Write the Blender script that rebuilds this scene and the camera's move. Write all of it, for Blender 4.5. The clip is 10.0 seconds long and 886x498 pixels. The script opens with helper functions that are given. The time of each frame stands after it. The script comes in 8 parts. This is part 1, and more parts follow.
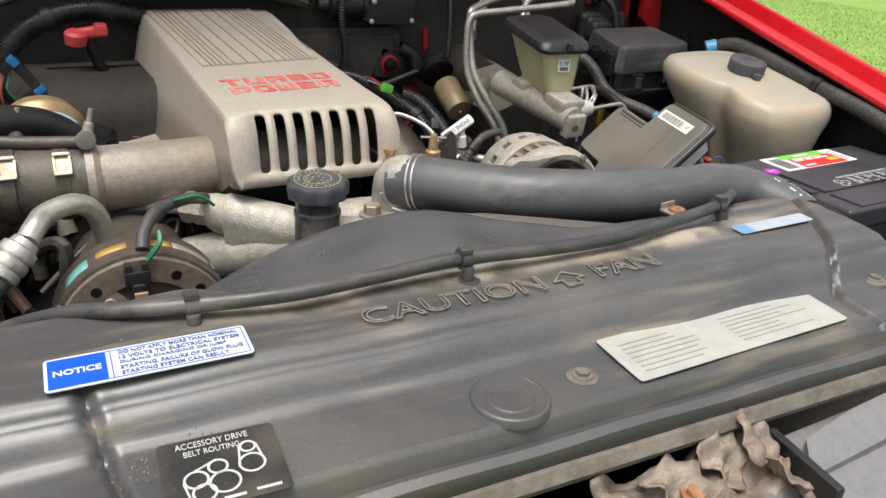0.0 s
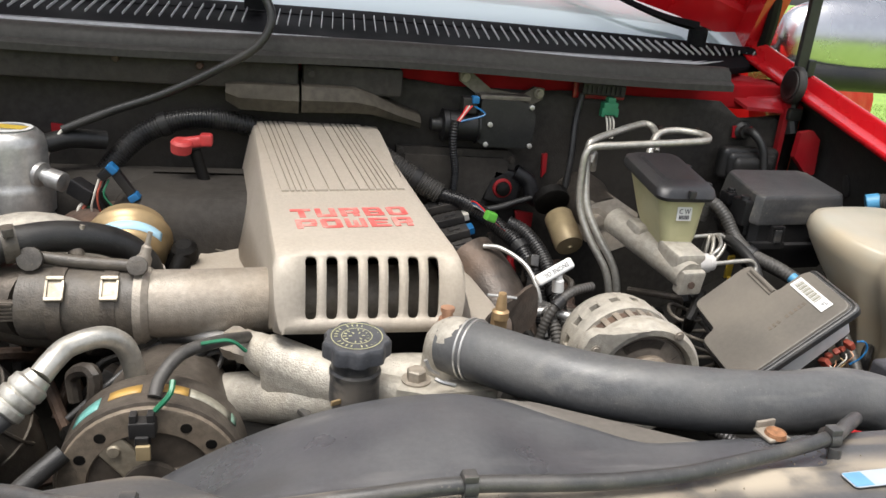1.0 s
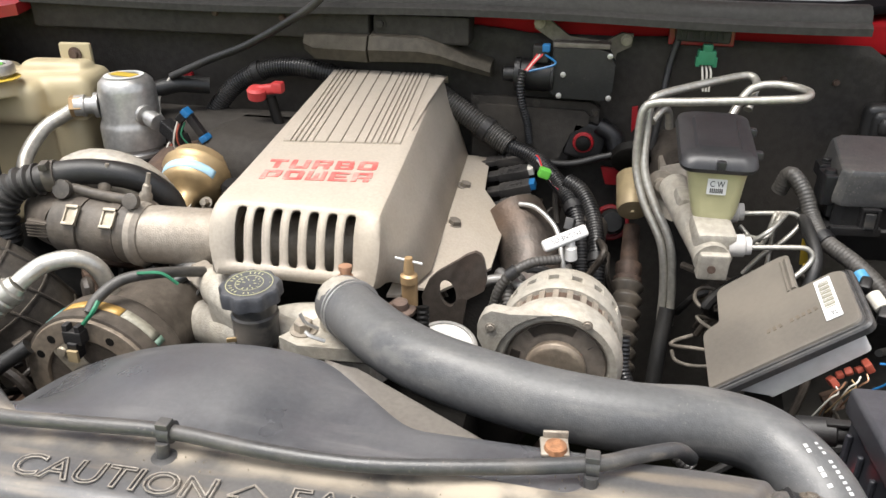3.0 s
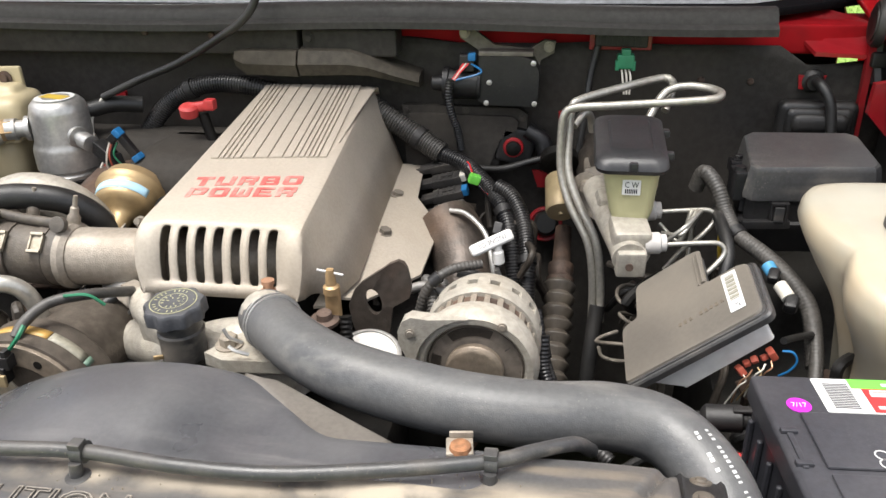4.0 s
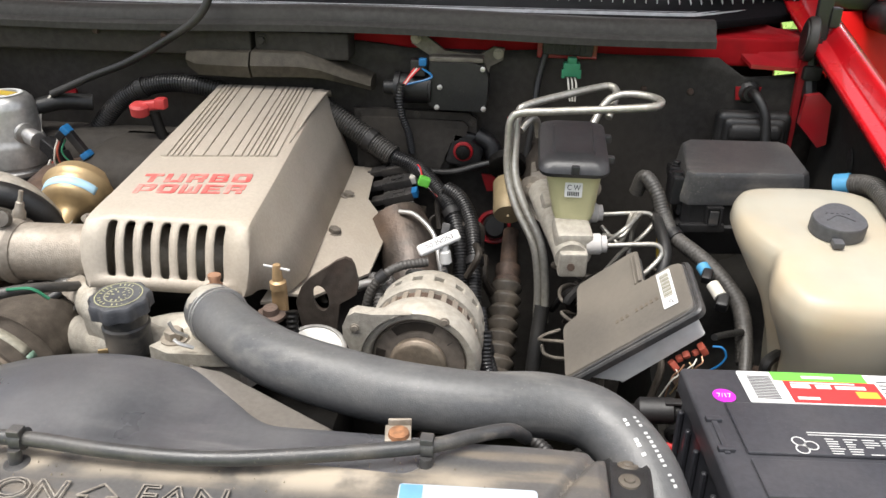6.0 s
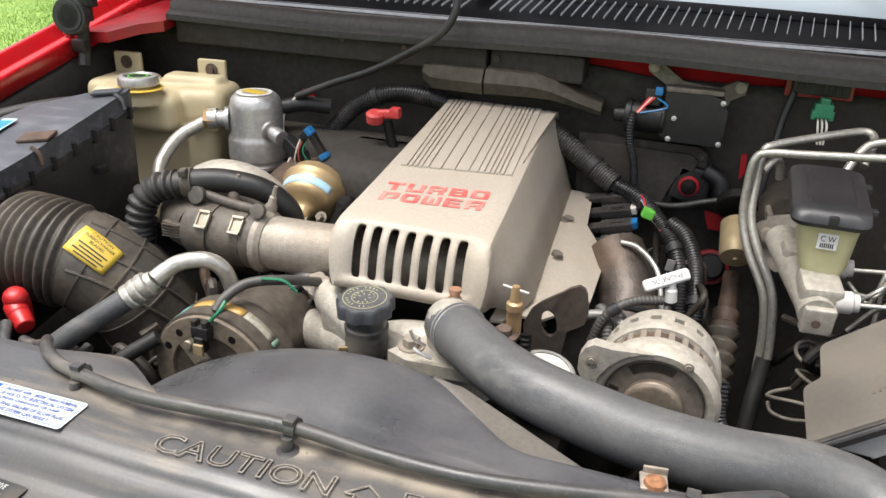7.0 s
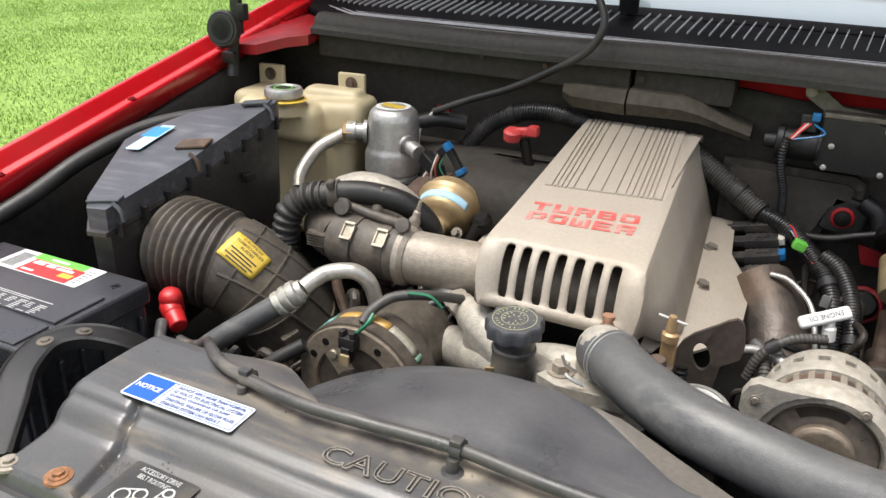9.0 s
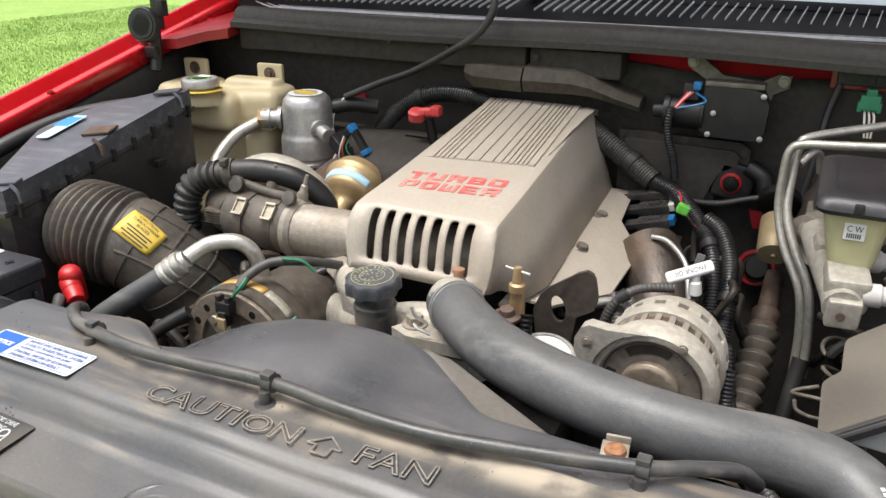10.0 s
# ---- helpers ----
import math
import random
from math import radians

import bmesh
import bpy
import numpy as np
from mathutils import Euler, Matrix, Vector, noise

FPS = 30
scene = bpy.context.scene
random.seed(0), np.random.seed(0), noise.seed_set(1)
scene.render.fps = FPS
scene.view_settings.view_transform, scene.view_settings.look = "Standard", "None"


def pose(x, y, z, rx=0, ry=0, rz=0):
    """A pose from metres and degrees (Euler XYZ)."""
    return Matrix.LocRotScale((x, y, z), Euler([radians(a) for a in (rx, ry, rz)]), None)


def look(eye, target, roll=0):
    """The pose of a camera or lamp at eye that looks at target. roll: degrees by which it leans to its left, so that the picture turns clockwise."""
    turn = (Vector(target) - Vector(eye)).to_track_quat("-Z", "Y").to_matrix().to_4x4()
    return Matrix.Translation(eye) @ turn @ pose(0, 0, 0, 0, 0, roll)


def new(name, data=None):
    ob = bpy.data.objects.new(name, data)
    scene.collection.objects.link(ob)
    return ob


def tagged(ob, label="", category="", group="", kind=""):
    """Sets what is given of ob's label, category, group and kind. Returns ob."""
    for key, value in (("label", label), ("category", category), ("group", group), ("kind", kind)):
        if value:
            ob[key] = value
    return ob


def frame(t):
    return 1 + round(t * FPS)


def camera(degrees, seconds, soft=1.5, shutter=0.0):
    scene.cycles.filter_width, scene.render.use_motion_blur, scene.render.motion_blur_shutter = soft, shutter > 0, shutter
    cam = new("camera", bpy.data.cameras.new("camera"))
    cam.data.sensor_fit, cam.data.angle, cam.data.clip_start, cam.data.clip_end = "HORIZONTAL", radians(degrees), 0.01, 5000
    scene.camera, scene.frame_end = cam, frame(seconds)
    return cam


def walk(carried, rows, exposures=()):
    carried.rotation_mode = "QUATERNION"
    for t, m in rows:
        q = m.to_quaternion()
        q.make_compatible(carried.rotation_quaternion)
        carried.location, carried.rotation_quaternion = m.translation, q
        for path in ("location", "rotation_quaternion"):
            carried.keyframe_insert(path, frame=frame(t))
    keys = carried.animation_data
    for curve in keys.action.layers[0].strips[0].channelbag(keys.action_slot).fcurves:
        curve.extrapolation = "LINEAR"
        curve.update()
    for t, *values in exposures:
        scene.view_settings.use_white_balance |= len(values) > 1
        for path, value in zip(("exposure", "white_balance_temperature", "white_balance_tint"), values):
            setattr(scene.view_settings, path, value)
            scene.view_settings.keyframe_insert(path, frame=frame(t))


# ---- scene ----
cam = camera(59.8, 10.0)
PATH = [
    (0, (-0.2524, 0.0554, 1.4104), (0.5769, 1.6686, 0.5671), 3.49),
    (0.5, (-0.2402, 0.0951, 1.4288), (0.4016, 1.8294, 0.6661), 4.68),
    (1, (-0.1180, 0.1367, 1.4592), (0.3419, 1.9618, 0.7829), 5.15),
    (1.5, (-0.0109, 0.1704, 1.4864), (0.2613, 2.0382, 0.8239), 3.31),
    (2, (0.1072, 0.1813, 1.4875), (0.0900, 2.0307, 0.7275), 1.61),
    (2.5, (0.2889, 0.1614, 1.5088), (-0.0262, 1.9376, 0.6456), 0.92),
    (2.7, (0.2949, 0.1524, 1.5098), (-0.0522, 1.9156, 0.6316), 0.62),
    (3.8, (0.3326, 0.1399, 1.5199), (-0.0115, 1.9025, 0.6394), -0.87),
    (4, (0.3525, 0.1366, 1.5251), (0.0675, 1.9137, 0.6512), -1.19),
    (4.5, (0.3835, 0.1314, 1.5213), (0.2626, 1.9376, 0.6730), -0.94),
    (5, (0.4034, 0.1192, 1.5223), (0.3725, 1.9335, 0.6799), -0.67),
    (5.2, (0.4132, 0.1120, 1.5283), (0.4034, 1.9213, 0.6750), -0.58),
    (6.3, (0.3423, 0.1148, 1.5208), (0.0402, 1.8997, 0.6718), 1.51),
    (6.5, (0.3232, 0.1099, 1.5256), (-0.0651, 1.8796, 0.6798), 1.83),
    (7, (0.2732, 0.1064, 1.5271), (-0.2927, 1.8376, 0.7025), 2.17),
    (7.5, (0.2311, 0.0998, 1.5257), (-0.4672, 1.7891, 0.7137), 2.80),
    (8, (0.2081, 0.0960, 1.5245), (-0.5616, 1.7550, 0.7166), 2.61),
    (8.5, (0.2061, 0.0930, 1.5265), (-0.5797, 1.7451, 0.7193), 2.21),
    (9, (0.2080, 0.0920, 1.5275), (-0.5828, 1.7461, 0.7273), 2.01),
    (9.5, (0.2171, 0.0989, 1.5266), (-0.5968, 1.7402, 0.7251), 0.52),
    (10, (0.3825, 0.1116, 1.4971), (-0.4305, 1.7647, 0.7187), 0.01),
]
walk(cam, [(t, look(eye, target, roll)) for t, eye, target, roll in PATH],
     exposures=[(0.0, 0.51), (0.5, 0.69), (1.0, 0.83), (1.5, 0.92), (2.0, 1.04), (2.5, 1.14), (4.5, 1.02), (5.0, 0.92), (6.5, 1.02), (7.5, 0.91), (9.0, 0.82), (10.0, 0.88)])

# ---- world and light ----
world = bpy.data.worlds.new("overcast_sky")
scene.world = world
world.use_nodes = True
wn = world.node_tree
sky = wn.nodes.new("ShaderNodeTexSky")
sky.sky_type = "NISHITA"
sky.sun_disc = False
sky.sun_elevation, sky.sun_rotation = radians(75), radians(229)
sky.air_density, sky.dust_density, sky.ozone_density = 1.0, 4.0, 1.0
soft_sky = wn.nodes.new("ShaderNodeHueSaturation")
soft_sky.inputs["Saturation"].default_value = 0.35
wn.links.new(sky.outputs[0], soft_sky.inputs["Color"])
wn.links.new(soft_sky.outputs[0], wn.nodes["Background"].inputs["Color"])
wn.nodes["Background"].inputs["Strength"].default_value = 0.15

sun = new("sun", bpy.data.lights.new("sun", "SUN"))
sun.data.energy, sun.data.angle, sun.data.color = 2.5, radians(35), (1.0, 0.97, 0.92)
sun.matrix_world = look((-0.8, 0.1, 5.3), (0, 0.8, 1.1))


# ---- materials ----
def mat(name, col, rough=0.5, metal=0.0, var=0.15, scale=60.0, bump=0.15, dust=None, amount=0.0, top=0.0, coat=0.0, spec=0.5, wear=8.0, band=None, speck=0.3, streak=0.0):
    """A worn surface: grain and blotches in its colour, fine relief, and dust that lies in patches and on level faces."""
    m = bpy.data.materials.new(name)
    m.use_nodes = True
    nt = m.node_tree
    b = nt.nodes["Principled BSDF"]
    co = nt.nodes.new("ShaderNodeTexCoord")

    def noise_node(s, detail=4.0):
        n = nt.nodes.new("ShaderNodeTexNoise")
        n.inputs["Scale"].default_value, n.inputs["Detail"].default_value = s, detail
        nt.links.new(co.outputs["Object"], n.inputs["Vector"])
        return n

    def mixed(fac, a, c):
        x = nt.nodes.new("ShaderNodeMix")
        x.data_type = "RGBA"
        for socket, v in ((x.inputs["Factor"], fac), (x.inputs["A"], a), (x.inputs["B"], c)):
            if isinstance(v, bpy.types.NodeSocket):
                nt.links.new(v, socket)
            elif isinstance(v, tuple):
                socket.default_value = (*v, 1.0)
            else:
                socket.default_value = v
        return x.outputs["Result"]

    def ranged(src, lo, hi, a, c):
        r = nt.nodes.new("ShaderNodeMapRange")
        r.interpolation_type = "SMOOTHSTEP"
        r.inputs["From Min"].default_value, r.inputs["From Max"].default_value = lo, hi
        r.inputs["To Min"].default_value, r.inputs["To Max"].default_value = a, c
        nt.links.new(src, r.inputs["Value"])
        return r.outputs["Result"]

    def maths(op, a, c):
        x = nt.nodes.new("ShaderNodeMath")
        x.operation = op
        x.use_clamp = True
        for k, v in enumerate((a, c)):
            if isinstance(v, bpy.types.NodeSocket):
                nt.links.new(v, x.inputs[k])
            else:
                x.inputs[k].default_value = v
        return x.outputs[0]

    fine, broad = noise_node(scale), noise_node(wear, 6.0)
    lo = tuple(max(0.0, c * (1 - var)) for c in col)
    hi = tuple(min(1.0, c * (1 + var)) for c in col)
    colour = mixed(ranged(fine.outputs["Fac"], 0.3, 0.7, 0.0, 1.0), lo, hi)
    mid = noise_node(max(6.0, scale / 8), 5.0)
    deep = min(0.3, var * 0.8)
    colour = mixed(ranged(mid.outputs["Fac"], 0.35, 0.65, deep, 0.0), colour, tuple(c * 0.45 for c in col))
    rough_out = ranged(broad.outputs["Fac"], 0.3, 0.7, max(0.02, rough - 0.08), min(1.0, rough + 0.1))
    if dust:
        patch = ranged(broad.outputs["Fac"], 0.50 - 0.3 * amount, 0.80, 0.0, amount)
        if top > 0:
            geo = nt.nodes.new("ShaderNodeNewGeometry")
            sep = nt.nodes.new("ShaderNodeSeparateXYZ")
            nt.links.new(geo.outputs["Normal"], sep.inputs[0])
            flat = ranged(sep.outputs["Z"], 0.45, 1.0, 0.0, top)
            flat = maths("MULTIPLY", flat, ranged(noise_node(wear * 3).outputs["Fac"], 0.25, 0.7, 0.35, 1.0))
            patch = maths("MAXIMUM", patch, flat)
        colour = mixed(patch, colour, dust)
        if speck > 0:
            # fine grit and, on moulded plastic, pale scuffs drawn out along one way
            grit = ranged(noise_node(420.0, 2.0).outputs["Fac"], 0.64, 0.72, 0.0, speck)
            grit = maths("MULTIPLY", grit, ranged(noise_node(wear * 2.2).outputs["Fac"], 0.42, 0.62, 0.0, 1.0))
            colour = mixed(grit, colour, dust)
        if streak > 0:
            mp = nt.nodes.new("ShaderNodeMapping")
            mp.inputs["Scale"].default_value = (9.0, 70.0, 70.0)
            mp.inputs["Rotation"].default_value = (0.0, 0.0, 0.5)
            nt.links.new(co.outputs["Object"], mp.inputs["Vector"])
            sn = noise_node(1.0, 7.0)
            nt.links.new(mp.outputs[0], sn.inputs["Vector"])
            scuff = maths("MULTIPLY", ranged(sn.outputs["Fac"], 0.48, 0.70, 0.0, streak), ranged(noise_node(7.0, 6.0).outputs["Fac"], 0.40, 0.62, 0.0, 1.0))
            colour = mixed(scuff, colour, tuple(min(1.0, c * 1.25) for c in dust))
            patch = maths("MAXIMUM", patch, scuff)
        if band:
            # a drift of pale dust along the middle of the panel
            by, width, pale = band
            sp = nt.nodes.new("ShaderNodeSeparateXYZ")
            nt.links.new(co.outputs["Object"], sp.inputs[0])
            off = nt.nodes.new("ShaderNodeMath")
            off.operation = "SUBTRACT"
            nt.links.new(sp.outputs["Y"], off.inputs[0])
            off.inputs[1].default_value = by
            away = nt.nodes.new("ShaderNodeMath")
            away.operation = "ABSOLUTE"
            nt.links.new(off.outputs[0], away.inputs[0])
            near = ranged(away.outputs[0], 0.004, width, 1.0, 0.0)
            near = maths("MULTIPLY", near, ranged(sp.outputs["X"], -0.24, -0.12, 0.0, 1.0))
            near = maths("MULTIPLY", near, ranged(sp.outputs["X"], 0.32, 0.40, 1.0, 0.0))
            near = maths("MULTIPLY", near, ranged(noise_node(26.0, 8.0).outputs["Fac"], 0.32, 0.62, 0.1, 0.95))
            colour = mixed(near, colour, pale)
            patch = maths("MAXIMUM", patch, near)
        rough_out = maths("MAXIMUM", rough_out, ranged(patch, 0.0, 1.0, 0.0, 0.9))
    nt.links.new(colour, b.inputs["Base Color"])
    nt.links.new(rough_out, b.inputs["Roughness"])
    b.inputs["Metallic"].default_value = metal
    b.inputs["Specular IOR Level"].default_value = spec
    b.inputs["Coat Weight"].default_value = coat
    b.inputs["Coat Roughness"].default_value = 0.06
    if bump > 0:
        bp = nt.nodes.new("ShaderNodeBump")
        bp.inputs["Strength"].default_value, bp.inputs["Distance"].default_value = bump, 0.002
        nt.links.new(noise_node(scale * 4, 3.0).outputs["Fac"], bp.inputs["Height"])
        nt.links.new(bp.outputs[0], b.inputs["Normal"])
    return m


TAN = (0.24, 0.19, 0.13)
GREY = (0.20, 0.185, 0.165)
M = dict(
    beige=mat("beige_cast_paint", (0.405, 0.358, 0.300), 0.5, 0.1, 0.06, 250, 0.25, (0.32, 0.26, 0.18), 0.4, 0.12, wear=7),
    casting=mat("cast_aluminium", (0.40, 0.372, 0.32), 0.55, 0.25, 0.14, 120, 0.45, (0.3, 0.25, 0.18), 0.5, 0.15, wear=22),
    pipe_cast=mat("dull_cast_pipe", (0.30, 0.265, 0.22), 0.5, 0.3, 0.12, 150, 0.35, (0.22, 0.17, 0.12), 0.5, wear=14),
    drum=mat("grimy_brown_steel", (0.11, 0.092, 0.075), 0.5, 0.4, 0.2, 90, 0.3, (0.05, 0.042, 0.034), 0.5, 0.05, wear=16),
    silver=mat("brushed_aluminium", (0.52, 0.51, 0.49), 0.42, 0.75, 0.1, 140, 0.12, (0.34, 0.3, 0.24), 0.25, wear=20),
    steel=mat("zinc_plated_steel", (0.50, 0.48, 0.43), 0.4, 0.7, 0.12, 140, 0.15, (0.3, 0.25, 0.16), 0.3, wear=30),
    buckle=mat("dull_plated_buckle", (0.36, 0.32, 0.25), 0.45, 0.5, 0.15, 140, 0.15, (0.16, 0.12, 0.08), 0.5, wear=60),
    pulley_tan=mat("rust_stained_steel", (0.26, 0.215, 0.165), 0.45, 0.4, 0.2, 120, 0.25, (0.13, 0.085, 0.055), 0.45, wear=30),
    label_grey=mat("faded_grey_label", (0.27, 0.255, 0.20), 0.5, 0, 0.15, 200, 0.05, (0.14, 0.12, 0.09), 0.4, wear=60),
    lid_reservoir=mat("matt_black_lid", (0.020, 0.020, 0.022), 0.42, 0, 0.2, 200, 0.15, (0.07, 0.065, 0.06), 0.35, 0.05, wear=14),
    chrome=mat("polished_chrome", (0.55, 0.55, 0.57), 0.2, 1.0, 0.03, 60, 0.02),
    black=mat("black_moulded_plastic", (0.010, 0.010, 0.011), 0.38, 0, 0.25, 300, 0.25, (0.07, 0.062, 0.055), 0.3, 0.08, wear=9, spec=0.4),
    panel=mat("dusty_black_panel", (0.058, 0.058, 0.060), 0.40, 0, 0.1, 300, 0.08, TAN, 0.22, 0.03, wear=6, spec=0.7, streak=0.35, band=(0.540, 0.028, (0.34, 0.29, 0.22))),
    worn_edge=mat("rubbed_dusty_plastic", (0.21, 0.185, 0.155), 0.5, 0, 0.3, 200, 0.2, (0.09, 0.085, 0.08), 0.5, wear=40),
    dome=mat("dull_black_shroud", (0.060, 0.061, 0.066), 0.32, 0, 0.12, 200, 0.08, (0.15, 0.145, 0.14), 0.32, 0.0, wear=11, spec=1.0, streak=0.45),
    rubber=mat("black_rubber", (0.012, 0.012, 0.012), 0.46, 0, 0.2, 200, 0.2, (0.09, 0.08, 0.07), 0.35, 0.12, wear=14),
    hose=mat("grey_black_hose_rubber", (0.072, 0.073, 0.075), 0.42, 0, 0.1, 200, 0.14, (0.25, 0.235, 0.21), 0.22, 0.1, wear=12, spec=0.45, streak=0.2),
    loom=mat("ribbed_loom_plastic", (0.011, 0.011, 0.012), 0.36, 0, 0.2, 200, 0.1, (0.10, 0.09, 0.08), 0.35, 0.15, wear=20),
    loom_dusty=mat("dusty_grey_loom", (0.048, 0.045, 0.041), 0.5, 0, 0.2, 200, 0.15, (0.13, 0.115, 0.10), 0.4, 0.15, wear=20),
    duct=mat("dusty_rubber_duct", (0.065, 0.057, 0.049), 0.5, 0, 0.22, 120, 0.25, TAN, 0.5, 0.15, wear=12),
    firewall=mat("grey_black_insulation", (0.037, 0.034, 0.031), 0.7, 0, 0.2, 90, 0.3, (0.072, 0.062, 0.050), 0.6, 0.1, wear=4, spec=0.15),
    # oily metal taken near-black, so its colour also holds the gaps' deep shade
    dark=mat("oily_metal_gap_shade", (0.0040, 0.0037, 0.0035), 0.6, 0.0, 0.3, 60, 0.4, (0.017, 0.014, 0.010), 0.5, 0.05, wear=14, spec=0.2),
    rust=mat("rusty_brown_metal", (0.085, 0.058, 0.045), 0.75, 0.2, 0.4, 60, 0.5, (0.16, 0.09, 0.05), 0.5, wear=25),
    orange_rust=mat("orange_rusted_bolt", (0.32, 0.15, 0.07), 0.8, 0.2, 0.35, 160, 0.5, (0.18, 0.09, 0.05), 0.6, wear=60),
    red=mat("red_car_paint", (0.50, 0.006, 0.012), 0.3, 0, 0.04, 30, 0.01, (0.25, 0.03, 0.02), 0.2, coat=0.8, wear=9),
    red_dirty=mat("dusty_red_paint", (0.27, 0.006, 0.011), 0.4, 0, 0.1, 40, 0.05, (0.13, 0.040, 0.032), 0.3, 0.0, coat=0.25, wear=18),
    red_plastic=mat("faded_red_plastic", (0.50, 0.045, 0.045), 0.45, 0, 0.08, 80, 0.05, (0.5, 0.3, 0.22), 0.2),
    red_rubber=mat("red_rubber_boot", (0.44, 0.016, 0.018), 0.42, 0, 0.1, 80, 0.08),
    letters=mat("faded_red_lettering", (0.55, 0.085, 0.075), 0.6, 0, 0.15, 200, 0.1, (0.56, 0.5, 0.42), 0.5, wear=70),
    tank=mat("yellowed_tank_plastic", (0.52, 0.44, 0.28), 0.42, 0, 0.06, 20, 0.05, (0.42, 0.33, 0.19), 0.3, wear=9, spec=0.4),
    washer=mat("translucent_white_plastic", (0.36, 0.34, 0.28), 0.38, 0, 0.05, 16, 0.04, (0.46, 0.32, 0.17), 0.6, wear=7, spec=0.4),
    fluid=mat("amber_fluid_reservoir", (0.42, 0.40, 0.23), 0.35, 0, 0.08, 30, 0.04, (0.4, 0.33, 0.16), 0.3, wear=12),
    gold=mat("gold_zinc_passivate", (0.42, 0.30, 0.155), 0.45, 0.5, 0.1, 60, 0.08, (0.35, 0.28, 0.18), 0.35, wear=25),
    brass=mat("dull_brass", (0.40, 0.27, 0.14), 0.52, 0.45, 0.15, 80, 0.1, (0.3, 0.2, 0.1), 0.4, wear=40),
    copper=mat("copper_fitting", (0.52, 0.28, 0.17), 0.45, 0.7, 0.15, 80, 0.1, (0.3, 0.25, 0.2), 0.4, wear=40),
    tan=mat("tan_painted_can", (0.36, 0.28, 0.16), 0.45, 0.3, 0.1, 60, 0.05, (0.18, 0.13, 0.08), 0.5, wear=20),
    module=mat("dusty_brown_grey_lid", (0.105, 0.095, 0.082), 0.45, 0, 0.06, 200, 0.08, (0.22, 0.19, 0.15), 0.45, 0.1, wear=9, speck=0.15),
    lid_fuse=mat("scuffed_fuse_lid", (0.042, 0.042, 0.043), 0.42, 0, 0.15, 200, 0.15, (0.20, 0.18, 0.15), 0.25, 0.05, wear=14, speck=0.5, streak=0.3),
    lid_black=mat("scuffed_black_lid", (0.042, 0.042, 0.043), 0.38, 0, 0.15, 200, 0.15, (0.22, 0.19, 0.155), 0.25, 0.05, wear=22, streak=0.4),
    pale=mat("pale_grey_plastic", (0.44, 0.42, 0.40), 0.65, 0, 0.08, 60, 0.05, (0.4, 0.35, 0.28), 0.25, wear=16),
    white=mat("white_label_paper", (0.64, 0.64, 0.625), 0.5, 0, 0.03, 80, 0.02, (0.6, 0.55, 0.45), 0.2, wear=30),
    aged=mat("yellowed_label_paper", (0.37, 0.37, 0.335), 0.45, 0, 0.08, 60, 0.03, (0.36, 0.33, 0.27), 0.55, wear=18, streak=0.3),
    blue=mat("blue_label_ink", (0.006, 0.085, 0.48), 0.4, 0, 0.04, 60, 0.01),
    pale_blue=mat("pale_blue_label", (0.42, 0.66, 0.80), 0.45, 0, 0.05, 60, 0.02),
    cyan=mat("blue_connector_plastic", (0.015, 0.14, 0.34), 0.4, 0, 0.08, 80, 0.05),
    yellow=mat("yellow_label", (0.58, 0.40, 0.045), 0.5, 0, 0.06, 60, 0.02, (0.4, 0.3, 0.12), 0.3, wear=30),
    green=mat("green_label_ink", (0.13, 0.48, 0.06), 0.45, 0, 0.05, 60, 0.02),
    green_plastic=mat("dark_green_connector", (0.02, 0.16, 0.08), 0.45, 0, 0.1, 60, 0.05),
    label_red=mat("red_label_ink", (0.62, 0.03, 0.03), 0.45, 0, 0.05, 60, 0.02),
    magenta=mat("magenta_sticker", (0.42, 0.02, 0.42), 0.45, 0, 0.05, 60, 0.02),
    belt_black=mat("worn_black_label", (0.028, 0.027, 0.026), 0.45, 0, 0.15, 80, 0.03, (0.26, 0.20, 0.13), 0.22, wear=26),
    ink=mat("black_ink", (0.02, 0.02, 0.025), 0.5, 0, 0.05, 60, 0.0),
    print_blue=mat("blue_print", (0.10, 0.14, 0.32), 0.5, 0, 0.05, 60, 0.0),
    white_ink=mat("white_ink", (0.50, 0.50, 0.49), 0.5, 0, 0.08, 200, 0.0),
    battery=mat("blue_black_battery_case", (0.032, 0.033, 0.039), 0.33, 0, 0.15, 200, 0.08, (0.12, 0.11, 0.11), 0.3, 0.1, wear=9),
    airbox=mat("dusty_blue_black_lid", (0.050, 0.053, 0.063), 0.40, 0, 0.12, 250, 0.1, (0.24, 0.24, 0.25), 0.3, 0.05, wear=9, streak=0.22),
    orange=mat("orange_connector", (0.36, 0.075, 0.045), 0.5, 0, 0.1, 60, 0.05),
    door_red=mat("sunlit_red_door_paint", (0.52, 0.010, 0.010), 0.42, 0, 0.04, 30, 0.01, (0.3, 0.05, 0.03), 0.15, coat=0.0, wear=9, spec=0.06),
    cap_grey=mat("grey_flip_cap_plastic", (0.060, 0.062, 0.068), 0.45, 0, 0.15, 200, 0.1, (0.14, 0.13, 0.125), 0.3, 0.1, wear=20),
    airbox_wall=mat("dusty_black_box_wall", (0.026, 0.025, 0.025), 0.45, 0, 0.2, 200, 0.2, (0.12, 0.105, 0.09), 0.45, 0.1, wear=10, streak=0.3),
    ochre=mat("ochre_drum_label", (0.40, 0.24, 0.06), 0.5, 0, 0.08, 60, 0.02, (0.3, 0.2, 0.1), 0.3, wear=40),
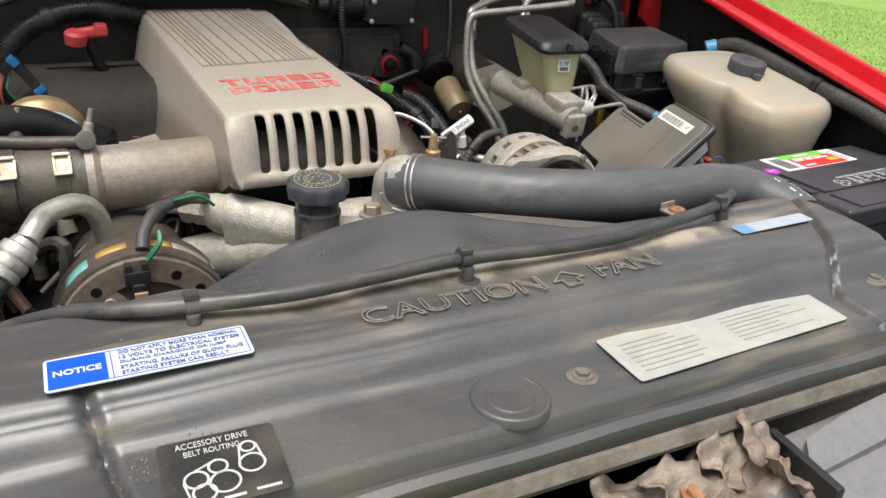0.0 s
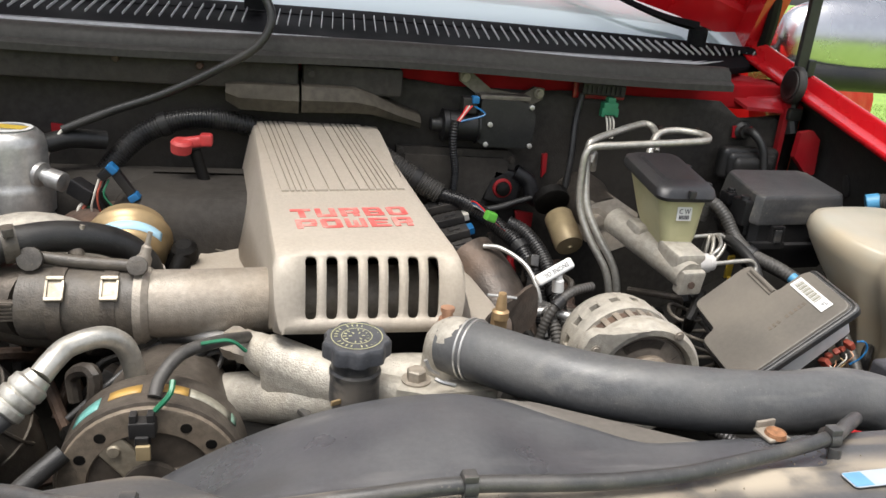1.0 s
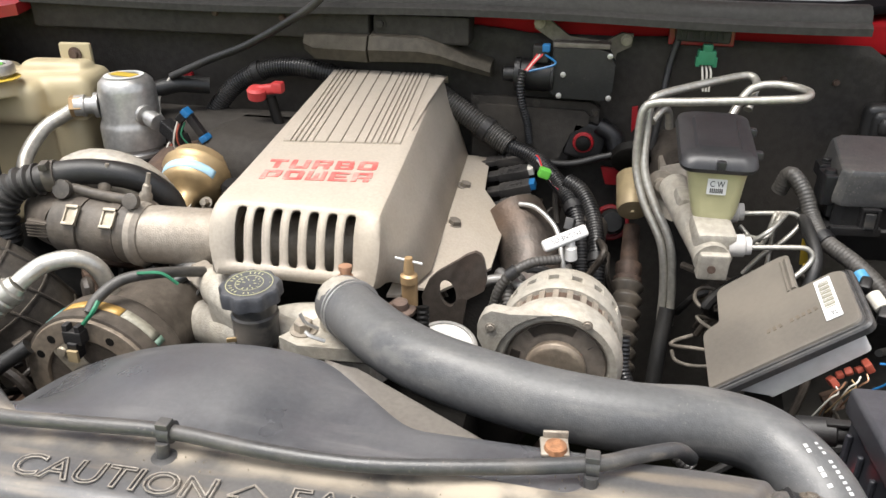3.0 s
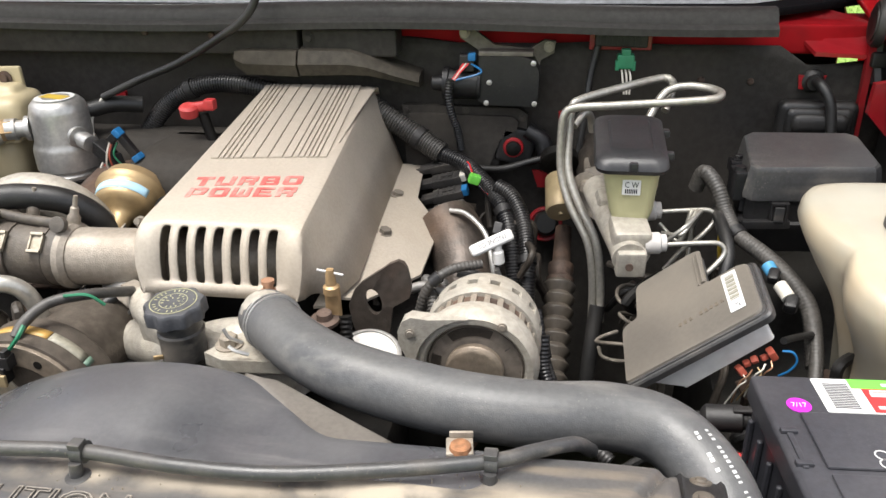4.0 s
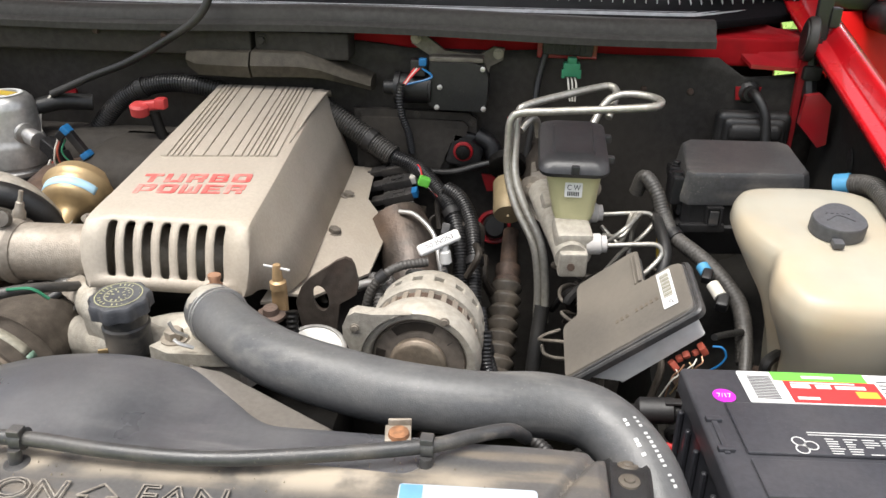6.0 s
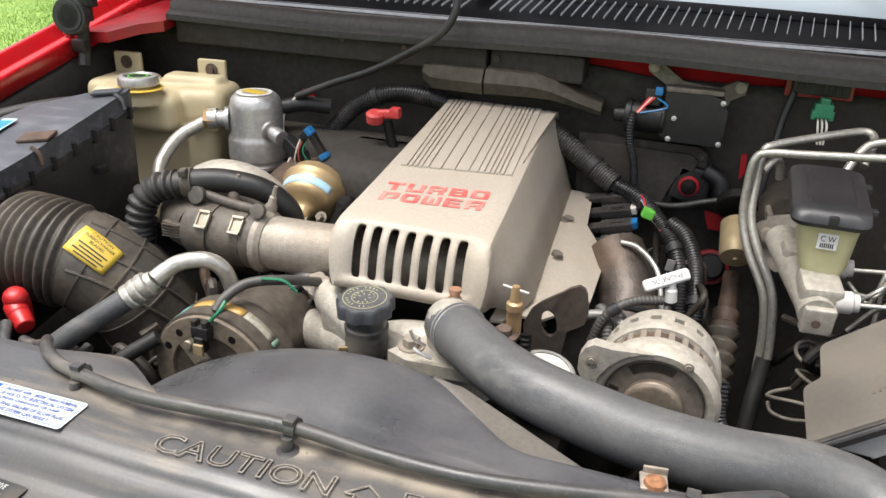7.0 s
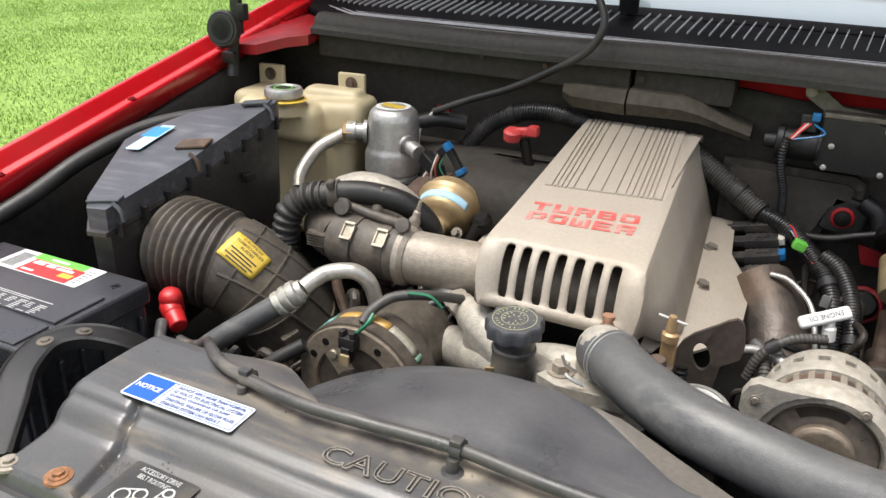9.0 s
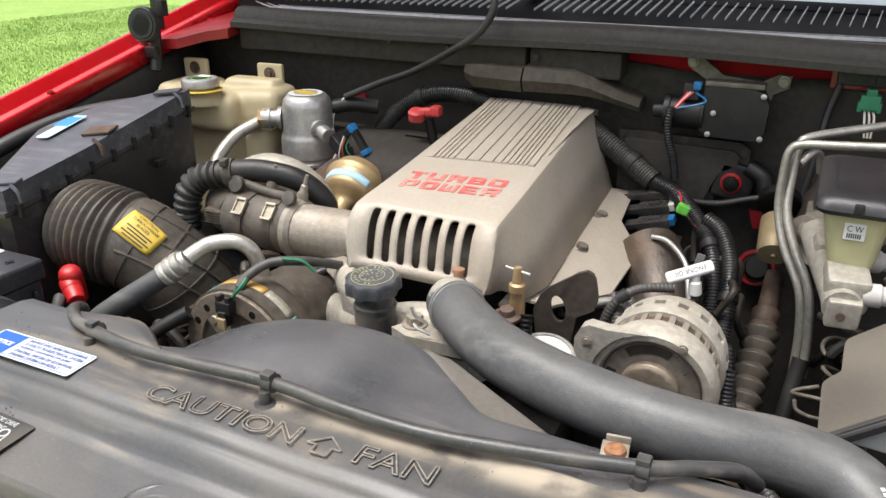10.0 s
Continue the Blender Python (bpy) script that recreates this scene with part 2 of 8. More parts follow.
    heater=mat("dusty_brown_black_duct", (0.055, 0.048, 0.038), 0.6, 0, 0.25, 90, 0.3, (0.08, 0.068, 0.05), 0.55, 0.2, wear=9, spec=0.2),
    tape_blue=mat("faded_blue_tape", (0.07, 0.28, 0.48), 0.45, 0, 0.1, 80, 0.05),
    grime=mat("grime_and_vent_shade", (0.035, 0.029, 0.024), 0.55, 0.1, 0.3, 90, 0.4, (0.10, 0.08, 0.06), 0.5, 0.1, wear=25),
    grime_pale=mat("dusty_brown_steel", (0.17, 0.15, 0.125), 0.6, 0.2, 0.25, 80, 0.4, (0.09, 0.07, 0.05), 0.55, wear=16),
    exhaust=mat("scorched_grey_brown_steel", (0.080, 0.066, 0.056), 0.45, 0.4, 0.3, 60, 0.35, (0.17, 0.10, 0.06), 0.5, wear=14),
    blue_end=mat("blue_label_end", (0.02, 0.22, 0.50), 0.4, 0, 0.05, 60, 0.01),
    grit=mat("tan_grit", (0.26, 0.22, 0.16), 0.9, 0, 0.3, 300, 0.0),
    wire_white=mat("white_wire", (0.6, 0.57, 0.5), 0.5, 0, 0.1, 60, 0.0),
    handle=mat("white_handle_plastic", (0.76, 0.75, 0.72), 0.4, 0, 0.05, 60, 0.02, (0.5, 0.45, 0.36), 0.25, wear=40),
    cowl=mat("black_cowl_plastic", (0.008, 0.008, 0.009), 0.7, 0, 0.2, 200, 0.05, spec=0.06),
    # black plastic fins, coloured pale for the light their tops reflect
    fin=mat("grille_fin_glint", (0.55, 0.55, 0.56), 0.35, 0.1, 0.15, 100, 0.05),
    seal=mat("dull_seal_rubber", (0.040, 0.038, 0.036), 0.58, 0, 0.15, 120, 0.15, (0.06, 0.056, 0.05), 0.35, 0.06, wear=8, spec=0.15),
    apron=mat("dusty_black_apron", (0.018, 0.0175, 0.017), 0.65, 0, 0.25, 80, 0.25, (0.05, 0.044, 0.034), 0.5, 0.08, wear=7, spec=0.25),
)

# windscreen glass over a dim cabin; its pale base adds the reflected sky
glass = bpy.data.materials.new("windscreen_glass")
glass.use_nodes = True
gb = glass.node_tree.nodes["Principled BSDF"]
gb.inputs["Base Color"].default_value = (0.36, 0.42, 0.46, 1)
gb.inputs["Roughness"].default_value, gb.inputs["Specular IOR Level"].default_value = 0.03, 1.0
gb.inputs["Coat Weight"].default_value, gb.inputs["Coat IOR"].default_value, gb.inputs["Coat Roughness"].default_value = 1.0, 2.2, 0.02
M["glass"] = glass

# grass, two greens by blade
grass_mat = bpy.data.materials.new("lawn_grass")
grass_mat.use_nodes = True
gt = grass_mat.node_tree
gi = gt.nodes.new("ShaderNodeNewGeometry")
gr = gt.nodes.new("ShaderNodeValToRGB")
gr.color_ramp.elements[0].color, gr.color_ramp.elements[1].color = (0.165, 0.28, 0.045, 1), (0.26, 0.395, 0.085, 1)
gt.links.new(gi.outputs["Random Per Island"], gr.inputs[0])
gt.links.new(gr.outputs[0], gt.nodes["Principled BSDF"].inputs["Base Color"])
gt.nodes["Principled BSDF"].inputs["Roughness"].default_value = 0.6
M["grass"] = grass_mat
M["lawn"] = mat("lawn_ground", (0.18, 0.295, 0.05), 0.9, 0, 0.35, 30, 0.5, (0.27, 0.37, 0.09), 0.6, wear=1.2)


# ---- mesh helpers ----
def V(*a):
    return Vector(a)


def turn_of(r):
    return Euler([radians(a) for a in r]).to_matrix().to_4x4()


def frame_of(o, xd, yd):
    """A pose with its x and y along the given ways."""
    x = Vector(xd).normalized()
    z = x.cross(Vector(yd)).normalized()
    y = z.cross(x)
    m = Matrix((x, y, z)).transposed().to_4x4()
    m.translation = Vector(o)
    return m


def box(bm, c, s, r=(0, 0, 0), bev=0.0, seg=2, m=None):
    mm = (m or Matrix.Identity(4)) @ Matrix.Translation(c) @ turn_of(r) @ Matrix.Diagonal((*s, 1))
    vs = bmesh.ops.create_cube(bm, size=1, matrix=mm)["verts"]
    if bev > 0:
        es = {e for v in vs for e in v.link_edges}
        bmesh.ops.bevel(bm, geom=list(es), offset=bev, segments=seg, profile=0.5, affect="EDGES")
    return bm


def loft(bm, rings, cap=True, closed=True):
    rows = [[bm.verts.new(p) for p in ring] for ring in rings]
    n = len(rows[0])
    for a, b in zip(rows, rows[1:]):
        for i in range(n if closed else n - 1):
            j = (i + 1) % n
            bm.faces.new((a[i], a[j], b[j], b[i]))
    if cap and closed:
        bm.faces.new(rows[0][::-1])
        bm.faces.new(rows[-1])
    return bm


def axes_for(d):
    d = Vector(d).normalized()
    up = V(0, 0, 1) if abs(d.z) < 0.9 else V(1, 0, 0)
    x = up.cross(d).normalized()
    return x, d.cross(x), d


def rev(bm, p, axis, prof, seg=28, lobes=0, depth=0.0):
    """Turned body: prof is rows of (height along axis, radius)."""
    x, y, d = axes_for(axis)
    p = Vector(p)
    rings = []
    for h, r in prof:
        ring = []
        for i in range(seg):
            a = 2 * math.pi * i / seg
            rr = max(r, 1e-4) * (1 + (depth * math.cos(lobes * a) if lobes else 0))
            ring.append(p + d * h + (x * math.cos(a) + y * math.sin(a)) * rr)
        rings.append(ring)
    return loft(bm, rings)


def cyl(bm, a, b, r, r2=None, seg=20, bev=0.0):
    a, b = Vector(a), Vector(b)
    r2 = r if r2 is None else r2
    h = (b - a).length
    prof = [(0, r), (h, r2)]
    if bev:
        prof = [(0, r - bev), (bev, r), (h - bev, r2), (h, r2 - bev)]
    return rev(bm, a, b - a, prof, seg)


def spline(pts, n=8):
    pts = [Vector(p) for p in pts]
    if len(pts) < 3:
        return [pts[0].lerp(pts[-1], i / n) for i in range(n + 1)]
    ext = [2 * pts[0] - pts[1]] + pts + [2 * pts[-1] - pts[-2]]
    out = []
    for i in range(1, len(ext) - 2):
        a, b, c, d = ext[i - 1:i + 3]
        for k in range(n):
            t = k / n
            out.append(0.5 * (2 * b + (c - a) * t + (2 * a - 5 * b + 4 * c - d) * t * t + (3 * b - a - 3 * c + d) * t ** 3))
    return out + [pts[-1]]


def sweep(bm, path, r, seg=12, radius=None):
    """A tube along a path; radius(i, n) scales it along the way."""
    x = axes_for(path[1] - path[0])[0]
    rings = []
    n = len(path)
    for i, p in enumerate(path):
        d = (path[min(i + 1, n - 1)] - path[max(i - 1, 0)]).normalized()
        x = (x - d * x.dot(d)).normalized()
        y = d.cross(x)
        k = r * (radius(i, n) if radius else 1.0)
        rings.append([p + (x * math.cos(2 * math.pi * j / seg) + y * math.sin(2 * math.pi * j / seg)) * k for j in range(seg)])
    return loft(bm, rings)


def tube(bm, pts, r, seg=12, n=8):
    return sweep(bm, spline(pts, n), r, seg)


def ribbed(bm, pts, r, pitch=0.006, depth=0.12, seg=12):
    """Corrugated tube: one ring of relief each pitch."""
    path = spline(pts, 24)
    length = sum((b - a).length for a, b in zip(path, path[1:]))
    steps = max(8, int(length / pitch) * 4)
    acc = [0.0]
    for a, b in zip(path, path[1:]):
        acc.append(acc[-1] + (b - a).length)
    out, k = [], 0
    for s in range(steps + 1):
        t = length * s / steps
        while k < len(path) - 2 and acc[k + 1] < t:
            k += 1
        f = (t - acc[k]) / max(1e-9, acc[k + 1] - acc[k])
        out.append(path[k].lerp(path[k + 1], min(1, f)))
    return sweep(bm, out, r, seg, lambda i, m: 1.0 if i % 4 in (0, 1) else 1.0 - depth)


def slab(bm, poly, off):
    """A polygon given thickness by the offset off."""
    off = Vector(off)
    return loft(bm, [[Vector(p) for p in poly], [Vector(p) + off for p in poly]])


def bolt(bm, p, axis=(0, 0, 1), r=0.007, h=0.006, washer=True):
    p, d = Vector(p), Vector(axis).normalized()
    if washer:
        rev(bm, p, d, [(0, r * 1.5), (0.0016, r * 1.5), (0.0016, r)], 16)
    rev(bm, p, d, [(0, r), (h * 0.9, r), (h, r * 0.85)], 6)
    return bm


def soft_edges(bm, off, seg=2, angle=0.6):
    es = [e for e in bm.edges if len(e.link_faces) == 2 and e.calc_face_angle(0) > angle]
    bmesh.ops.bevel(bm, geom=es, offset=off, segments=seg, profile=0.5, affect="EDGES", clamp_overlap=True)
    return bm


def solid(name, bm, material, angle=40):
    bmesh.ops.recalc_face_normals(bm, faces=bm.faces)
    me = bpy.data.meshes.new(name)
    bm.to_mesh(me)
    bm.free()
    me.materials.append(material)
    me.shade_smooth()
    me.set_sharp_from_angle(angle=radians(angle))
    return me


def thing(name, label, category, at=(0, 0, 0), group="", kind=""):
    ob = new(name)
    ob.location = at
    ob.empty_display_size = 0.02
    return tagged(ob, label, category, group, kind)


def hang(ob, parent):
    ob.parent = parent
    if parent.type == "EMPTY":
        ob.matrix_parent_inverse = Matrix.Translation(-parent.location)
    return ob


def settle(ob, d, k=1.0):
    """Moves a finished thing by d and scales it by k about its base."""
    ob.location = ob.location + Vector(d)
    ob.scale = (k, k, k)
    return ob


def even_shading(ob):
    """Keeps broad faces flat beside their rounded edges."""
    wn_ = ob.modifiers.new("even_shading", "WEIGHTED_NORMAL")
    wn_.keep_sharp = True


def part(name, bm, material, parent, label="", angle=40):
    ob = hang(new(name, solid(name, bm, M[material] if isinstance(material, str) else material, angle)), parent)
    even_shading(ob)
    return tagged(ob, label)


def plain(name, bm, material, label, category, kind="", angle=40):
    """A thing that is one mesh."""
    return tagged(new(name, solid(name, bm, M[material], angle)), label, category, "", kind)


def each(name, items, build, material, parent, label="", angle=40):
    """One part for each item; build(bm, item) shapes it."""
    for it in items:
        bm = nb()
        build(bm, it)
        part(name, bm, material, parent, label, angle)


def nb():
    return bmesh.new()


def words(body, width, height, m, material, parent, name="lettering", depth=0.0003, bold=0.0, outline=0.0):
    """Raised or printed words: body fills width by height, its lower left corner at the pose m."""
    cu = bpy.data.curves.new(name, "FONT")
    cu.body, cu.extrude, cu.offset = body, 0.01, bold
    cu.resolution_u = 3
    if outline:
        cu.fill_mode, cu.extrude, cu.bevel_depth, cu.bevel_resolution = "NONE", 0.0, outline, 1
    tmp = new("tmp", cu)
    bpy.context.view_layer.update()
    me = bpy.data.meshes.new_from_object(tmp.evaluated_get(bpy.context.evaluated_depsgraph_get()))
    bpy.data.objects.remove(tmp)
    n = len(me.vertices)
    co = np.empty(n * 3)
    me.vertices.foreach_get("co", co)
    co = co.reshape(-1, 3)
    lo, hi = co.min(0), co.max(0)
    co = (co - lo) / np.maximum(hi - lo, 1e-9) * (width, height, depth)
    me.vertices.foreach_set("co", co.ravel())
    me.materials.clear()
    me.materials.append(M[material])
    me.transform(m @ Matrix.Translation((0, 0, 0.0002)))
    me.update()
    return hang(new(name, me), parent)


def bars(rows, m, material, parent, name="print", lift=0.0003):
    """Unreadable print as bars: rows of (x, y, width, height) in the pose m."""
    bm = nb()
    for x, y, w, h in rows:
        box(bm, (x + w / 2, y + h / 2, lift / 2 + 0.00015), (w, h, lift), m=m)
    return part(name, bm, material, parent)


def card(bm, m, w, h, t=0.0006, r=0.003):
    """A thin label with rounded corners, its lower left corner at the pose m."""
    ring = []
    for cx, cy, a0 in ((w - r, r, -90), (w - r, h - r, 0), (r, h - r, 90), (r, r, 180)):
        for k in range(4):
            a = radians(a0 + 30 * k)
            ring.append(V(cx + r * math.cos(a), cy + r * math.sin(a), 0))
    return loft(bm, [[m @ p for p in ring], [m @ (p + V(0, 0, t)) for p in ring]])


def disc_ring(bm, p, axis, r, w, seg=28):
    """A flat-printed ring standing 0.3 mm proud."""
    x, y, d = axes_for(axis)
    p = Vector(p)
    rings = []
    for h, k in ((0, r - w), (0.0003, r - w), (0.0003, r), (0, r)):
        rings.append([p + d * h + (x * math.cos(2 * math.pi * i / seg) + y * math.sin(2 * math.pi * i / seg)) * k for i in range(seg)])
    rings.append(rings[0])
    return loft(bm, rings, cap=False)


def clamp(name, p, axis, r, parent, material="steel", w=0.012):
    """A worm-drive hose clamp."""
    bm = nb()
    rev(bm, Vector(p) - Vector(axis).normalized() * w / 2, axis, [(0, r), (0, r + 0.0015), (w, r + 0.0015), (w, r)], 28)
    ob = part(name, bm, material, parent, "steel hose clamp")
    x, y, d = axes_for(axis)
    q = Vector(p) + (y * 0.8 - x * 0.6) * (r + 0.005)
    bm = nb()
    box(bm, (0, 0, 0), (0.018, 0.010, 0.009), bev=0.0015, m=frame_of(q, x, d))
    part("screw_housing", bm, material, ob)
    return ob


# ---- the ground ----
bm = nb()
loft(bm, [[V(-400, -400, 0), V(400, -400, 0)], [V(-400, 400, 0), V(400, 400, 0)]], cap=False, closed=False)
tagged(plain("ground", bm, "lawn", "mown green lawn reaching to the horizon", "lawn", "structure"))


def grass_blades(name, x0, x1, y0, y1, count, seed):
    rng = np.random.default_rng(seed)
    x, y = rng.uniform(x0, x1, count), rng.uniform(y0, y1, count)
    clump = np.sin(x * 3.1 + 1.3 * np.sin(y * 2.3)) * np.sin(y * 2.7 + x)
    h = rng.uniform(0.012, 0.036, count) * (1 + 0.35 * clump)
    a = rng.uniform(0, 2 * np.pi, count)
    lean = rng.uniform(0, 0.03, count)
    w = rng.uniform(0.003, 0.006, count)
    p = np.empty((count, 3, 3))
    for k, s in ((0, -1), (1, 1)):
        p[:, k] = np.stack([x + s * w * np.cos(a), y + s * w * np.sin(a), np.zeros(count)], 1)
    p[:, 2] = np.stack([x + lean * np.sin(a), y - lean * np.cos(a), h], 1)
    me = bpy.data.meshes.new(name)
    me.from_pydata(p.reshape(-1, 3), [], np.arange(count * 3).reshape(-1, 3).tolist())
    me.materials.append(M["grass"])
    return tagged(new(name, me), "short bright green grass blades on the lawn", "grass", kind="stuff")


grass_blades("grass", -12.0, -2.6, 1.5, 12.0, 170000, 5)
grass_blades("grass", 1.6, 12.0, 2.0, 11.0, 70000, 6)

# ---- the pickup truck's body ----
truck = thing("pickup_truck", "red pickup truck with its bonnet raised and driver's door open", "pickup truck", (0, 1.5, 0))


def fender_z(y):
    return 1.256 + 0.245 * (y - 1.12)


def fender(side):
    """Front wing: an inner lip, a rounded crown and the outer side."""
    ys = [-0.05 + 0.1 * k for k in range(18)]
    rings = []
    for y in ys:
        z = fender_z(y) - (0.10 * ((0.45 - y) / 0.5) ** 2 if y < 0.45 else 0)
        cut = 0.035 * (y - 0.5)
        prof = [(0.795, -0.030), (0.796, -0.002), (0.800, 0.002), (0.809, 0.003), (0.812, 0.006), (0.820, 0.023), (0.824, 0.026), (0.829, 0.025), (0.836 + cut * 0.3, 0.015),
                (0.846 + cut, -0.02), (0.87 + cut, -0.09), (0.90 + cut, -0.2), (0.93 + cut, -0.45), (0.92 + cut, -0.6), (0.90 + cut, -0.6)]
        if side > 0:
            prof = [(0.803, -0.007), (0.803, -0.001), (0.806, 0.002), (0.822, 0.003), (0.825, 0.006), (0.832, 0.022), (0.836, 0.026), (0.841, 0.025), (0.847 + cut * 0.3, 0.015), (0.855 + cut, -0.02)] + prof[10:]
        rings.append([V(side * x, y, z + dz) for x, dz in prof])
    bm = nb()
    loft(bm, rings, cap=False, closed=False)
    ob = part("fender", bm, "red", truck, "glossy red painted front wing", 60)
    md = ob.modifiers.new("thickness", "SOLIDIFY")
    md.thickness, md.offset = 0.0025, 0
    each("fender_bolt", (0.75, 1.0, 1.22) if side < 0 else (0.72,), lambda bm, y: bolt(bm, (side * (0.804 if side < 0 else 0.813), y, fender_z(y) + 0.003), r=0.005, h=0.004), "red_dirty", truck)
    return ob


fender(1)
fender(-1)


def apron(side):
    """Inner wing: a ribbed black wall under the wing's lip, with a sill at its foot."""
    rings = []
    for y in [0.28 + 0.06 * k for k in range(19)]:
        z = fender_z(y)
        w = 0.012 * (1 if int(y / 0.18) % 2 else 0)
        if side > 0:
            rings.append([V(0.8065, y, z - 0.004), V(0.822, y, z - 0.012), V(0.838, y, z - 0.03), V(0.843 - w * 0.3, y, z - 0.09), V(0.840 - w * 0.3, y, z - 0.24), V(0.76, y, z - 0.36), V(0.60, y, z - 0.44), V(0.56, y, 0.55)])
            continue
        rings.append([V(side * (0.800), y, z - 0.03), V(side * (0.79), y, z - 0.045), V(side * (0.785 - w), y, z - 0.09), V(side * (0.775 - w), y, z - 0.24),
                      V(side * 0.72, y, z - 0.36), V(side * 0.60, y, z - 0.44), V(side * 0.56, y, 0.55)])
    bm = nb()
    loft(bm, rings, cap=False, closed=False)
    ob = part("inner_fender", bm, "apron", truck, "dusty black inner wing panel", 50)
    md = ob.modifiers.new("thickness", "SOLIDIFY")
    md.thickness, md.offset = 0.004, 0
    return ob


apron(1)
apron(-1)
bm = nb()
slab(bm, [(0.8385, 1.208 + 0.008 * math.cos(a) + 0.006 * math.sin(a), 1.178 + 0.017 * math.sin(a)) for a in [2 * math.pi * k / 20 for k in range(20)]], (-0.003, 0, 0))
part("grommet", bm, "rubber", truck, "black oval grommet in the inner wing")
bm = nb()
slab(bm, [(0.785, 1.285, 1.207), (0.816, 1.28, 1.174), (0.827, 1.278, 1.180), (0.822, 1.278, 1.240), (0.806, 1.28, 1.255), (0.787, 1.285, 1.250)], (0, 0.012, 0))
soft_edges(bm, 0.003)
part("hinge_plate", bm, "red_dirty", truck, "dark red hinge plate")
bm = nb()
slab(bm, [(0.793, 1.345, 1.150), (0.801, 1.345, 1.150), (0.800, 1.345, 1.29), (0.790, 1.345, 1.29)], (0, 0.012, 0))
part("cowl_flange", bm, "red_dirty", truck, "dark red flange edge")

# bulkhead: insulated panel with moulded steps
bm = nb()
prof = [(1.384, 1.292), (1.380, 1.27), (1.382, 1.20), (1.386, 1.12), (1.384, 1.0), (1.372, 0.85), (1.33, 0.7), (1.26, 0.5)]
rings = []
for k in range(41):
    x = -0.80 + 0.041 * k
    b = 0.006 * math.sin(k * 0.9) * math.sin(k * 0.37)
    low = 0.030 * min(1.0, max(0.0, (x - 0.69) / 0.03)) + 0.009 * min(1.0, max(0.0, (x - 0.12) / 0.06))
    rings.append([V(x, y + b * (1 if 0 < i < 5 else 0), z - (low if i == 0 else low * 0.5 if i == 1 else 0)) for i, (y, z) in enumerate(prof)])
loft(bm, rings, cap=False, closed=False)
ob = part("bulkhead", bm, "firewall", truck, "dusty grey-black insulated bulkhead")
ob.modifiers.new("thickness", "SOLIDIFY").thickness = 0.012

# upper cowl: painted steel behind the insulation
bm = nb()
box(bm, (0.03, 1.44, 1.292), (1.66, 0.11, 0.045), bev=0.006)
part("cowl", bm, mat("matt_red_cowl_paint", (0.30, 0.006, 0.010), 0.6, 0, 0.1, 40, 0.05, (0.14, 0.02, 0.02), 0.3, wear=18, spec=0.1), truck, "dusty red painted cowl")
bm = nb()
for x0, x1, z0, z1 in ((-0.66, -0.064, 1.270, 1.313), (-0.058, 0.095, 1.268, 1.312)):
    box(bm, ((x0 + x1) / 2, 1.352, (z0 + z1) / 2), (x1 - x0, 0.05, z1 - z0), bev=0.006)
bolt(bm, (-0.045, 1.327, 1.298), (0, -1, 0), 0.006)
part("cowl_insulation", bm, "firewall", truck, "black moulded cowl trim")
each("bulkhead_plug", ((-0.206, 1.301), (-0.32, 1.305), (0.565, 1.232), (0.638, 1.231)),
     lambda bm, q: rev(bm, (q[0], 1.3765 if q[0] > 0 else 1.326, q[1]), (0, -1, 0), [(0, 0.006), (0.010 if q[0] > 0 else 0.003, 0.005), (0.011 if q[0] > 0 else 0.004, 0.004)], 12), "rust", truck, "small dark red plug")

# corner gussets at the ends of the cowl
for s, pts in ((1, [(0.666, 1.445, 1.305), (0.704, 1.402, 1.297), (0.721, 1.357, 1.279), (0.798, 1.350, 1.277), (0.823, 1.342, 1.285), (0.797, 1.402, 1.318), (0.754, 1.486, 1.325), (0.698, 1.475, 1.325)]),
               (-1, [(-0.655, 1.29, 1.313), (-0.69, 1.27, 1.308), (-0.72, 1.22, 1.298), (-0.80, 1.24, 1.290), (-0.86, 1.42, 1.31), (-0.87, 1.56, 1.325), (-0.70, 1.52, 1.33)])):
    bm = nb()
    slab(bm, pts, (0, 0, -0.018 if s < 0 else -0.006))
    soft_edges(bm, 0.004 if s < 0 else 0.002)
    part("cowl_gusset", bm, "red_dirty", truck, "dusty red steel gusset")

# weatherstrip along the cowl
bm = nb()
rings = []
for k in range(33):
    x = -0.662 + (0.652 + 0.662) * k / 32
    bow = 0.012 * (1 - (x / 0.66) ** 2)
    y0 = 1.306 + bow * 0.5 + 0.004 * math.sin(x * 9)
    z0 = 1.312 + 0.003 * math.sin(x * 7 + 1)
    prof = [(0.0, 0.0), (0.0, 0.010), (0.006, 0.014), (0.012, 0.016), (0.016, 0.028), (0.028, 0.036), (0.045, 0.036), (0.058, 0.028), (0.06, 0.0)]
    rings.append([V(x, y0 + a, z0 + c) for a, c in prof])
loft(bm, rings)
part("weatherstrip", bm, "seal", truck, "long dusty black rubber bonnet seal")


# cowl grille: a sunk tray with a comb of fins
def cowl_y(x):
    return 1.560 - 0.05 * abs(x / 0.85) ** 3


def cowl_z(x):
    return 1.368 - 0.012 * (x / 0.85) ** 2


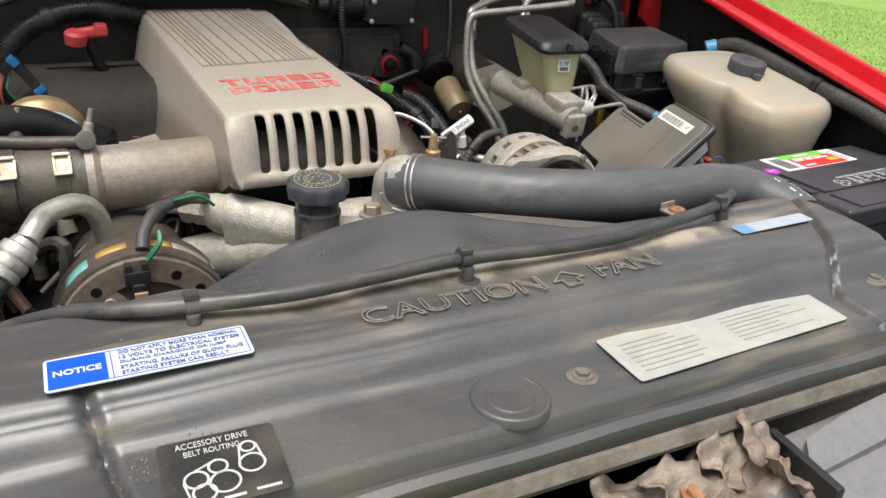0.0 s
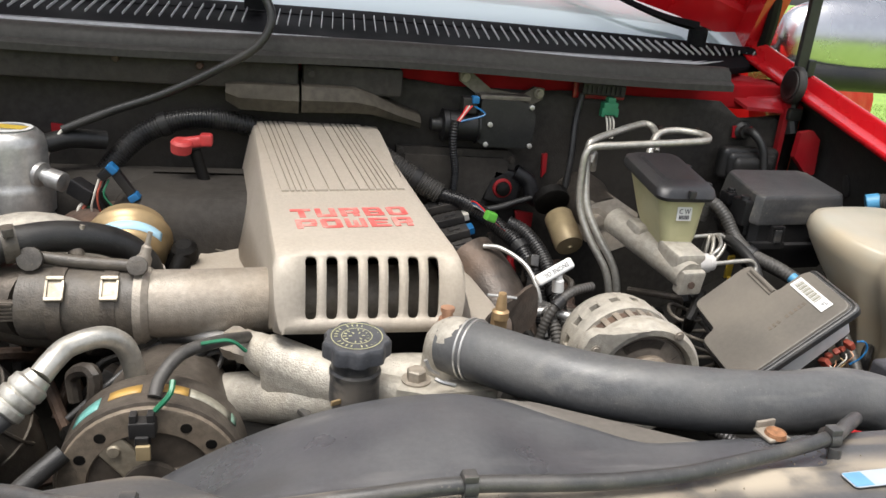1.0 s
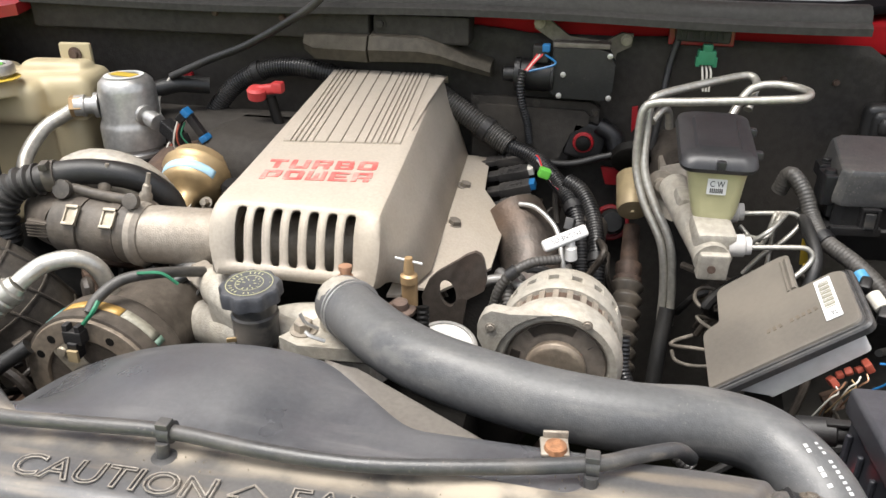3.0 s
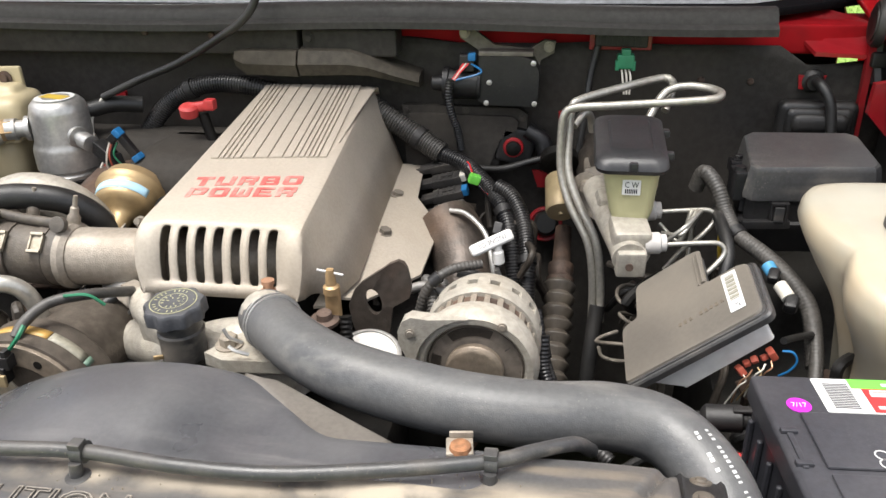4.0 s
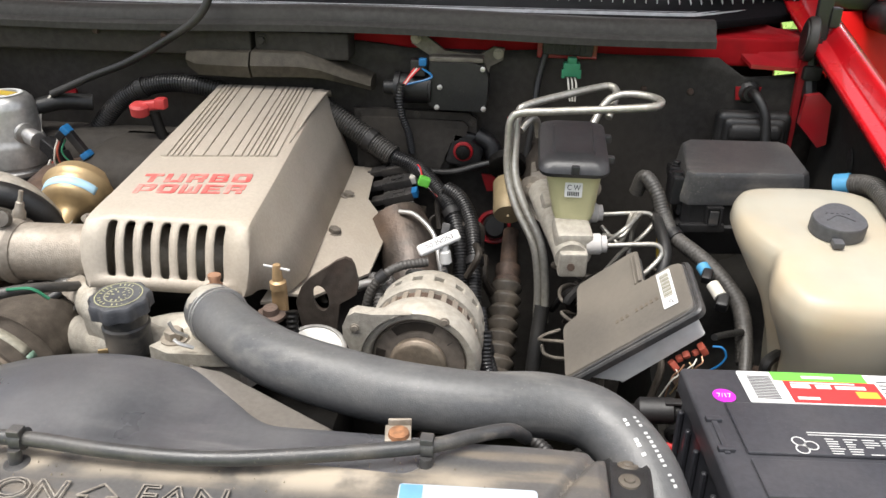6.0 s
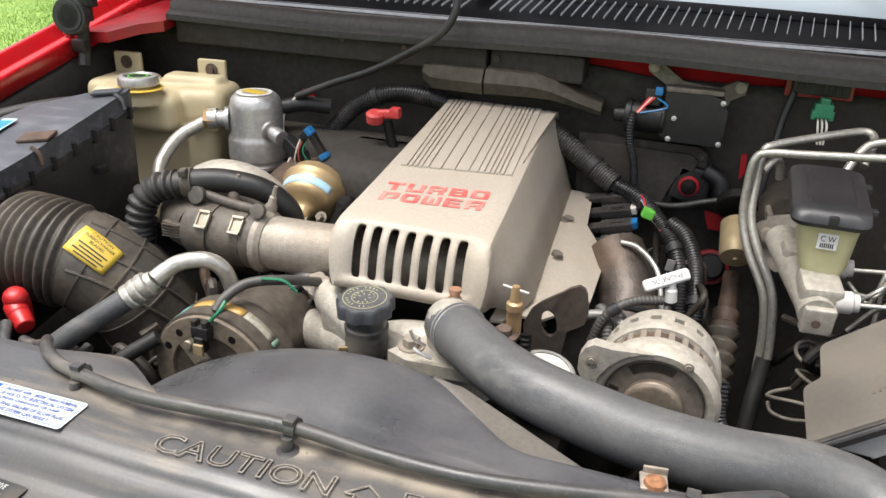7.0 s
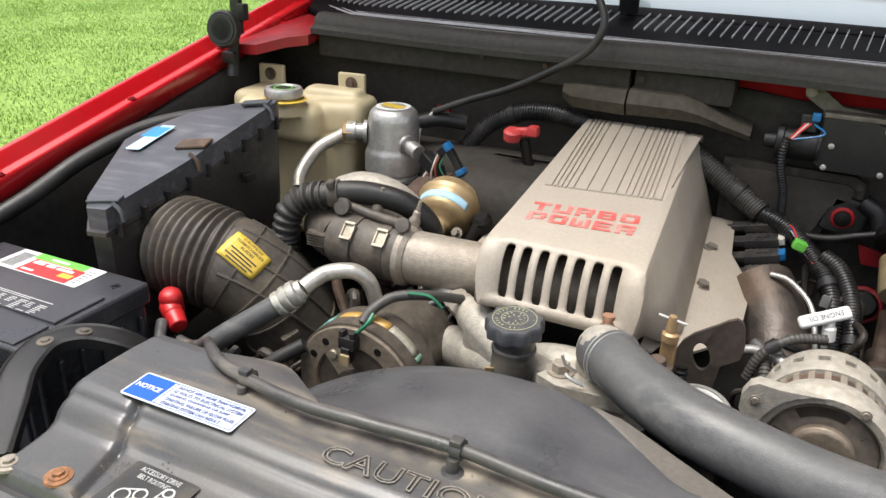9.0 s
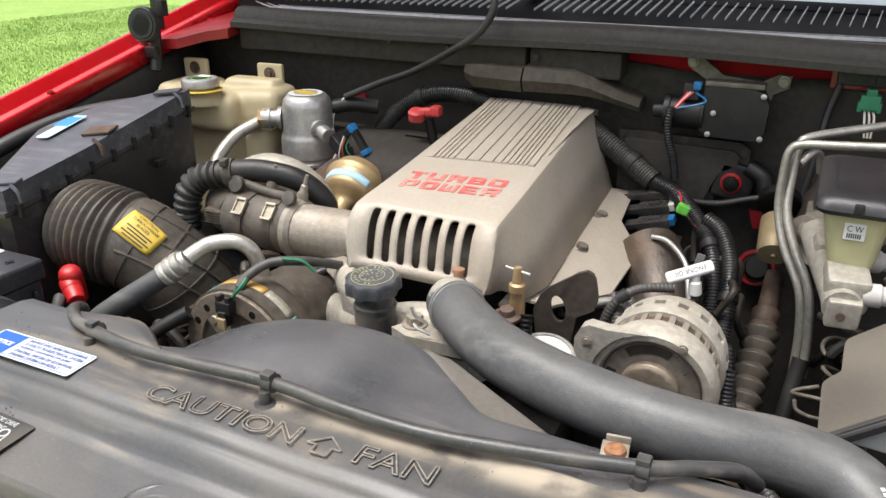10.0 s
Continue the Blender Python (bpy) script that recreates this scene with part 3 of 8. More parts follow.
bm = nb()
rings = []
for k in range(35):
    x = -0.86 + 1.72 * k / 34
    yb = cowl_y(x)
    ya = 1.362 + 0.75 * max(0.0, abs(x) - 0.63)
    rings.append([V(x, ya, 1.325), V(x, ya + 0.003, 1.336), V(x, (ya + yb) / 2, (1.334 + cowl_z(x)) / 2), V(x, yb + 0.02, cowl_z(x) + 0.002), V(x, yb + 0.025, cowl_z(x) - 0.02)])
loft(bm, rings, cap=False, closed=False)
grille = part("cowl_grille", bm, "cowl", truck, "black plastic air-intake grille, its fins coloured pale for their glint")
grille.modifiers.new("thickness", "SOLIDIFY").thickness = 0.004
fin_bm = nb()
box(fin_bm, (0, 0, 0), (0.0013, 1.0, 0.004), bev=0.0004, seg=1)
fin_me = solid("fin", fin_bm, M["fin"])
for k in range(96):
    x = -0.845 + 1.69 * k / 95
    ya, yb = 1.372 + 0.02 * abs(x) + 0.75 * max(0.0, abs(x) - 0.63), cowl_y(x) - 0.012
    if abs(x + 0.12) < 0.02:
        continue
    f = hang(new("fin", fin_me), grille)
    rise = math.degrees(math.atan2(cowl_z(x) - 1.334, yb - ya))
    f.matrix_basis = Matrix.Translation((x + 0.006, ya + (yb - ya) * 0.66, 1.334 + (cowl_z(x) - 1.334) * 0.66 + 0.010)) @ turn_of((rise, 0, -5)) @ Matrix.Diagonal((1, (yb - ya) * 0.5, 1, 1))
bm = nb()
for y in (1.385, 1.400, 1.415, 1.430):
    rings = [[V(-0.845 + 1.69 * k / 40, y + 0.75 * max(0.0, abs(-0.845 + 1.69 * k / 40) - 0.63) + 0.02 * abs(-0.845 + 1.69 * k / 40) + dy, 1.342 + dz) for dy, dz in ((0, 0), (0.0015, 0), (0.0015, 0.003), (0, 0.003))] for k in range(41)]
    loft(bm, rings)
part("grille_rail", bm, "fin", grille)

# windscreen, curved in plan
bm = nb()
rings = []
for k in range(25):
    x = -0.84 + 1.68 * k / 24
    y = cowl_y(x) + 0.012
    z = cowl_z(x)
    rings.append([V(x, y, z), V(x * 0.97, y + 0.30, z + 0.21), V(x * 0.92, y + 0.62, z + 0.42)])
loft(bm, rings, cap=False, closed=False)
ob = part("windscreen", bm, "glass", truck, "pale reflecting windscreen glass", 80)
ob.modifiers.new("thickness", "SOLIDIFY").thickness = 0.005
bm = nb()
rings = []
for k in range(25):
    x = -0.85 + 1.7 * k / 24
    y = cowl_y(x)
    z = cowl_z(x)
    rings.append([V(x, y - 0.004, z), V(x, y + 0.010, z + 0.010), V(x, y + 0.022, z + 0.012), V(x, y + 0.022, z)])
loft(bm, rings)
part("windscreen_seal", bm, "cowl", truck)
# cab behind the glass
bm = nb()
box(bm, (0, 2.75, 1.05), (1.74, 1.7, 0.75), bev=0.05)
box(bm, (0, 3.0, 1.6), (1.5, 1.2, 0.55), bev=0.08)
part("cab", bm, "red", truck, "red painted cab")
bm = nb()
box(bm, (0, 1.80, 1.16), (1.66, 0.5, 0.36), bev=0.04)
part("dashboard", bm, "black", truck)


def wiper(pivot, tip, knuckle):
    bm = nb()
    p, t, q = Vector(pivot), Vector(tip), Vector(knuckle)
    rev(bm, p - V(0, 0, 0.02), (0, 0, 1), [(0, 0.018), (0.03, 0.018), (0.036, 0.012)], 16)
    path = spline([p + V(0, 0, 0.012), q, t], 10)
    rings = []
    for i, c in enumerate(path):
        w = 0.014 - 0.011 * i / len(path)
        d = (path[-1] - path[0]).normalized()
        n = V(0, 0, 1).cross(d).normalized()
        rings.append([c + n * w, c + V(0, 0, w * 0.9), c - n * w, c - V(0, 0, w * 0.5)])
    loft(bm, rings)
    arm = part("wiper", bm, "cowl", truck, "black windscreen wiper arm")
    bm = nb()
    a, b = q.lerp(t, 0.1) + V(0, 0.03, 0.0), t + V(-0.16, 0.10, 0.09)
    tube(bm, [a, a.lerp(b, 0.5) + V(0, 0, 0.004), b], 0.004, 6)
    part("blade", bm, "rubber", arm)


wiper((0.690, 1.515, 1.385), (0.30, 1.72, 1.545), (0.58, 1.55, 1.425))
wiper((-0.13, 1.54, 1.392), (-0.48, 1.76, 1.56), (-0.22, 1.57, 1.43))

# raised bonnet, hinged behind the cowl's ends
HINGE = Matrix.Translation((0, 1.62, 1.345)) @ turn_of((-62, 0, 0))


def bonnet_outline(inset, n=16):
    out = []
    for k in range(n + 1):
        x = (-0.88 + inset) + (1.76 - 2 * inset) * k / n
        out.append(V(x, -(0.02 + 0.16 * (1 - (x / 0.88) ** 2)) - inset, 0))
    for k in range(n + 1):
        x = (0.86 - inset) - (1.72 - 2 * inset) * k / n
        out.append(V(x, -1.32 + 0.06 * (x / 0.86) ** 2 + inset, 0))
    return out


bm = nb()
loft(bm, [[HINGE @ (p + V(0, 0, 0.018)) for p in bonnet_outline(0.02)], [HINGE @ (p + V(0, 0, 0.010)) for p in bonnet_outline(0.0)],
          [HINGE @ (p + V(0, 0, -0.012)) for p in bonnet_outline(0.0)], [HINGE @ (p + V(0, 0, -0.012)) for p in bonnet_outline(0.06)],
          [HINGE @ (p + V(0, 0, -0.004)) for p in bonnet_outline(0.07)]])
bonnet = part("bonnet", bm, "red", truck, "raised red bonnet", 30)
bm = nb()
loft(bm, [[HINGE @ (p + V(0, 0, -0.008)) for p in bonnet_outline(0.12)], [HINGE @ (p + V(0, 0, -0.022)) for p in bonnet_outline(0.14)]])
part("bonnet_pad", bm, "firewall", bonnet, "black sound-deadening pad")
for s in (1, -1):
    bm = nb()
    slab(bm, [HINGE @ V(s * 0.86, -0.03, -0.012), HINGE @ V(s * 0.86, -0.30, -0.012), HINGE @ V(s * 0.86, -0.26, -0.05), HINGE @ V(s * 0.86, -0.06, -0.06)], (s * -0.05, 0, 0))
    soft_edges(bm, 0.005)
    part("bonnet_corner", bm, "red", bonnet)
    bm = nb()
    tube(bm, [(s * 0.835, 1.60, 1.33), (s * 0.84, 1.52, 1.38), HINGE @ V(s * 0.83, -0.22, -0.02)], 0.012, 8)
    part("bonnet_hinge", bm, "dark", bonnet, "dark steel bonnet hinge arm")


# rubber bonnet stops on stalks
def bonnet_stop(p):
    p = Vector(p)
    d = (V(-1.0, 0.12, 0.05) if p.x > 0 else V(0.12, -0.75, 0.10)).normalized()
    bm = nb()
    rev(bm, p, d, [(0.006, 0.030), (0.008, 0.033), (0.016, 0.033), (0.020, 0.030)], 28)
    for r in (0.026, 0.021, 0.016, 0.011):
        rev(bm, p + d * 0.019, d, [(0, r), (0.003, r - 0.001), (0.003, r - 0.003)], 24)
    ob = part("bonnet_stop", bm, "rubber", truck, "round ribbed black rubber bonnet stop")
    bm = nb()
    tube(bm, [p + V(0, 0.014, 0), p + V(0.0, 0.01, -0.05), p + V(0.004, 0.0, -0.085)], 0.011, 8)
    box(bm, p + V(0.006, 0.02, 0.13), (0.022, 0.012, 0.28), bev=0.003)
    box(bm, p + V(0.022, 0.018, 0.03), (0.016, 0.016, 0.03), bev=0.003)
    box(bm, p + V(0, 0, -0.05), (0.028, 0.014, 0.022), bev=0.004)
    part("stalk", bm, "rubber", ob)


bonnet_stop((0.808, 1.343, 1.322))
bonnet_stop((-0.772, 1.208, 1.322))

# open driver's door with its mirror
DOOR = Matrix.Translation((0.955, 1.69, 0)) @ turn_of((0, 0, 40))
bm = nb()
prof = [(-0.030, 0.83), (-0.040, 0.86), (-0.045, 1.0), (-0.04, 1.15), (-0.01, 1.26), (0.02, 1.31), (0.06, 1.31), (0.07, 0.83)]
loft(bm, [[DOOR @ V(x, y, z) for y, z in prof] for x in (0.0, 0.01, 0.5, 1.40, 1.42)])
door = part("door", bm, "door_red", truck, "red driver's door standing open", 30)
bm = nb()
loft(bm, [[DOOR @ V(x, y, z) for y, z in ((-0.036, 0.835), (-0.052, 0.838), (-0.056, 0.868), (-0.042, 0.874))] for x in (0.0, 1.42)])
part("side_moulding", bm, "black", door, "black and bright side moulding")
bm = nb()
loft(bm, [[DOOR @ V(x, y, z) for y, z in ((-0.053, 0.846), (-0.059, 0.847), (-0.060, 0.858), (-0.055, 0.860))] for x in (0.0, 1.42)])
part("bright_strip", bm, "chrome", door)
bm = nb()
tube(bm, [DOOR @ V(0.12, 0.04, 1.31), DOOR @ V(0.30, 0.04, 1.66), DOOR @ V(0.52, 0.04, 1.86), DOOR @ V(1.36, 0.04, 1.86), DOOR @ V(1.40, 0.04, 1.60), DOOR @ V(1.40, 0.04, 1.31)], 0.022, 8, 6)
part("window_frame", bm, "red", door)
bm = nb()
mc = V(1.245, 1.75, 1.385)
rings = []
for k in range(13):
    a = math.pi * k / 12
    s = math.sin(a) ** 0.55
    rings.append([mc + V(-math.cos(a) * 0.215, math.cos(b) * 0.065 * s - 0.0, math.sin(b) * 0.098 * s) for b in [2 * math.pi * j / 20 for j in range(20)]])
loft(bm, rings)
mirror = part("door_mirror", bm, "chrome", truck, "chrome-backed door mirror", 60)
bm = nb()
box(bm, mc + V(0.0, 0.0, -0.080), (0.42, 0.135, 0.06), bev=0.024, seg=3)
box(bm, mc + V(-0.22, 0.03, -0.05), (0.14, 0.05, 0.05), bev=0.015)
part("mirror_foot", bm, "black", mirror)

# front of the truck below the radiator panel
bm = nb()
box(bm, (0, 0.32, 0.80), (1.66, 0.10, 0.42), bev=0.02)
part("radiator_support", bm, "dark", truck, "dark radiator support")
# unseen floor sheets, added to keep light from beneath out of the bay
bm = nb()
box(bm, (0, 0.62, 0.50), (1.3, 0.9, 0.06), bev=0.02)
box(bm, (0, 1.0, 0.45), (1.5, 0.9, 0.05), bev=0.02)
part("bay_floor_fill", bm, "dark", truck)
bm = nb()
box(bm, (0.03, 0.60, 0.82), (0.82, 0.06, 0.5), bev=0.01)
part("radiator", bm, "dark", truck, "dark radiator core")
for s in (1, -1):
    for y in (0.3, 3.6):
        bm = nb()
        rev(bm, (s * 0.92, y, 0.37), (s * -1, 0, 0), [(0, 0.25), (0.01, 0.34), (0.03, 0.37), (0.20, 0.37), (0.22, 0.34), (0.23, 0.2)], 28)
        wheel = part("wheel", bm, "rubber", truck, "black tyre")
        bm = nb()
        rev(bm, (s * 0.93, y, 0.37), (s * -1, 0, 0), [(0, 0.05), (0.02, 0.22), (0.04, 0.22)], 24)
        part("rim", bm, "silver", wheel)
bm = nb()
box(bm, (0, 4.4, 0.85), (1.8, 1.7, 0.6), bev=0.05)
part("load_bed", bm, "red", truck)


# ---- radiator panel, fan shroud and their labels ----
panel = thing("radiator_cover", "dusty black moulded plastic cover over the radiator", "radiator cover", (0.03, 0.48, 1.05))


def panel_profile(shift=0.0, drop=0.0):
    """Across the panel from its front lip to its rear edge."""
    s = shift
    return [(0.374, 1.070), (0.376, 1.084), (0.382, 1.087), (0.389, 1.084), (0.392, 1.094), (0.397, 1.099), (0.430 + s, 1.101), (0.448 + s, 1.103), (0.456 + s, 1.107),
            (0.462 + s, 1.115), (0.468 + s, 1.120), (0.474 + s, 1.122), (0.478 + s, 1.127), (0.486 + s, 1.131), (0.50, 1.1325), (0.52, 1.133), (0.545, 1.1335), (0.566, 1.133), (0.578, 1.130), (0.584, 1.119), (0.586, 1.09)]


def fine(prof, most=0.004):
    """The same profile with its long runs cut into short ones."""
    out = [prof[0]]
    plan = panel_profile()
    for i, ((y0, z0), (y1, z1)) in enumerate(zip(prof, prof[1:])):
        n = max(1, math.ceil((plan[i + 1][0] - plan[i][0]) / most))
        out += [(y0 + (y1 - y0) * k / n, z0 + (z1 - z0) * k / n) for k in range(1, n + 1)]
    return out


def step(v):
    v = min(1.0, max(0.0, v))
    return v * v * (3 - 2 * v)


bm = nb()
rings = []
xs = [-0.342 + 0.0018 * k for k in range(441)]
for x in xs:
    s = -0.004 * (1 - step((x + 0.282) / 0.034)) - 0.004 * step((x - 0.328) / 0.034)
    edge = max(0.0, 1 - min(x - xs[0], xs[-1] - x) / 0.008)
    ring = []
    for y, z in fine(panel_profile(s)):
        g = 0.0075 * math.exp(-((x + 0.264 - 0.2 * (0.469 - y)) / 0.0042) ** 2) * step((0.505 - y) / 0.03) * step((y - 0.385) / 0.02)
        g += 0.0070 * math.exp(-((x - 0.343 - 0.72 * max(0.0, y - 0.44)) / 0.0045) ** 2) * step((y - 0.385) / 0.02)
        middle = step((x + 0.20) / 0.09) * step((0.345 - x) / 0.05)
        y2 = y + 0.015 * step((x + 0.28) / 0.1) * max(0, (y - 0.5) / 0.08)
        y2 = y2 + middle * (min(y2, 0.540 + (y2 - 0.540) * 0.25) - y2) if y2 > 0.540 else y2
        ring.append(V(x, y2, z - 0.006 * edge - g + 0.0008 * math.sin(x * 40 + y * 30)))
    rings.append(ring)
loft(bm, rings, cap=False, closed=False)
part("moulding", bm, "panel", panel, "", 35).modifiers.new("thickness", "SOLIDIFY").thickness = 0.003
# drum-shaped press mark in the tray
bm = nb()
rev(bm, (-0.008, 0.4175, 1.1000), (0, 0, 1), [(-0.004, 0.029), (0.0010, 0.0280), (0.0022, 0.0265), (0.0022, 0.025), (0.0008, 0.0235), (0.0004, 0.017), (0.0014, 0.0160), (0.0014, 0.0145), (0.0006, 0.0135)], 40)
part("press_mark", bm, "panel", panel)
for x, y, z, m in ((0.053, 0.420, 1.101, "grime_pale"), (0.402, 0.448, 1.104, "grime_pale"), (-0.278, 0.405, 1.101, "orange_rust"), (-0.332, 0.40, 1.097, "pipe_cast")):
    bm = nb()
    rev(bm, (x, y, z - 0.002), (0, 0, 1), [(0, 0.012), (0.0025, 0.0115), (0.003, 0.008), (0.0042, 0.0075), (0.0046, 0.005)], 20)
    rev(bm, (x, y, z + 0.001), (0, 0, 1), [(0, 0.0055), (0.004, 0.0052)], 6)
    part("push_rivet", bm, m, panel, "dusty fastener")
# embossed words, raised outlines rubbed pale
words("CAUTION", 0.152, 0.0215, frame_of((-0.085, 0.489, 1.1330), (1, 0.012, 0.003), (0.02, 1, 0.02)), "worn_edge", panel, "embossed_lettering", 0.0011, outline=0.023)
words("FAN", 0.064, 0.0215, frame_of((0.119, 0.4935, 1.1336), (1, 0.03, 0.003), (0.02, 1, 0.02)), "worn_edge", panel, "embossed_lettering", 0.0011, outline=0.023)
bm = nb()
ao = frame_of((0.092, 0.491, 1.1332), (1, 0.035, 0), (0, 1, 0.02))
arrow = [(-0.007, 0), (0.007, 0), (0.007, 0.009), (0.015, 0.009), (0, 0.021), (-0.015, 0.009), (-0.007, 0.009)]
for (x0, y0), (x1, y1) in zip(arrow, arrow[1:] + arrow[:1]):
    cyl(bm, ao @ V(x0, y0, 0.0006), ao @ V(x1, y1, 0.0006), 0.0009, seg=6)
part("embossed_arrow", bm, "worn_edge", panel)

# notice label
nm = frame_of((-0.2865, 0.4800, 1.1340), (1, 0.012, 0.0), (0, 1, 0.02))
bm = nb()
card(bm, nm, 0.122, 0.035)
notice = part("notice_label", bm, mat("cool_white_label", (0.56, 0.585, 0.63), 0.45, 0, 0.06, 80, 0.02, (0.48, 0.47, 0.45), 0.25, wear=30), panel, "white and blue notice label")
bm = nb()
for x, y, w, h in ((0.002, 0.002, 0.118, 0.0006), (0.002, 0.0324, 0.118, 0.0006), (0.002, 0.002, 0.0006, 0.031), (0.1194, 0.002, 0.0006, 0.031), (0.0375, 0.002, 0.0006, 0.031)):
    box(bm, (x + w / 2, y + h / 2, 0.0007), (w, h, 0.0003), m=nm)
part("border", bm, "blue", notice)
bm = nb()
box(bm, (0.0185, 0.0175, 0.0007), (0.033, 0.030, 0.0004), m=nm)
part("blue_field", bm, "blue", notice)
words("NOTICE", 0.027, 0.0060, nm @ Matrix.Translation((0.005, 0.014, 0.0009)), "white", notice, bold=0.03)
for k, line in enumerate(("DO NOT APPLY MORE THAN NOMINAL", "12 VOLTS TO ELECTRICAL SYSTEM", "DURING CHARGING OR JUMP", "STARTING. FAILURE OF GLOW PLUG", "STARTING SYSTEM CAN RESULT.")):
    words(line, 0.074 - (0.009 if k in (2, 4) else 0), 0.0038, nm @ Matrix.Translation((0.0425, 0.0268 - 0.0058 * k, 0.0009)), "print_blue", notice, bold=0.01)

# belt routing label
bmx = frame_of((-0.234, 0.389, 1.1015), (1, -0.02, 0), (0, 1, 0.05))
bm = nb()
card(bm, bmx, 0.068, 0.058)
belt = part("belt_label", bm, "belt_black", panel, "black belt-routing label with white diagram")
words("ACCESSORY DRIVE", 0.042, 0.0050, bmx @ Matrix.Translation((0.010, 0.0495, 0.0007)), "white_ink", belt)
words("BELT ROUTING", 0.032, 0.0046, bmx @ Matrix.Translation((0.014, 0.0425, 0.0007)), "white_ink", belt)
for x, y, r in ((0.018, 0.023, 0.0072), (0.033, 0.017, 0.009), (0.031, 0.030, 0.006), (0.050, 0.027, 0.008), (0.050, 0.041, 0.005), (0.021, 0.012, 0.007)):
    bm = nb()
    disc_ring(bm, bmx @ V(x, y, 0.0006), bmx.to_3x3() @ V(0, 0, 1), r, 0.0014)
    part("pulley_mark", bm, "white_ink", belt)
for a, b in (((0.043, 0.027), (0.045, 0.042)), ((0.057, 0.027), (0.055, 0.042)), ((0.018, 0.030), (0.031, 0.036)), ((0.013, 0.010), (0.011, 0.022))):
    bm = nb()
    cyl(bm, bmx @ V(*a, 0.0006), bmx @ V(*b, 0.0006), 0.0007, seg=6)
    part("belt_mark", bm, "white_ink", belt)
bars([(0.03, 0.003, 0.012, 0.002), (0.048, 0.004, 0.014, 0.002)], bmx @ Matrix.Translation((0, 0, 0.0006)), "white_ink", belt)

# emission label, aged white with unreadable print
em = frame_of((0.089, 0.398, 1.1012), (1, 0.045, 0.0), (0.0, 1, 0.06))
bm = nb()
card(bm, em, 0.229, 0.054)
emission = part("emission_label", bm, "aged", panel, "yellowed white emission label")
rng = random.Random(3)
rows = [(0.012 + 0.0 * k, 0.008 + 0.0055 * k, 0.05 + 0.03 * rng.random(), 0.0012) for k in range(7)] + [(0.115, 0.010 + 0.005 * k, 0.05 * rng.random() + 0.04, 0.001) for k in range(7)]
bars(rows, em @ Matrix.Translation((0, 0, 0.0006)), mat("faint_print", (0.27, 0.27, 0.245), 0.5, 0, 0.1, 80, 0.0), emission)
# narrow label near the strap
sm = frame_of((0.300, 0.519, 1.1352), (1, 0.04, 0), (0, 1, 0.02))
bm = nb()
card(bm, sm, 0.098, 0.017)
small_label = part("strip_label", bm, mat("faded_strip_label", (0.36, 0.40, 0.44), 0.4, 0, 0.08, 60, 0.02, (0.28, 0.28, 0.27), 0.3, wear=30), panel, "narrow white and blue label")
bm = nb()
box(bm, (0.009, 0.0085, 0.0007), (0.016, 0.015, 0.0004), m=sm)
part("blue_field", bm, mat("faded_blue_end", (0.12, 0.28, 0.46), 0.4, 0, 0.1, 60, 0.02), small_label)

# front lip: dusty steel channel under the panel
bm = nb()
rings = [[V(-0.42 + 0.92 * k / 10, y, z) for y, z in ((0.370, 1.056), (0.366, 1.064), (0.371, 1.072), (0.392, 1.074), (0.392, 1.055))] for k in range(11)]
loft(bm, rings)
lip = thing("front_crossmember", "dusty tan steel crossmember at the nose", "crossmember", (0.04, 0.38, 1.0))
part("channel", bm, "grime_pale", lip)
bm = nb()
slab(bm, [(0.215, 0.366, 1.040), (0.56, 0.385, 1.040), (0.66, 0.34, 1.030), (0.66, 0.08, 1.000), (0.12, 0.10, 1.000), (0.125, 0.325, 1.030), (0.172, 0.336, 1.034), (0.212, 0.362, 1.038)], (0, 0, -0.02))
slab(bm, [(0.222, 0.352, 1.046), (0.285, 0.362, 1.050), (0.40, 0.372, 1.052), (0.56, 0.372, 1.052), (0.56, 0.350, 1.044), (0.40, 0.345, 1.042), (0.285, 0.332, 1.040), (0.20, 0.325, 1.038)], (0, 0, -0.014))
soft_edges(bm, 0.006)
# dark plastic, its colour lifted to grey for the sky it reflects
part("nose_panel", bm, mat("nose_plastic_sky_sheen", (0.17, 0.165, 0.165), 0.5, 0, 0.08, 120, 0.06, (0.11, 0.10, 0.09), 0.3, wear=10), lip, "plastic nose panel with the sky's sheen in its grey colour")
bm = nb()
box(bm, (0.02, 0.31, 1.0), (0.40, 0.09, 0.03), bev=0.008)
part("latch_plate", bm, "grime_pale", lip, "dusty latch plate")
rust_sheet = mat("rust_stained_sheet", (0.24, 0.20, 0.16), 0.6, 0.3, 0.2, 120, 0.4, (0.20, 0.11, 0.07), 0.5, wear=30)


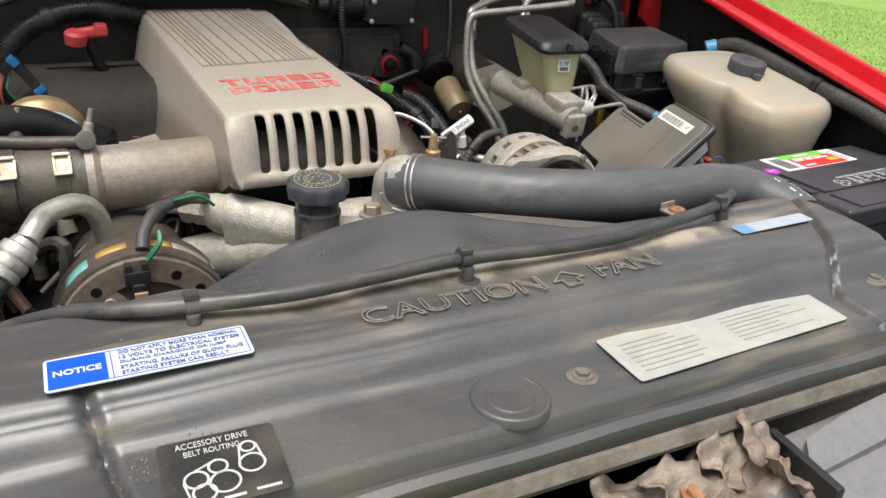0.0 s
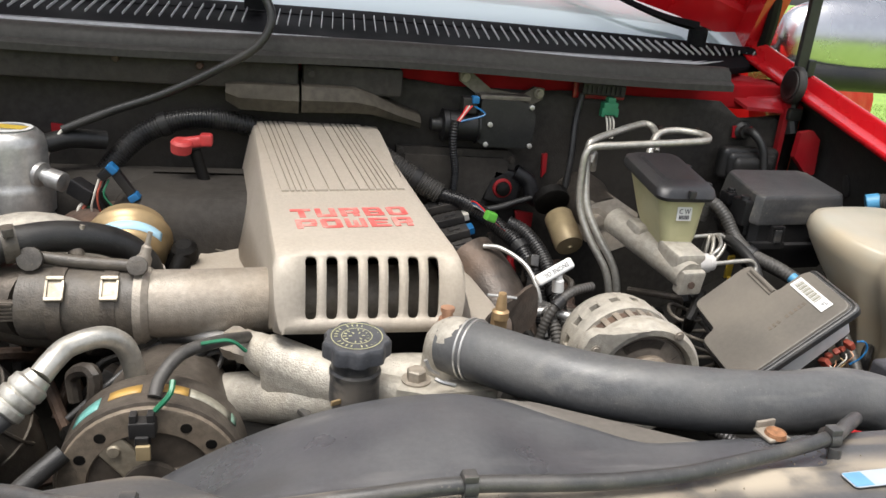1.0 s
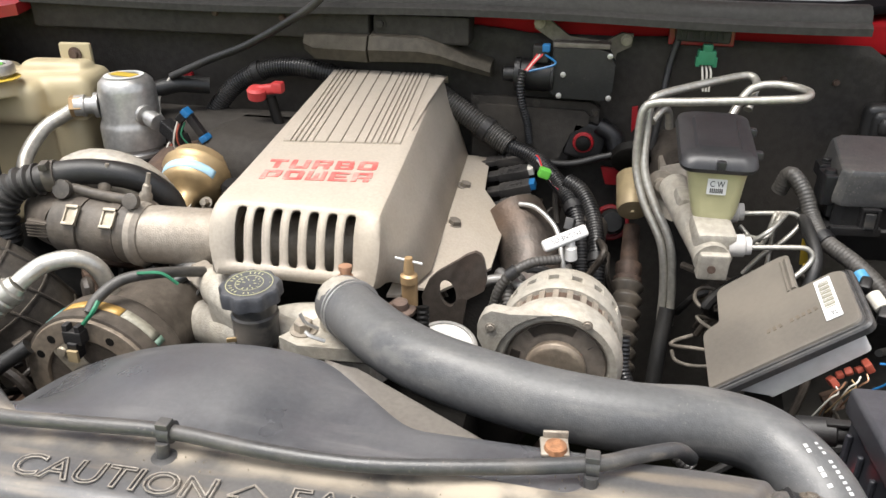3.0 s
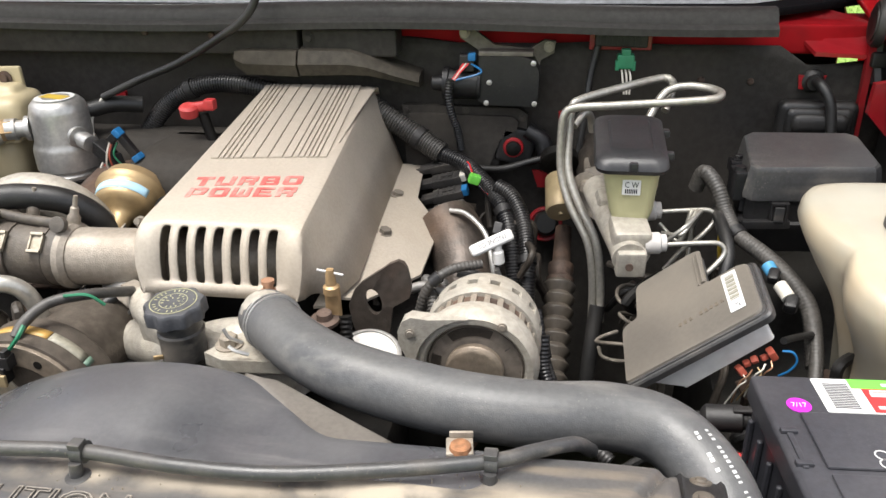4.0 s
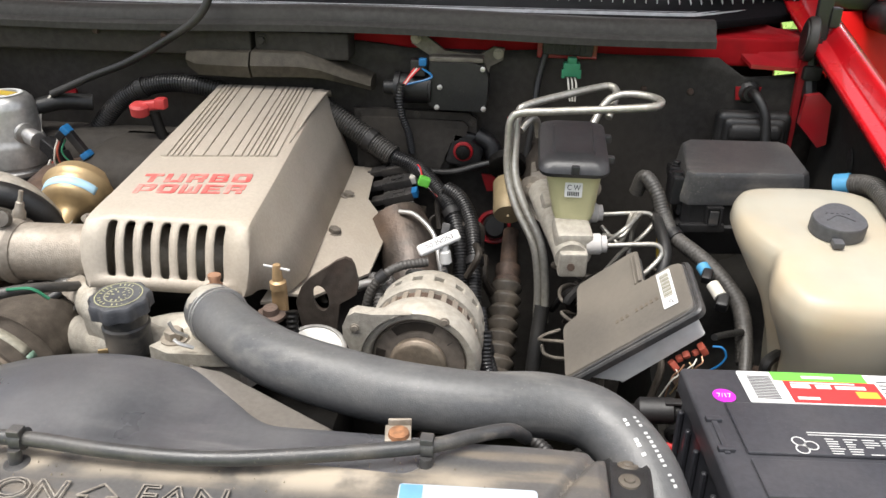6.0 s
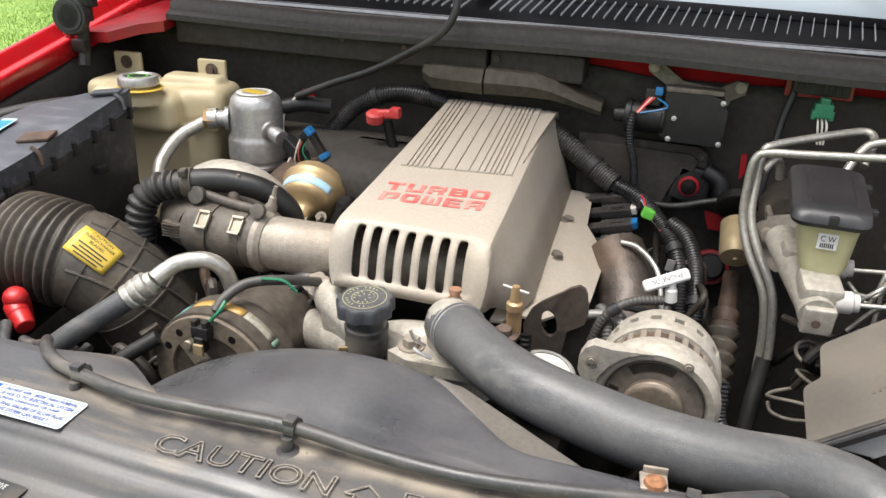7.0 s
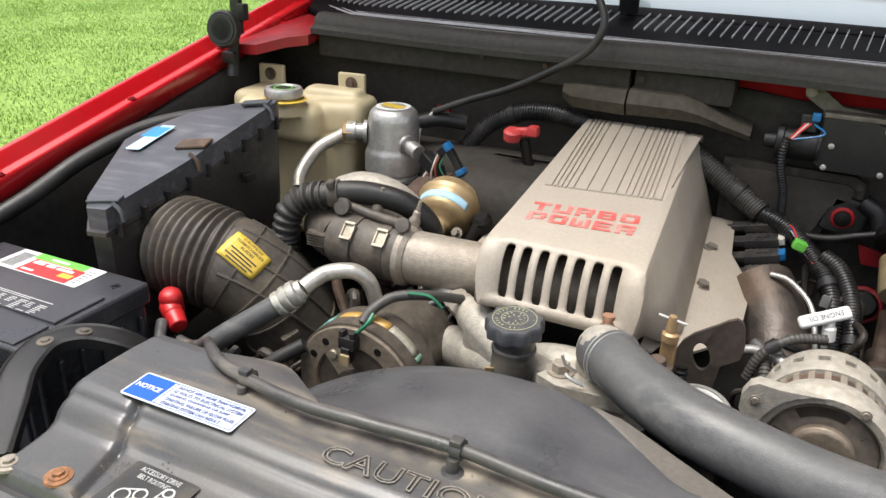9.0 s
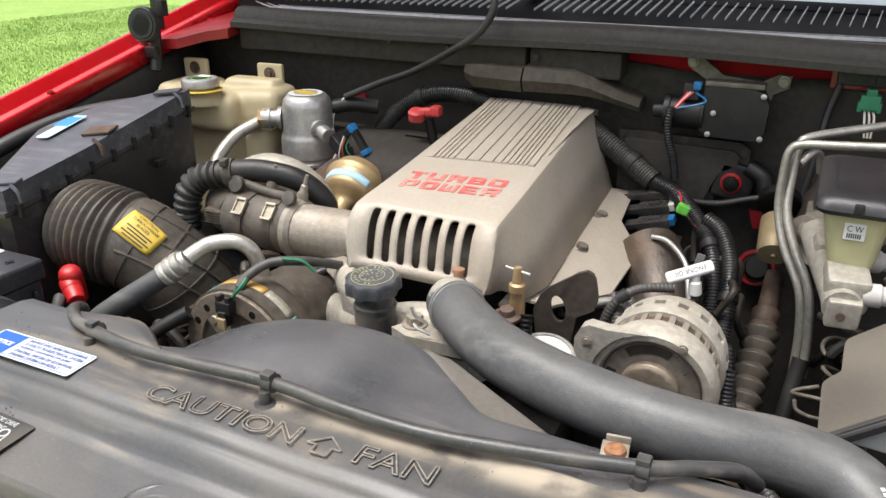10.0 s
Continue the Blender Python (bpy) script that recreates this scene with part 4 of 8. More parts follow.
def crumpled(p, w, d, tilt, seed):
    """A small sheet of thin steel, bent and wrinkled."""
    rnd = random.Random(seed)
    ph = [rnd.uniform(0, 6.28) for k in range(4)]
    m = Matrix.Translation(p) @ turn_of(tilt)
    bm = nb()
    rings = []
    for i in range(15):
        u = i / 14 - 0.5
        ring = []
        for j in range(11):
            v = j / 10 - 0.5
            h = 0.16 * w * (math.sin(9 * u + ph[0] + 3 * v) * 0.5 + math.sin(15 * v + ph[1] - 4 * u) * 0.3 + abs(math.sin(6 * u - 5 * v + ph[2])) * 0.6)
            edge = 1 + 0.10 * math.sin(11 * v + ph[3])
            ring.append(m @ V(u * w * edge, v * d * (1 + 0.10 * math.sin(13 * u + ph[1])), h))
        rings.append(ring)
    loft(bm, rings, cap=False, closed=False)
    ob = part("latch_sheet", bm, rust_sheet, lip, "crumpled rust-stained latch sheet", 50)
    ob.modifiers.new("thickness", "SOLIDIFY").thickness = 0.0016


for p, w, d, tilt, seed in (((0.100, 0.335, 1.030), 0.075, 0.050, (18, 8, 10), 3), ((0.140, 0.348, 1.040), 0.050, 0.040, (34, -14, 24), 8), ((0.160, 0.344, 1.046), 0.034, 0.044, (20, 30, -12), 5), ((0.130, 0.315, 1.022), 0.085, 0.045, (10, -6, 16), 12),
                            ((0.168, 0.322, 1.032), 0.040, 0.050, (8, 34, 10), 15), ((0.060, 0.340, 1.022), 0.080, 0.044, (22, 4, -4), 19)):
    crumpled(V(*p) + V(0.010, 0.012, 0.010), w, d, tilt, seed)
bm = nb()
box(bm, (0.192, 0.330, 1.02), (0.008, 0.07, 0.07), (0, 0, -6), bev=0.002)
part("latch_bracket", bm, "black", lip, "black latch bracket")
bm = nb()
bolt(bm, (0.10, 0.34, 1.042), (0.1, -0.2, 1), 0.007, 0.006)
part("bolt", bm, "orange_rust", lip, "rusty bolt")

# fan shroud: arched over the fan
shroud = thing("fan_shroud", "arched dull black plastic fan shroud", "fan shroud", (0.0, 0.62, 0.9))
CX = 0.022


def dome_z(x, peak):
    """Height of the arch: broad towards the compressor, steeper beneath the hose."""
    d = x - CX
    return peak - d * d / (0.70 if d < 0 else 0.43)


bm = nb()
crest = [(0.538, 1.138), (0.544, 1.138), (0.552, 1.138), (0.562, 1.138), (0.575, 1.138), (0.590, 1.138), (0.607, 1.138), (0.625, 1.138), (0.655, 1.136), (0.676, 1.132), (0.686, 1.124), (0.688, 1.105)]
xs = [-0.270 + 0.010 * k for k in range(65)]


def rear_edge(x):
    """The arch runs back over the fan, then draws in to a narrow shelf beneath the hose."""
    return 0.688 - 0.079 * step((x - 0.075) / 0.115)


def vault(x, y, peak):
    """From a level front edge at the panel into the arch over the fan, and into the shelf beside it."""
    t = step((y - 0.546) / 0.075)
    flat = 1.1268 if y < 0.541 else 1.1325 - 0.004 * step((0.552 - y) / 0.01)
    arch = dome_z(x, peak)
    shelf = 1.1265 - 0.6 * (1.138 - peak) - 0.004 * step((x - 0.33) / 0.02)
    arch += (shelf - arch) * step((x - CX - 0.02) / 0.11)
    return flat * (1 - t) + arch * t - 0.006 * step((x - 0.325) / 0.02)


loft(bm, [[V(x, 0.538 + (y - 0.538) * (rear_edge(x) - 0.538) / 0.150, vault(x, y, z)) for x in xs] for y, z in crest], cap=False, closed=False)
ob = part("arch", bm, "dome", shroud, "", 50)
ob.modifiers.new("thickness", "SOLIDIFY").thickness = 0.003
bm = nb()
rings = []
for k in range(17):
    x = 0.080 + 0.0096 * k
    back = max(rear_edge(x) + 0.001, min(0.693 - 0.15 * max(0.0, x - 0.05), 0.680 - 0.58 * (x - 0.117)))
    rings.append([V(x, rear_edge(x) - 0.014, 1.1195), V(x, rear_edge(x) - 0.002, 1.1195), V(x, back - 0.004, 1.1180), V(x, back, 1.1150), V(x, back + 0.002, 1.085)])
loft(bm, rings, cap=False, closed=False)
ob = part("rim", bm, mat("dusty_tan_rim", (0.125, 0.112, 0.097), 0.5, 0, 0.1, 200, 0.1, (0.08, 0.075, 0.07), 0.35, wear=14), shroud, "dusty tan rim")
ob.modifiers.new("thickness", "SOLIDIFY").thickness = 0.003
# flat dark disc standing in for the shade inside the arch
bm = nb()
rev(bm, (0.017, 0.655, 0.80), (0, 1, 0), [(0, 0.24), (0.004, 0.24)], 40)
part("shade_backing", bm, "dark", shroud)

# cable clipped along the panel
cable = thing("battery_cable", "thick black cable in plastic clips along the panel", "cable", (0.014, 0.538, 1.13))
bm = nb()
cp = [(-0.412, 0.673, 1.053), (-0.385, 0.664, 1.058), (-0.350, 0.648, 1.078), (-0.315, 0.620, 1.105), (-0.27, 0.578, 1.132), (-0.235, 0.553, 1.141), (-0.202, 0.541, 1.144), (-0.13, 0.529, 1.146), (-0.06, 0.532, 1.147), (0.014, 0.537, 1.1475),
      (0.09, 0.533, 1.146), (0.16, 0.536, 1.144), (0.24, 0.550, 1.144), (0.315, 0.570, 1.143), (0.345, 0.588, 1.140), (0.375, 0.61, 1.132), (0.39, 0.63, 1.11)]
tube(bm, cp, 0.0058, 14, 8)
part("sheath", bm, "lid_black", cable)
for x, y, z in ((-0.194, 0.541, 1.144), (0.014, 0.537, 1.1475), (0.315, 0.570, 1.143)):
    bm = nb()
    rev(bm, (x - 0.004, y, z), (1, 0, 0), [(0, 0.0063), (0, 0.0085), (0.009, 0.0085), (0.009, 0.0063)], 16)
    box(bm, (x, y - 0.002, z + 0.008), (0.010, 0.010, 0.005), bev=0.001)
    cyl(bm, (x, y - 0.010, z - 0.017), (x, y - 0.008, z - 0.004), 0.005, seg=12)
    rev(bm, (x, y - 0.010, z - 0.018), (0, 0, 1), [(0, 0.011), (0.003, 0.010), (0.004, 0.006)], 18)
    part("clip", bm, "lid_black", cable, "black plastic cable clip")

# corroded tab
bm = nb()
box(bm, (0.288, 0.600, 1.128), (0.021, 0.020, 0.003), (0, 0, 8), bev=0.001)
box(bm, (0.288, 0.610, 1.131), (0.019, 0.003, 0.008), (0, 0, 8), bev=0.001)
tab = plain("mounting_tab", bm, "pipe_cast", "small steel tab with a rusty bolt on the panel", "bracket")
bm = nb()
rev(bm, (0.289, 0.597, 1.1285), (0, 0, 1), [(0, 0.009), (0.004, 0.008), (0.005, 0.004)], 16)
part("rusty_bolt", bm, "orange_rust", tab, "orange rusted bolt")


# hold-down straps by the batteries
def strap(pts, label):
    """A moulded rubber strut of flat, rounded section with raised edges."""
    way = spline(pts, 8)
    prof = [(-0.017, -0.004), (-0.017, 0.006), (-0.014, 0.008), (-0.011, 0.0055), (0.011, 0.0055), (0.014, 0.008), (0.017, 0.006), (0.017, -0.004), (0.012, -0.007), (-0.012, -0.007)]
    rings = []
    for i, p in enumerate(way):
        d = (way[min(i + 1, len(way) - 1)] - way[max(i - 1, 0)]).normalized()
        x = d.cross(V(0, 0, 1)).normalized()
        u = x.cross(d)
        rings.append([p + x * a + u * c for a, c in prof])
    bm = nb()
    loft(bm, rings)
    ob = thing("hold_down_strap", label, "strap", pts[0])
    part("body", bm, "black", ob, "", 55)
    for i in (len(way) // 3, len(way) // 2):
        d = (way[i + 1] - way[i - 1]).normalized()
        u = d.cross(V(0, 0, 1)).normalized().cross(d)
        bm = nb()
        rev(bm, way[i] + u * 0.005, u, [(0, 0.0085), (0.0015, 0.0080), (0.002, 0.0045), (0.0035, 0.004)], 18)
        part("pad", bm, "duct", ob, "dusty moulded pad")
    return ob


strap([(0.470, 0.622, 1.070), (0.470, 0.610, 1.100), (0.468, 0.588, 1.113), (0.466, 0.56, 1.114), (0.462, 0.52, 1.106), (0.452, 0.45, 1.085)], "dusty black moulded strut from the radiator panel to the nose")
strap([(-0.362, 0.590, 1.085), (-0.385, 0.572, 1.108), (-0.412, 0.548, 1.120), (-0.425, 0.515, 1.122), (-0.412, 0.475, 1.116), (-0.385, 0.440, 1.105), (-0.355, 0.400, 1.092)], "glossy black moulded strut from the radiator panel to the nose")


# ---- engine: cover, pipes and the passenger's side ----
cover = thing("turbo_cover", "beige-painted cast engine cover with slots and red lettering", "engine cover", (-0.02, 1.08, 1.06))
SLOT_X0, PITCH, SLOT_W = -0.0700, 0.0205, 0.0112
# the shell's line from its front foot over the nose to the rear, with the slots' width along it
path = [(0.829, 1.1125, 0), (0.8302, 1.120, 0), (0.8315, 1.1265, 0.45), (0.8320, 1.1285, 0.85), (0.8328, 1.1325, 1), (0.836, 1.150, 1), (0.8415, 1.167, 1), (0.8475, 1.1765, 1), (0.8530, 1.1818, 1), (0.8560, 1.1837, 0.8),
        (0.8580, 1.1848, 0.4), (0.868, 1.187, 0), (0.886, 1.1885, 0), (0.93, 1.1905, 0), (1.0, 1.195, 0), (1.1, 1.2025, 0), (1.2, 1.210, 0), (1.3, 1.2175, 0), (1.335, 1.2200, 0), (1.343, 1.217, 0), (1.347, 1.208, 0)]


def cover_edges(y):
    f = (y - 0.83) / 0.51
    nose = 0.007 * (1 - step((y - 0.828) / 0.010))
    return -0.1045 - 0.028 * f + nose, 0.0865 - 0.035 * f - nose


def cover_row(y, z, wide):
    xl, xr = cover_edges(y)
    foot = 1.1115 - 0.0235 * step((y - 0.845) / 0.05)
    h = max(0.0, z - foot)
    flare_r = (0.002 + 0.040 * step((y - 0.832) / 0.085)) * min(1, h / 0.08)
    flare_l = (0.002 + 0.024 * step((y - 0.96) / 0.10)) * min(1, h / 0.1)
    r = min(0.008, h * 0.5)
    left = [V(xl - flare_l, y, foot), V(xl - flare_l * 0.5, y, foot + h * 0.5), V(xl - 0.001, y, z - r), V(xl + r * 0.3, y, z - r * 0.3), V(xl + r, y, z)]
    right = [V(xr - r, y, z), V(xr - r * 0.3, y, z - r * 0.3), V(xr + 0.001, y, z - r), V(xr + flare_r * 0.5, y, foot + h * 0.5), V(xr + flare_r, y, foot)]
    mid = []
    for k in range(7):
        c, w = SLOT_X0 + PITCH * k, SLOT_W / 2 * (wide if wide else 1.0)
        mid += [V(c - w, y, z), V(c + w, y, z)]
    return left + mid + right


bm = nb()
rows = [[bm.verts.new(p) for p in cover_row(*q)] for q in path]
for i in range(len(rows) - 1):
    for j in range(len(rows[0]) - 1):
        k = j - 5
        if path[i][2] and path[i + 1][2] and 0 <= k < 14 and k % 2 == 0:
            continue
        bm.faces.new((rows[i][j], rows[i][j + 1], rows[i + 1][j + 1], rows[i + 1][j]))
ob = part("shell", bm, "beige", cover, "", 35)
md = ob.modifiers.new("thickness", "SOLIDIFY")
md.thickness, md.offset = 0.0035, -1


# raised bands between the grooves of the rear deck
def deck(x, y, up=0.0):
    return V(x, y, 1.195 + 0.075 * (y - 1.0) + up)


def band(x0, x1):
    """x given at the deck's front; the bands lean as they run back."""
    def drift(x):
        return -0.116 + (x + 0.085) * 1.05
    poly = [deck(x0, 1.042 + 0.11 * (x0 + 0.02)), deck(x1, 1.042 + 0.11 * (x1 + 0.02)), deck(drift(x1), 1.334), deck(drift(x0), 1.334)]
    bm = nb()
    slab(bm, poly, (0, 0, 0.0026))
    part("deck_rib", bm, "beige", cover)


lines = [-0.085 + (v + 0.094) * 1.035 for v in (-0.094, -0.0875, -0.081, -0.0745, -0.066, -0.049, -0.031, -0.013, -0.001, 0.007, 0.0145, 0.0205, 0.0265, 0.0325)]
for a, b in zip(lines, lines[1:]):
    band(a + 0.0011, b - 0.0011)
band(-0.0945, lines[0] - 0.0011)
band(lines[-1] + 0.0011, 0.0560)

# red block letters sunk to a faded, rubbed print: strokes as (x0, y0, x1, y1) of a unit cell
STROKES = {
    "T": ((0, 0.74, 1, 1), (0.36, 0, 0.66, 0.72)),
    "U": ((0, 0, 0.28, 1), (0.72, 0, 1, 1), (0.30, 0, 0.70, 0.26)),
    "R": ((0, 0, 0.28, 1), (0.30, 0.76, 1, 1), (0.72, 0.42, 1, 0.74), (0.30, 0.34, 0.86, 0.54), (0.62, 0, 0.92, 0.32)),
    "B": ((0, 0, 0.28, 1), (0.30, 0.78, 0.92, 1), (0.70, 0.58, 0.96, 0.76), (0.30, 0.40, 0.94, 0.56), (0.72, 0.22, 1, 0.38), (0.30, 0, 0.98, 0.20)),
    "O": ((0, 0.06, 0.28, 0.94), (0.72, 0.06, 1, 0.94), (0.12, 0.76, 0.88, 1), (0.12, 0, 0.88, 0.24)),
    "P": ((0, 0, 0.28, 1), (0.30, 0.76, 1, 1), (0.72, 0.46, 1, 0.74), (0.30, 0.26, 0.94, 0.44)),
    "W": ((0, 0, 0.24, 1), (0.76, 0, 1, 1), (0.39, 0.10, 0.61, 0.78), (0.26, 0, 0.74, 0.22)),
    "E": ((0, 0, 0.28, 1), (0.30, 0.78, 1, 1), (0.30, 0.40, 0.88, 0.59), (0.30, 0, 1, 0.22)),
}


def block_word(text, m, w, h, gap):
    for n, ch in enumerate(text):
        bm = nb()
        for x0, y0, x1, y1 in STROKES[ch]:
            box(bm, (n * (w + gap) + (x0 + x1) / 2 * w, (y0 + y1) / 2 * h, 0.00045), ((x1 - x0) * w, (y1 - y0) * h, 0.0005), m=m)
        part("letter", bm, "letters", cover, "faded red block letter")


block_word("TURBO", frame_of((-0.0845, 0.9530, 1.1919), (1, 0.11, 0.0085), (-0.02, 1, 0.075)), 0.0225, 0.0245, 0.0050)
block_word("POWER", frame_of((-0.0800, 0.9215, 1.1900), (1, 0.10, 0.0078), (-0.02, 1, 0.075)), 0.0225, 0.0245, 0.0044)


def flange(pts, bolts, name="flange"):
    bm = nb()
    slab(bm, pts, (0, 0, -0.0035))
    ob = part(name, bm, "beige", cover)
    for p in bolts:
        bm = nb()
        bolt(bm, p, (0.25, 0, 1), 0.0085, 0.008)
        part("bolt", bm, "grime_pale", ob, "grimy bolt")


flange([(0.086, 0.862, 1.0885), (0.100, 0.866, 1.088), (0.105, 0.890, 1.086), (0.124, 0.895, 1.083), (0.134, 0.888, 1.082), (0.155, 0.93, 1.076), (0.181, 1.018, 1.053), (0.178, 1.195, 1.042), (0.142, 1.215, 1.081), (0.130, 1.345, 1.087), (0.080, 1.345, 1.088)],
       [(0.113, 1.206, 1.086), (0.121, 1.076, 1.083)])
flange([(-0.125, 0.95, 1.089), (-0.130, 1.33, 1.089), (-0.165, 1.28, 1.085), (-0.205, 1.10, 1.078), (-0.205, 1.02, 1.074), (-0.17, 0.98, 1.08)], [(-0.170, 1.15, 1.083)])

# charge pipe and its rubber coupler
charge = thing("charge_air_pipe", "dull cast pipe with clamped black rubber coupler", "air pipe", (-0.25, 0.89, 1.07))
bm = nb()
tube(bm, [(0.072, 0.925, 1.114), (-0.03, 0.918, 1.116), (-0.115, 0.905, 1.118), (-0.18, 0.897, 1.119), (-0.245, 0.892, 1.120)], 0.036, 24)
rev(bm, (-0.246, 0.892, 1.120), (1, -0.02, 0), [(0, 0.036), (0.0, 0.041), (0.008, 0.0415), (0.014, 0.037)], 28)
part("pipe", bm, "pipe_cast", charge)
bm = nb()
tube(bm, [(-0.245, 0.892, 1.120), (-0.30, 0.894, 1.120), (-0.352, 0.902, 1.120)], 0.0385, 24)
part("coupler", bm, "duct", charge, "grimy rubber coupler")
for x in (-0.268, -0.318):
    bm = nb()
    rev(bm, (x - 0.007, 0.894, 1.120), (1, -0.05, 0), [(0, 0.0385), (0, 0.0402), (0.014, 0.0402), (0.014, 0.0385)], 28)
    c = part("clamp", bm, "drum", charge, "grimy steel hose clamp")
    bm = nb()
    q = frame_of((x, 0.894 - 0.0405 * 0.72, 1.120 + 0.0405 * 0.69), (1, 0, 0), (0, 0.69, 0.72))
    box(bm, (0, 0, 0), (0.015, 0.025, 0.003), bev=0.001, m=q)
    for dy in (-0.011, 0.011):
        box(bm, (0, dy, 0.003), (0.017, 0.004, 0.005), bev=0.001, m=q)
    for dx in (-0.0075, 0.0075):
        box(bm, (dx, 0, 0.002), (0.002, 0.024, 0.004), m=q)
    part("buckle", bm, "buckle", c, "dull plated buckle")
bm = nb()
tube(bm, [(-0.350, 0.902, 1.120), (-0.385, 0.92, 1.122), (-0.41, 0.97, 1.118), (-0.40, 1.03, 1.10)], 0.037, 20)
box(bm, (-0.372, 0.872, 1.124), (0.034, 0.010, 0.022), (0, 0, -8), bev=0.003)
for k in range(5):
    box(bm, (-0.372, 0.866, 1.116 + 0.004 * k), (0.028, 0.004, 0.0016))
part("elbow", bm, "drum", charge, "grimy cast elbow")
bm = nb()
tube(bm, [(-0.345, 0.905, 1.168), (-0.30, 0.897, 1.165), (-0.246, 0.888, 1.164)], 0.0065, 10)
rev(bm, (-0.345, 0.897, 1.168), (0, -1, 0.4), [(0, 0.012), (0.008, 0.012), (0.009, 0.006)], 14)
rev(bm, (-0.243, 0.882, 1.166), (0, -1, 0.5), [(0, 0.010), (0.008, 0.010), (0.009, 0.006)], 14)
link = part("link_rod", bm, "duct", charge, "grimy linkage rod")
for x, y in ((-0.312, 0.925), (-0.243, 0.905)):
    bm = nb()
    rev(bm, (x, y, 1.155), (0.25, 0.1, 1), [(0, 0.008), (0.012, 0.008), (0.016, 0.0055), (0.024, 0.005), (0.026, 0.003), (0.04, 0.0025)], 12)
    part("stud", bm, "pipe_cast", link)

settle(charge, (0.004, 0.026, -0.013))

# turbocharger housing glimpsed behind
turbo = thing("turbocharger", "pale cast turbocharger housing behind the charge pipe", "turbocharger", (-0.36, 1.06, 1.0))
bm = nb()
rings = []
for k in range(33):
    a = 2 * math.pi * k / 32
    rr = 0.030 + 0.010 * k / 32
    c = V(-0.37 + 0.066 * math.cos(a), 1.06 - 0.02 * math.sin(a), 1.075 + 0.060 * math.sin(a))
    d = V(math.cos(a), -0.3 * math.sin(a), math.sin(a)).normalized()
    side = V(0.25, 1, 0.2).normalized()
    rings.append([c + (d * math.cos(t) + side * math.sin(t)) * rr for t in [2 * math.pi * j / 16 for j in range(16)]])
loft(bm, rings)
part("volute", bm, "casting", turbo, "pale dusty volute", 60)
bm = nb()
rev(bm, (-0.34, 1.12, 1.06), (0.2, 1, 0), [(-0.08, 0.04), (0, 0.055), (0.06, 0.07), (0.12, 0.06)], 24)
part("core", bm, "rust", turbo)

# wastegate actuator
actuator = thing("wastegate_actuator", "gold-plated actuator can with a blue label", "actuator", (-0.29, 1.12, 1.04))
ax = V(-0.06, 0.90, 0.40).normalized()
ap = V(-0.283, 1.138, 1.099) - ax * 0.033
bm = nb()
rev(bm, ap, ax, [(-0.05, 0.013), (-0.02, 0.016), (-0.012, 0.024), (-0.008, 0.034), (-0.004, 0.042), (0.002, 0.0455), (0.020, 0.0475), (0.024, 0.050), (0.030, 0.053), (0.035, 0.053), (0.038, 0.050), (0.052, 0.046), (0.060, 0.030), (0.062, 0.010)], 36)
part("can", bm, "gold", actuator)
bm = nb()
x, y, d = axes_for(ax)
ring = [[ap + ax * h + (x * math.cos(radians(a)) + y * math.sin(radians(a))) * (0.0462 + 0.1 * (h - 0.003)) for h in (0.004, 0.018)] for a in range(30, 156, 6)]
loft(bm, ring, cap=False, closed=False)
part("blue_label", bm, "pale_blue", actuator, "blue and white label").modifiers.new("thickness", "SOLIDIFY").thickness = 0.0012
bm = nb()
tube(bm, [ap - ax * 0.03, ap + V(0.0, -0.05, -0.055), ap + V(0.01, -0.07, -0.09)], 0.012, 10)
for s in (-1, 1):
    bolt(bm, ap + V(0.032 * s + 0.006, -0.025, -0.006), (0, -0.8, 0.4), 0.006, 0.012)
part("bracket", bm, "pipe_cast", actuator)
bm = nb()
tube(bm, [(-0.215, 1.10, 1.09), (-0.225, 1.085, 1.06), (-0.228, 1.06, 1.01)], 0.011, 10)
rev(bm, (-0.213, 1.108, 1.095), (-0.1, -0.4, 1), [(-0.012, 0.016), (0.006, 0.016), (0.012, 0.010)], 14)
part("oil_line", bm, "dark", actuator)

# small corrugated breather hose and the black hose behind
breather = thing("breather_hose", "black corrugated breather hose with ribbed cuff", "hose", (-0.42, 0.9, 1.0))
bm = nb()
ribbed(bm, [(-0.375, 0.925, 1.165), (-0.403, 0.917, 1.158), (-0.421, 0.908, 1.138), (-0.427, 0.903, 1.105)], 0.0205, 0.0115, 0.22, 18)
part("bellows", bm, "rubber", breather)
bm = nb()
rev(bm, (-0.4275, 0.902, 1.106), (0, -0.05, -1), [(0, 0.021), (0.004, 0.022), (0.006, 0.019), (0.010, 0.022), (0.014, 0.019), (0.018, 0.022), (0.026, 0.020), (0.03, 0.018), (0.10, 0.018)], 18)
part("cuff", bm, "rubber", breather)
bm = nb()
tube(bm, [(-0.378, 0.923, 1.165), (-0.355, 0.935, 1.169), (-0.32, 0.955, 1.168), (-0.275, 0.975, 1.155), (-0.245, 0.99, 1.125), (-0.24, 1.0, 1.08)], 0.0165, 14)
part("rear_hose", bm, "rubber", breather, "smooth black hose")
clamp("clamp", (-0.362, 0.931, 1.168), (1, 0.4, 0.1), 0.018, breather, "duct", 0.014)

# intake duct from the air box
intake = thing("intake_duct", "ribbed dusty rubber intake duct with a yellow warning label", "air duct", (-0.47, 0.8, 0.98))
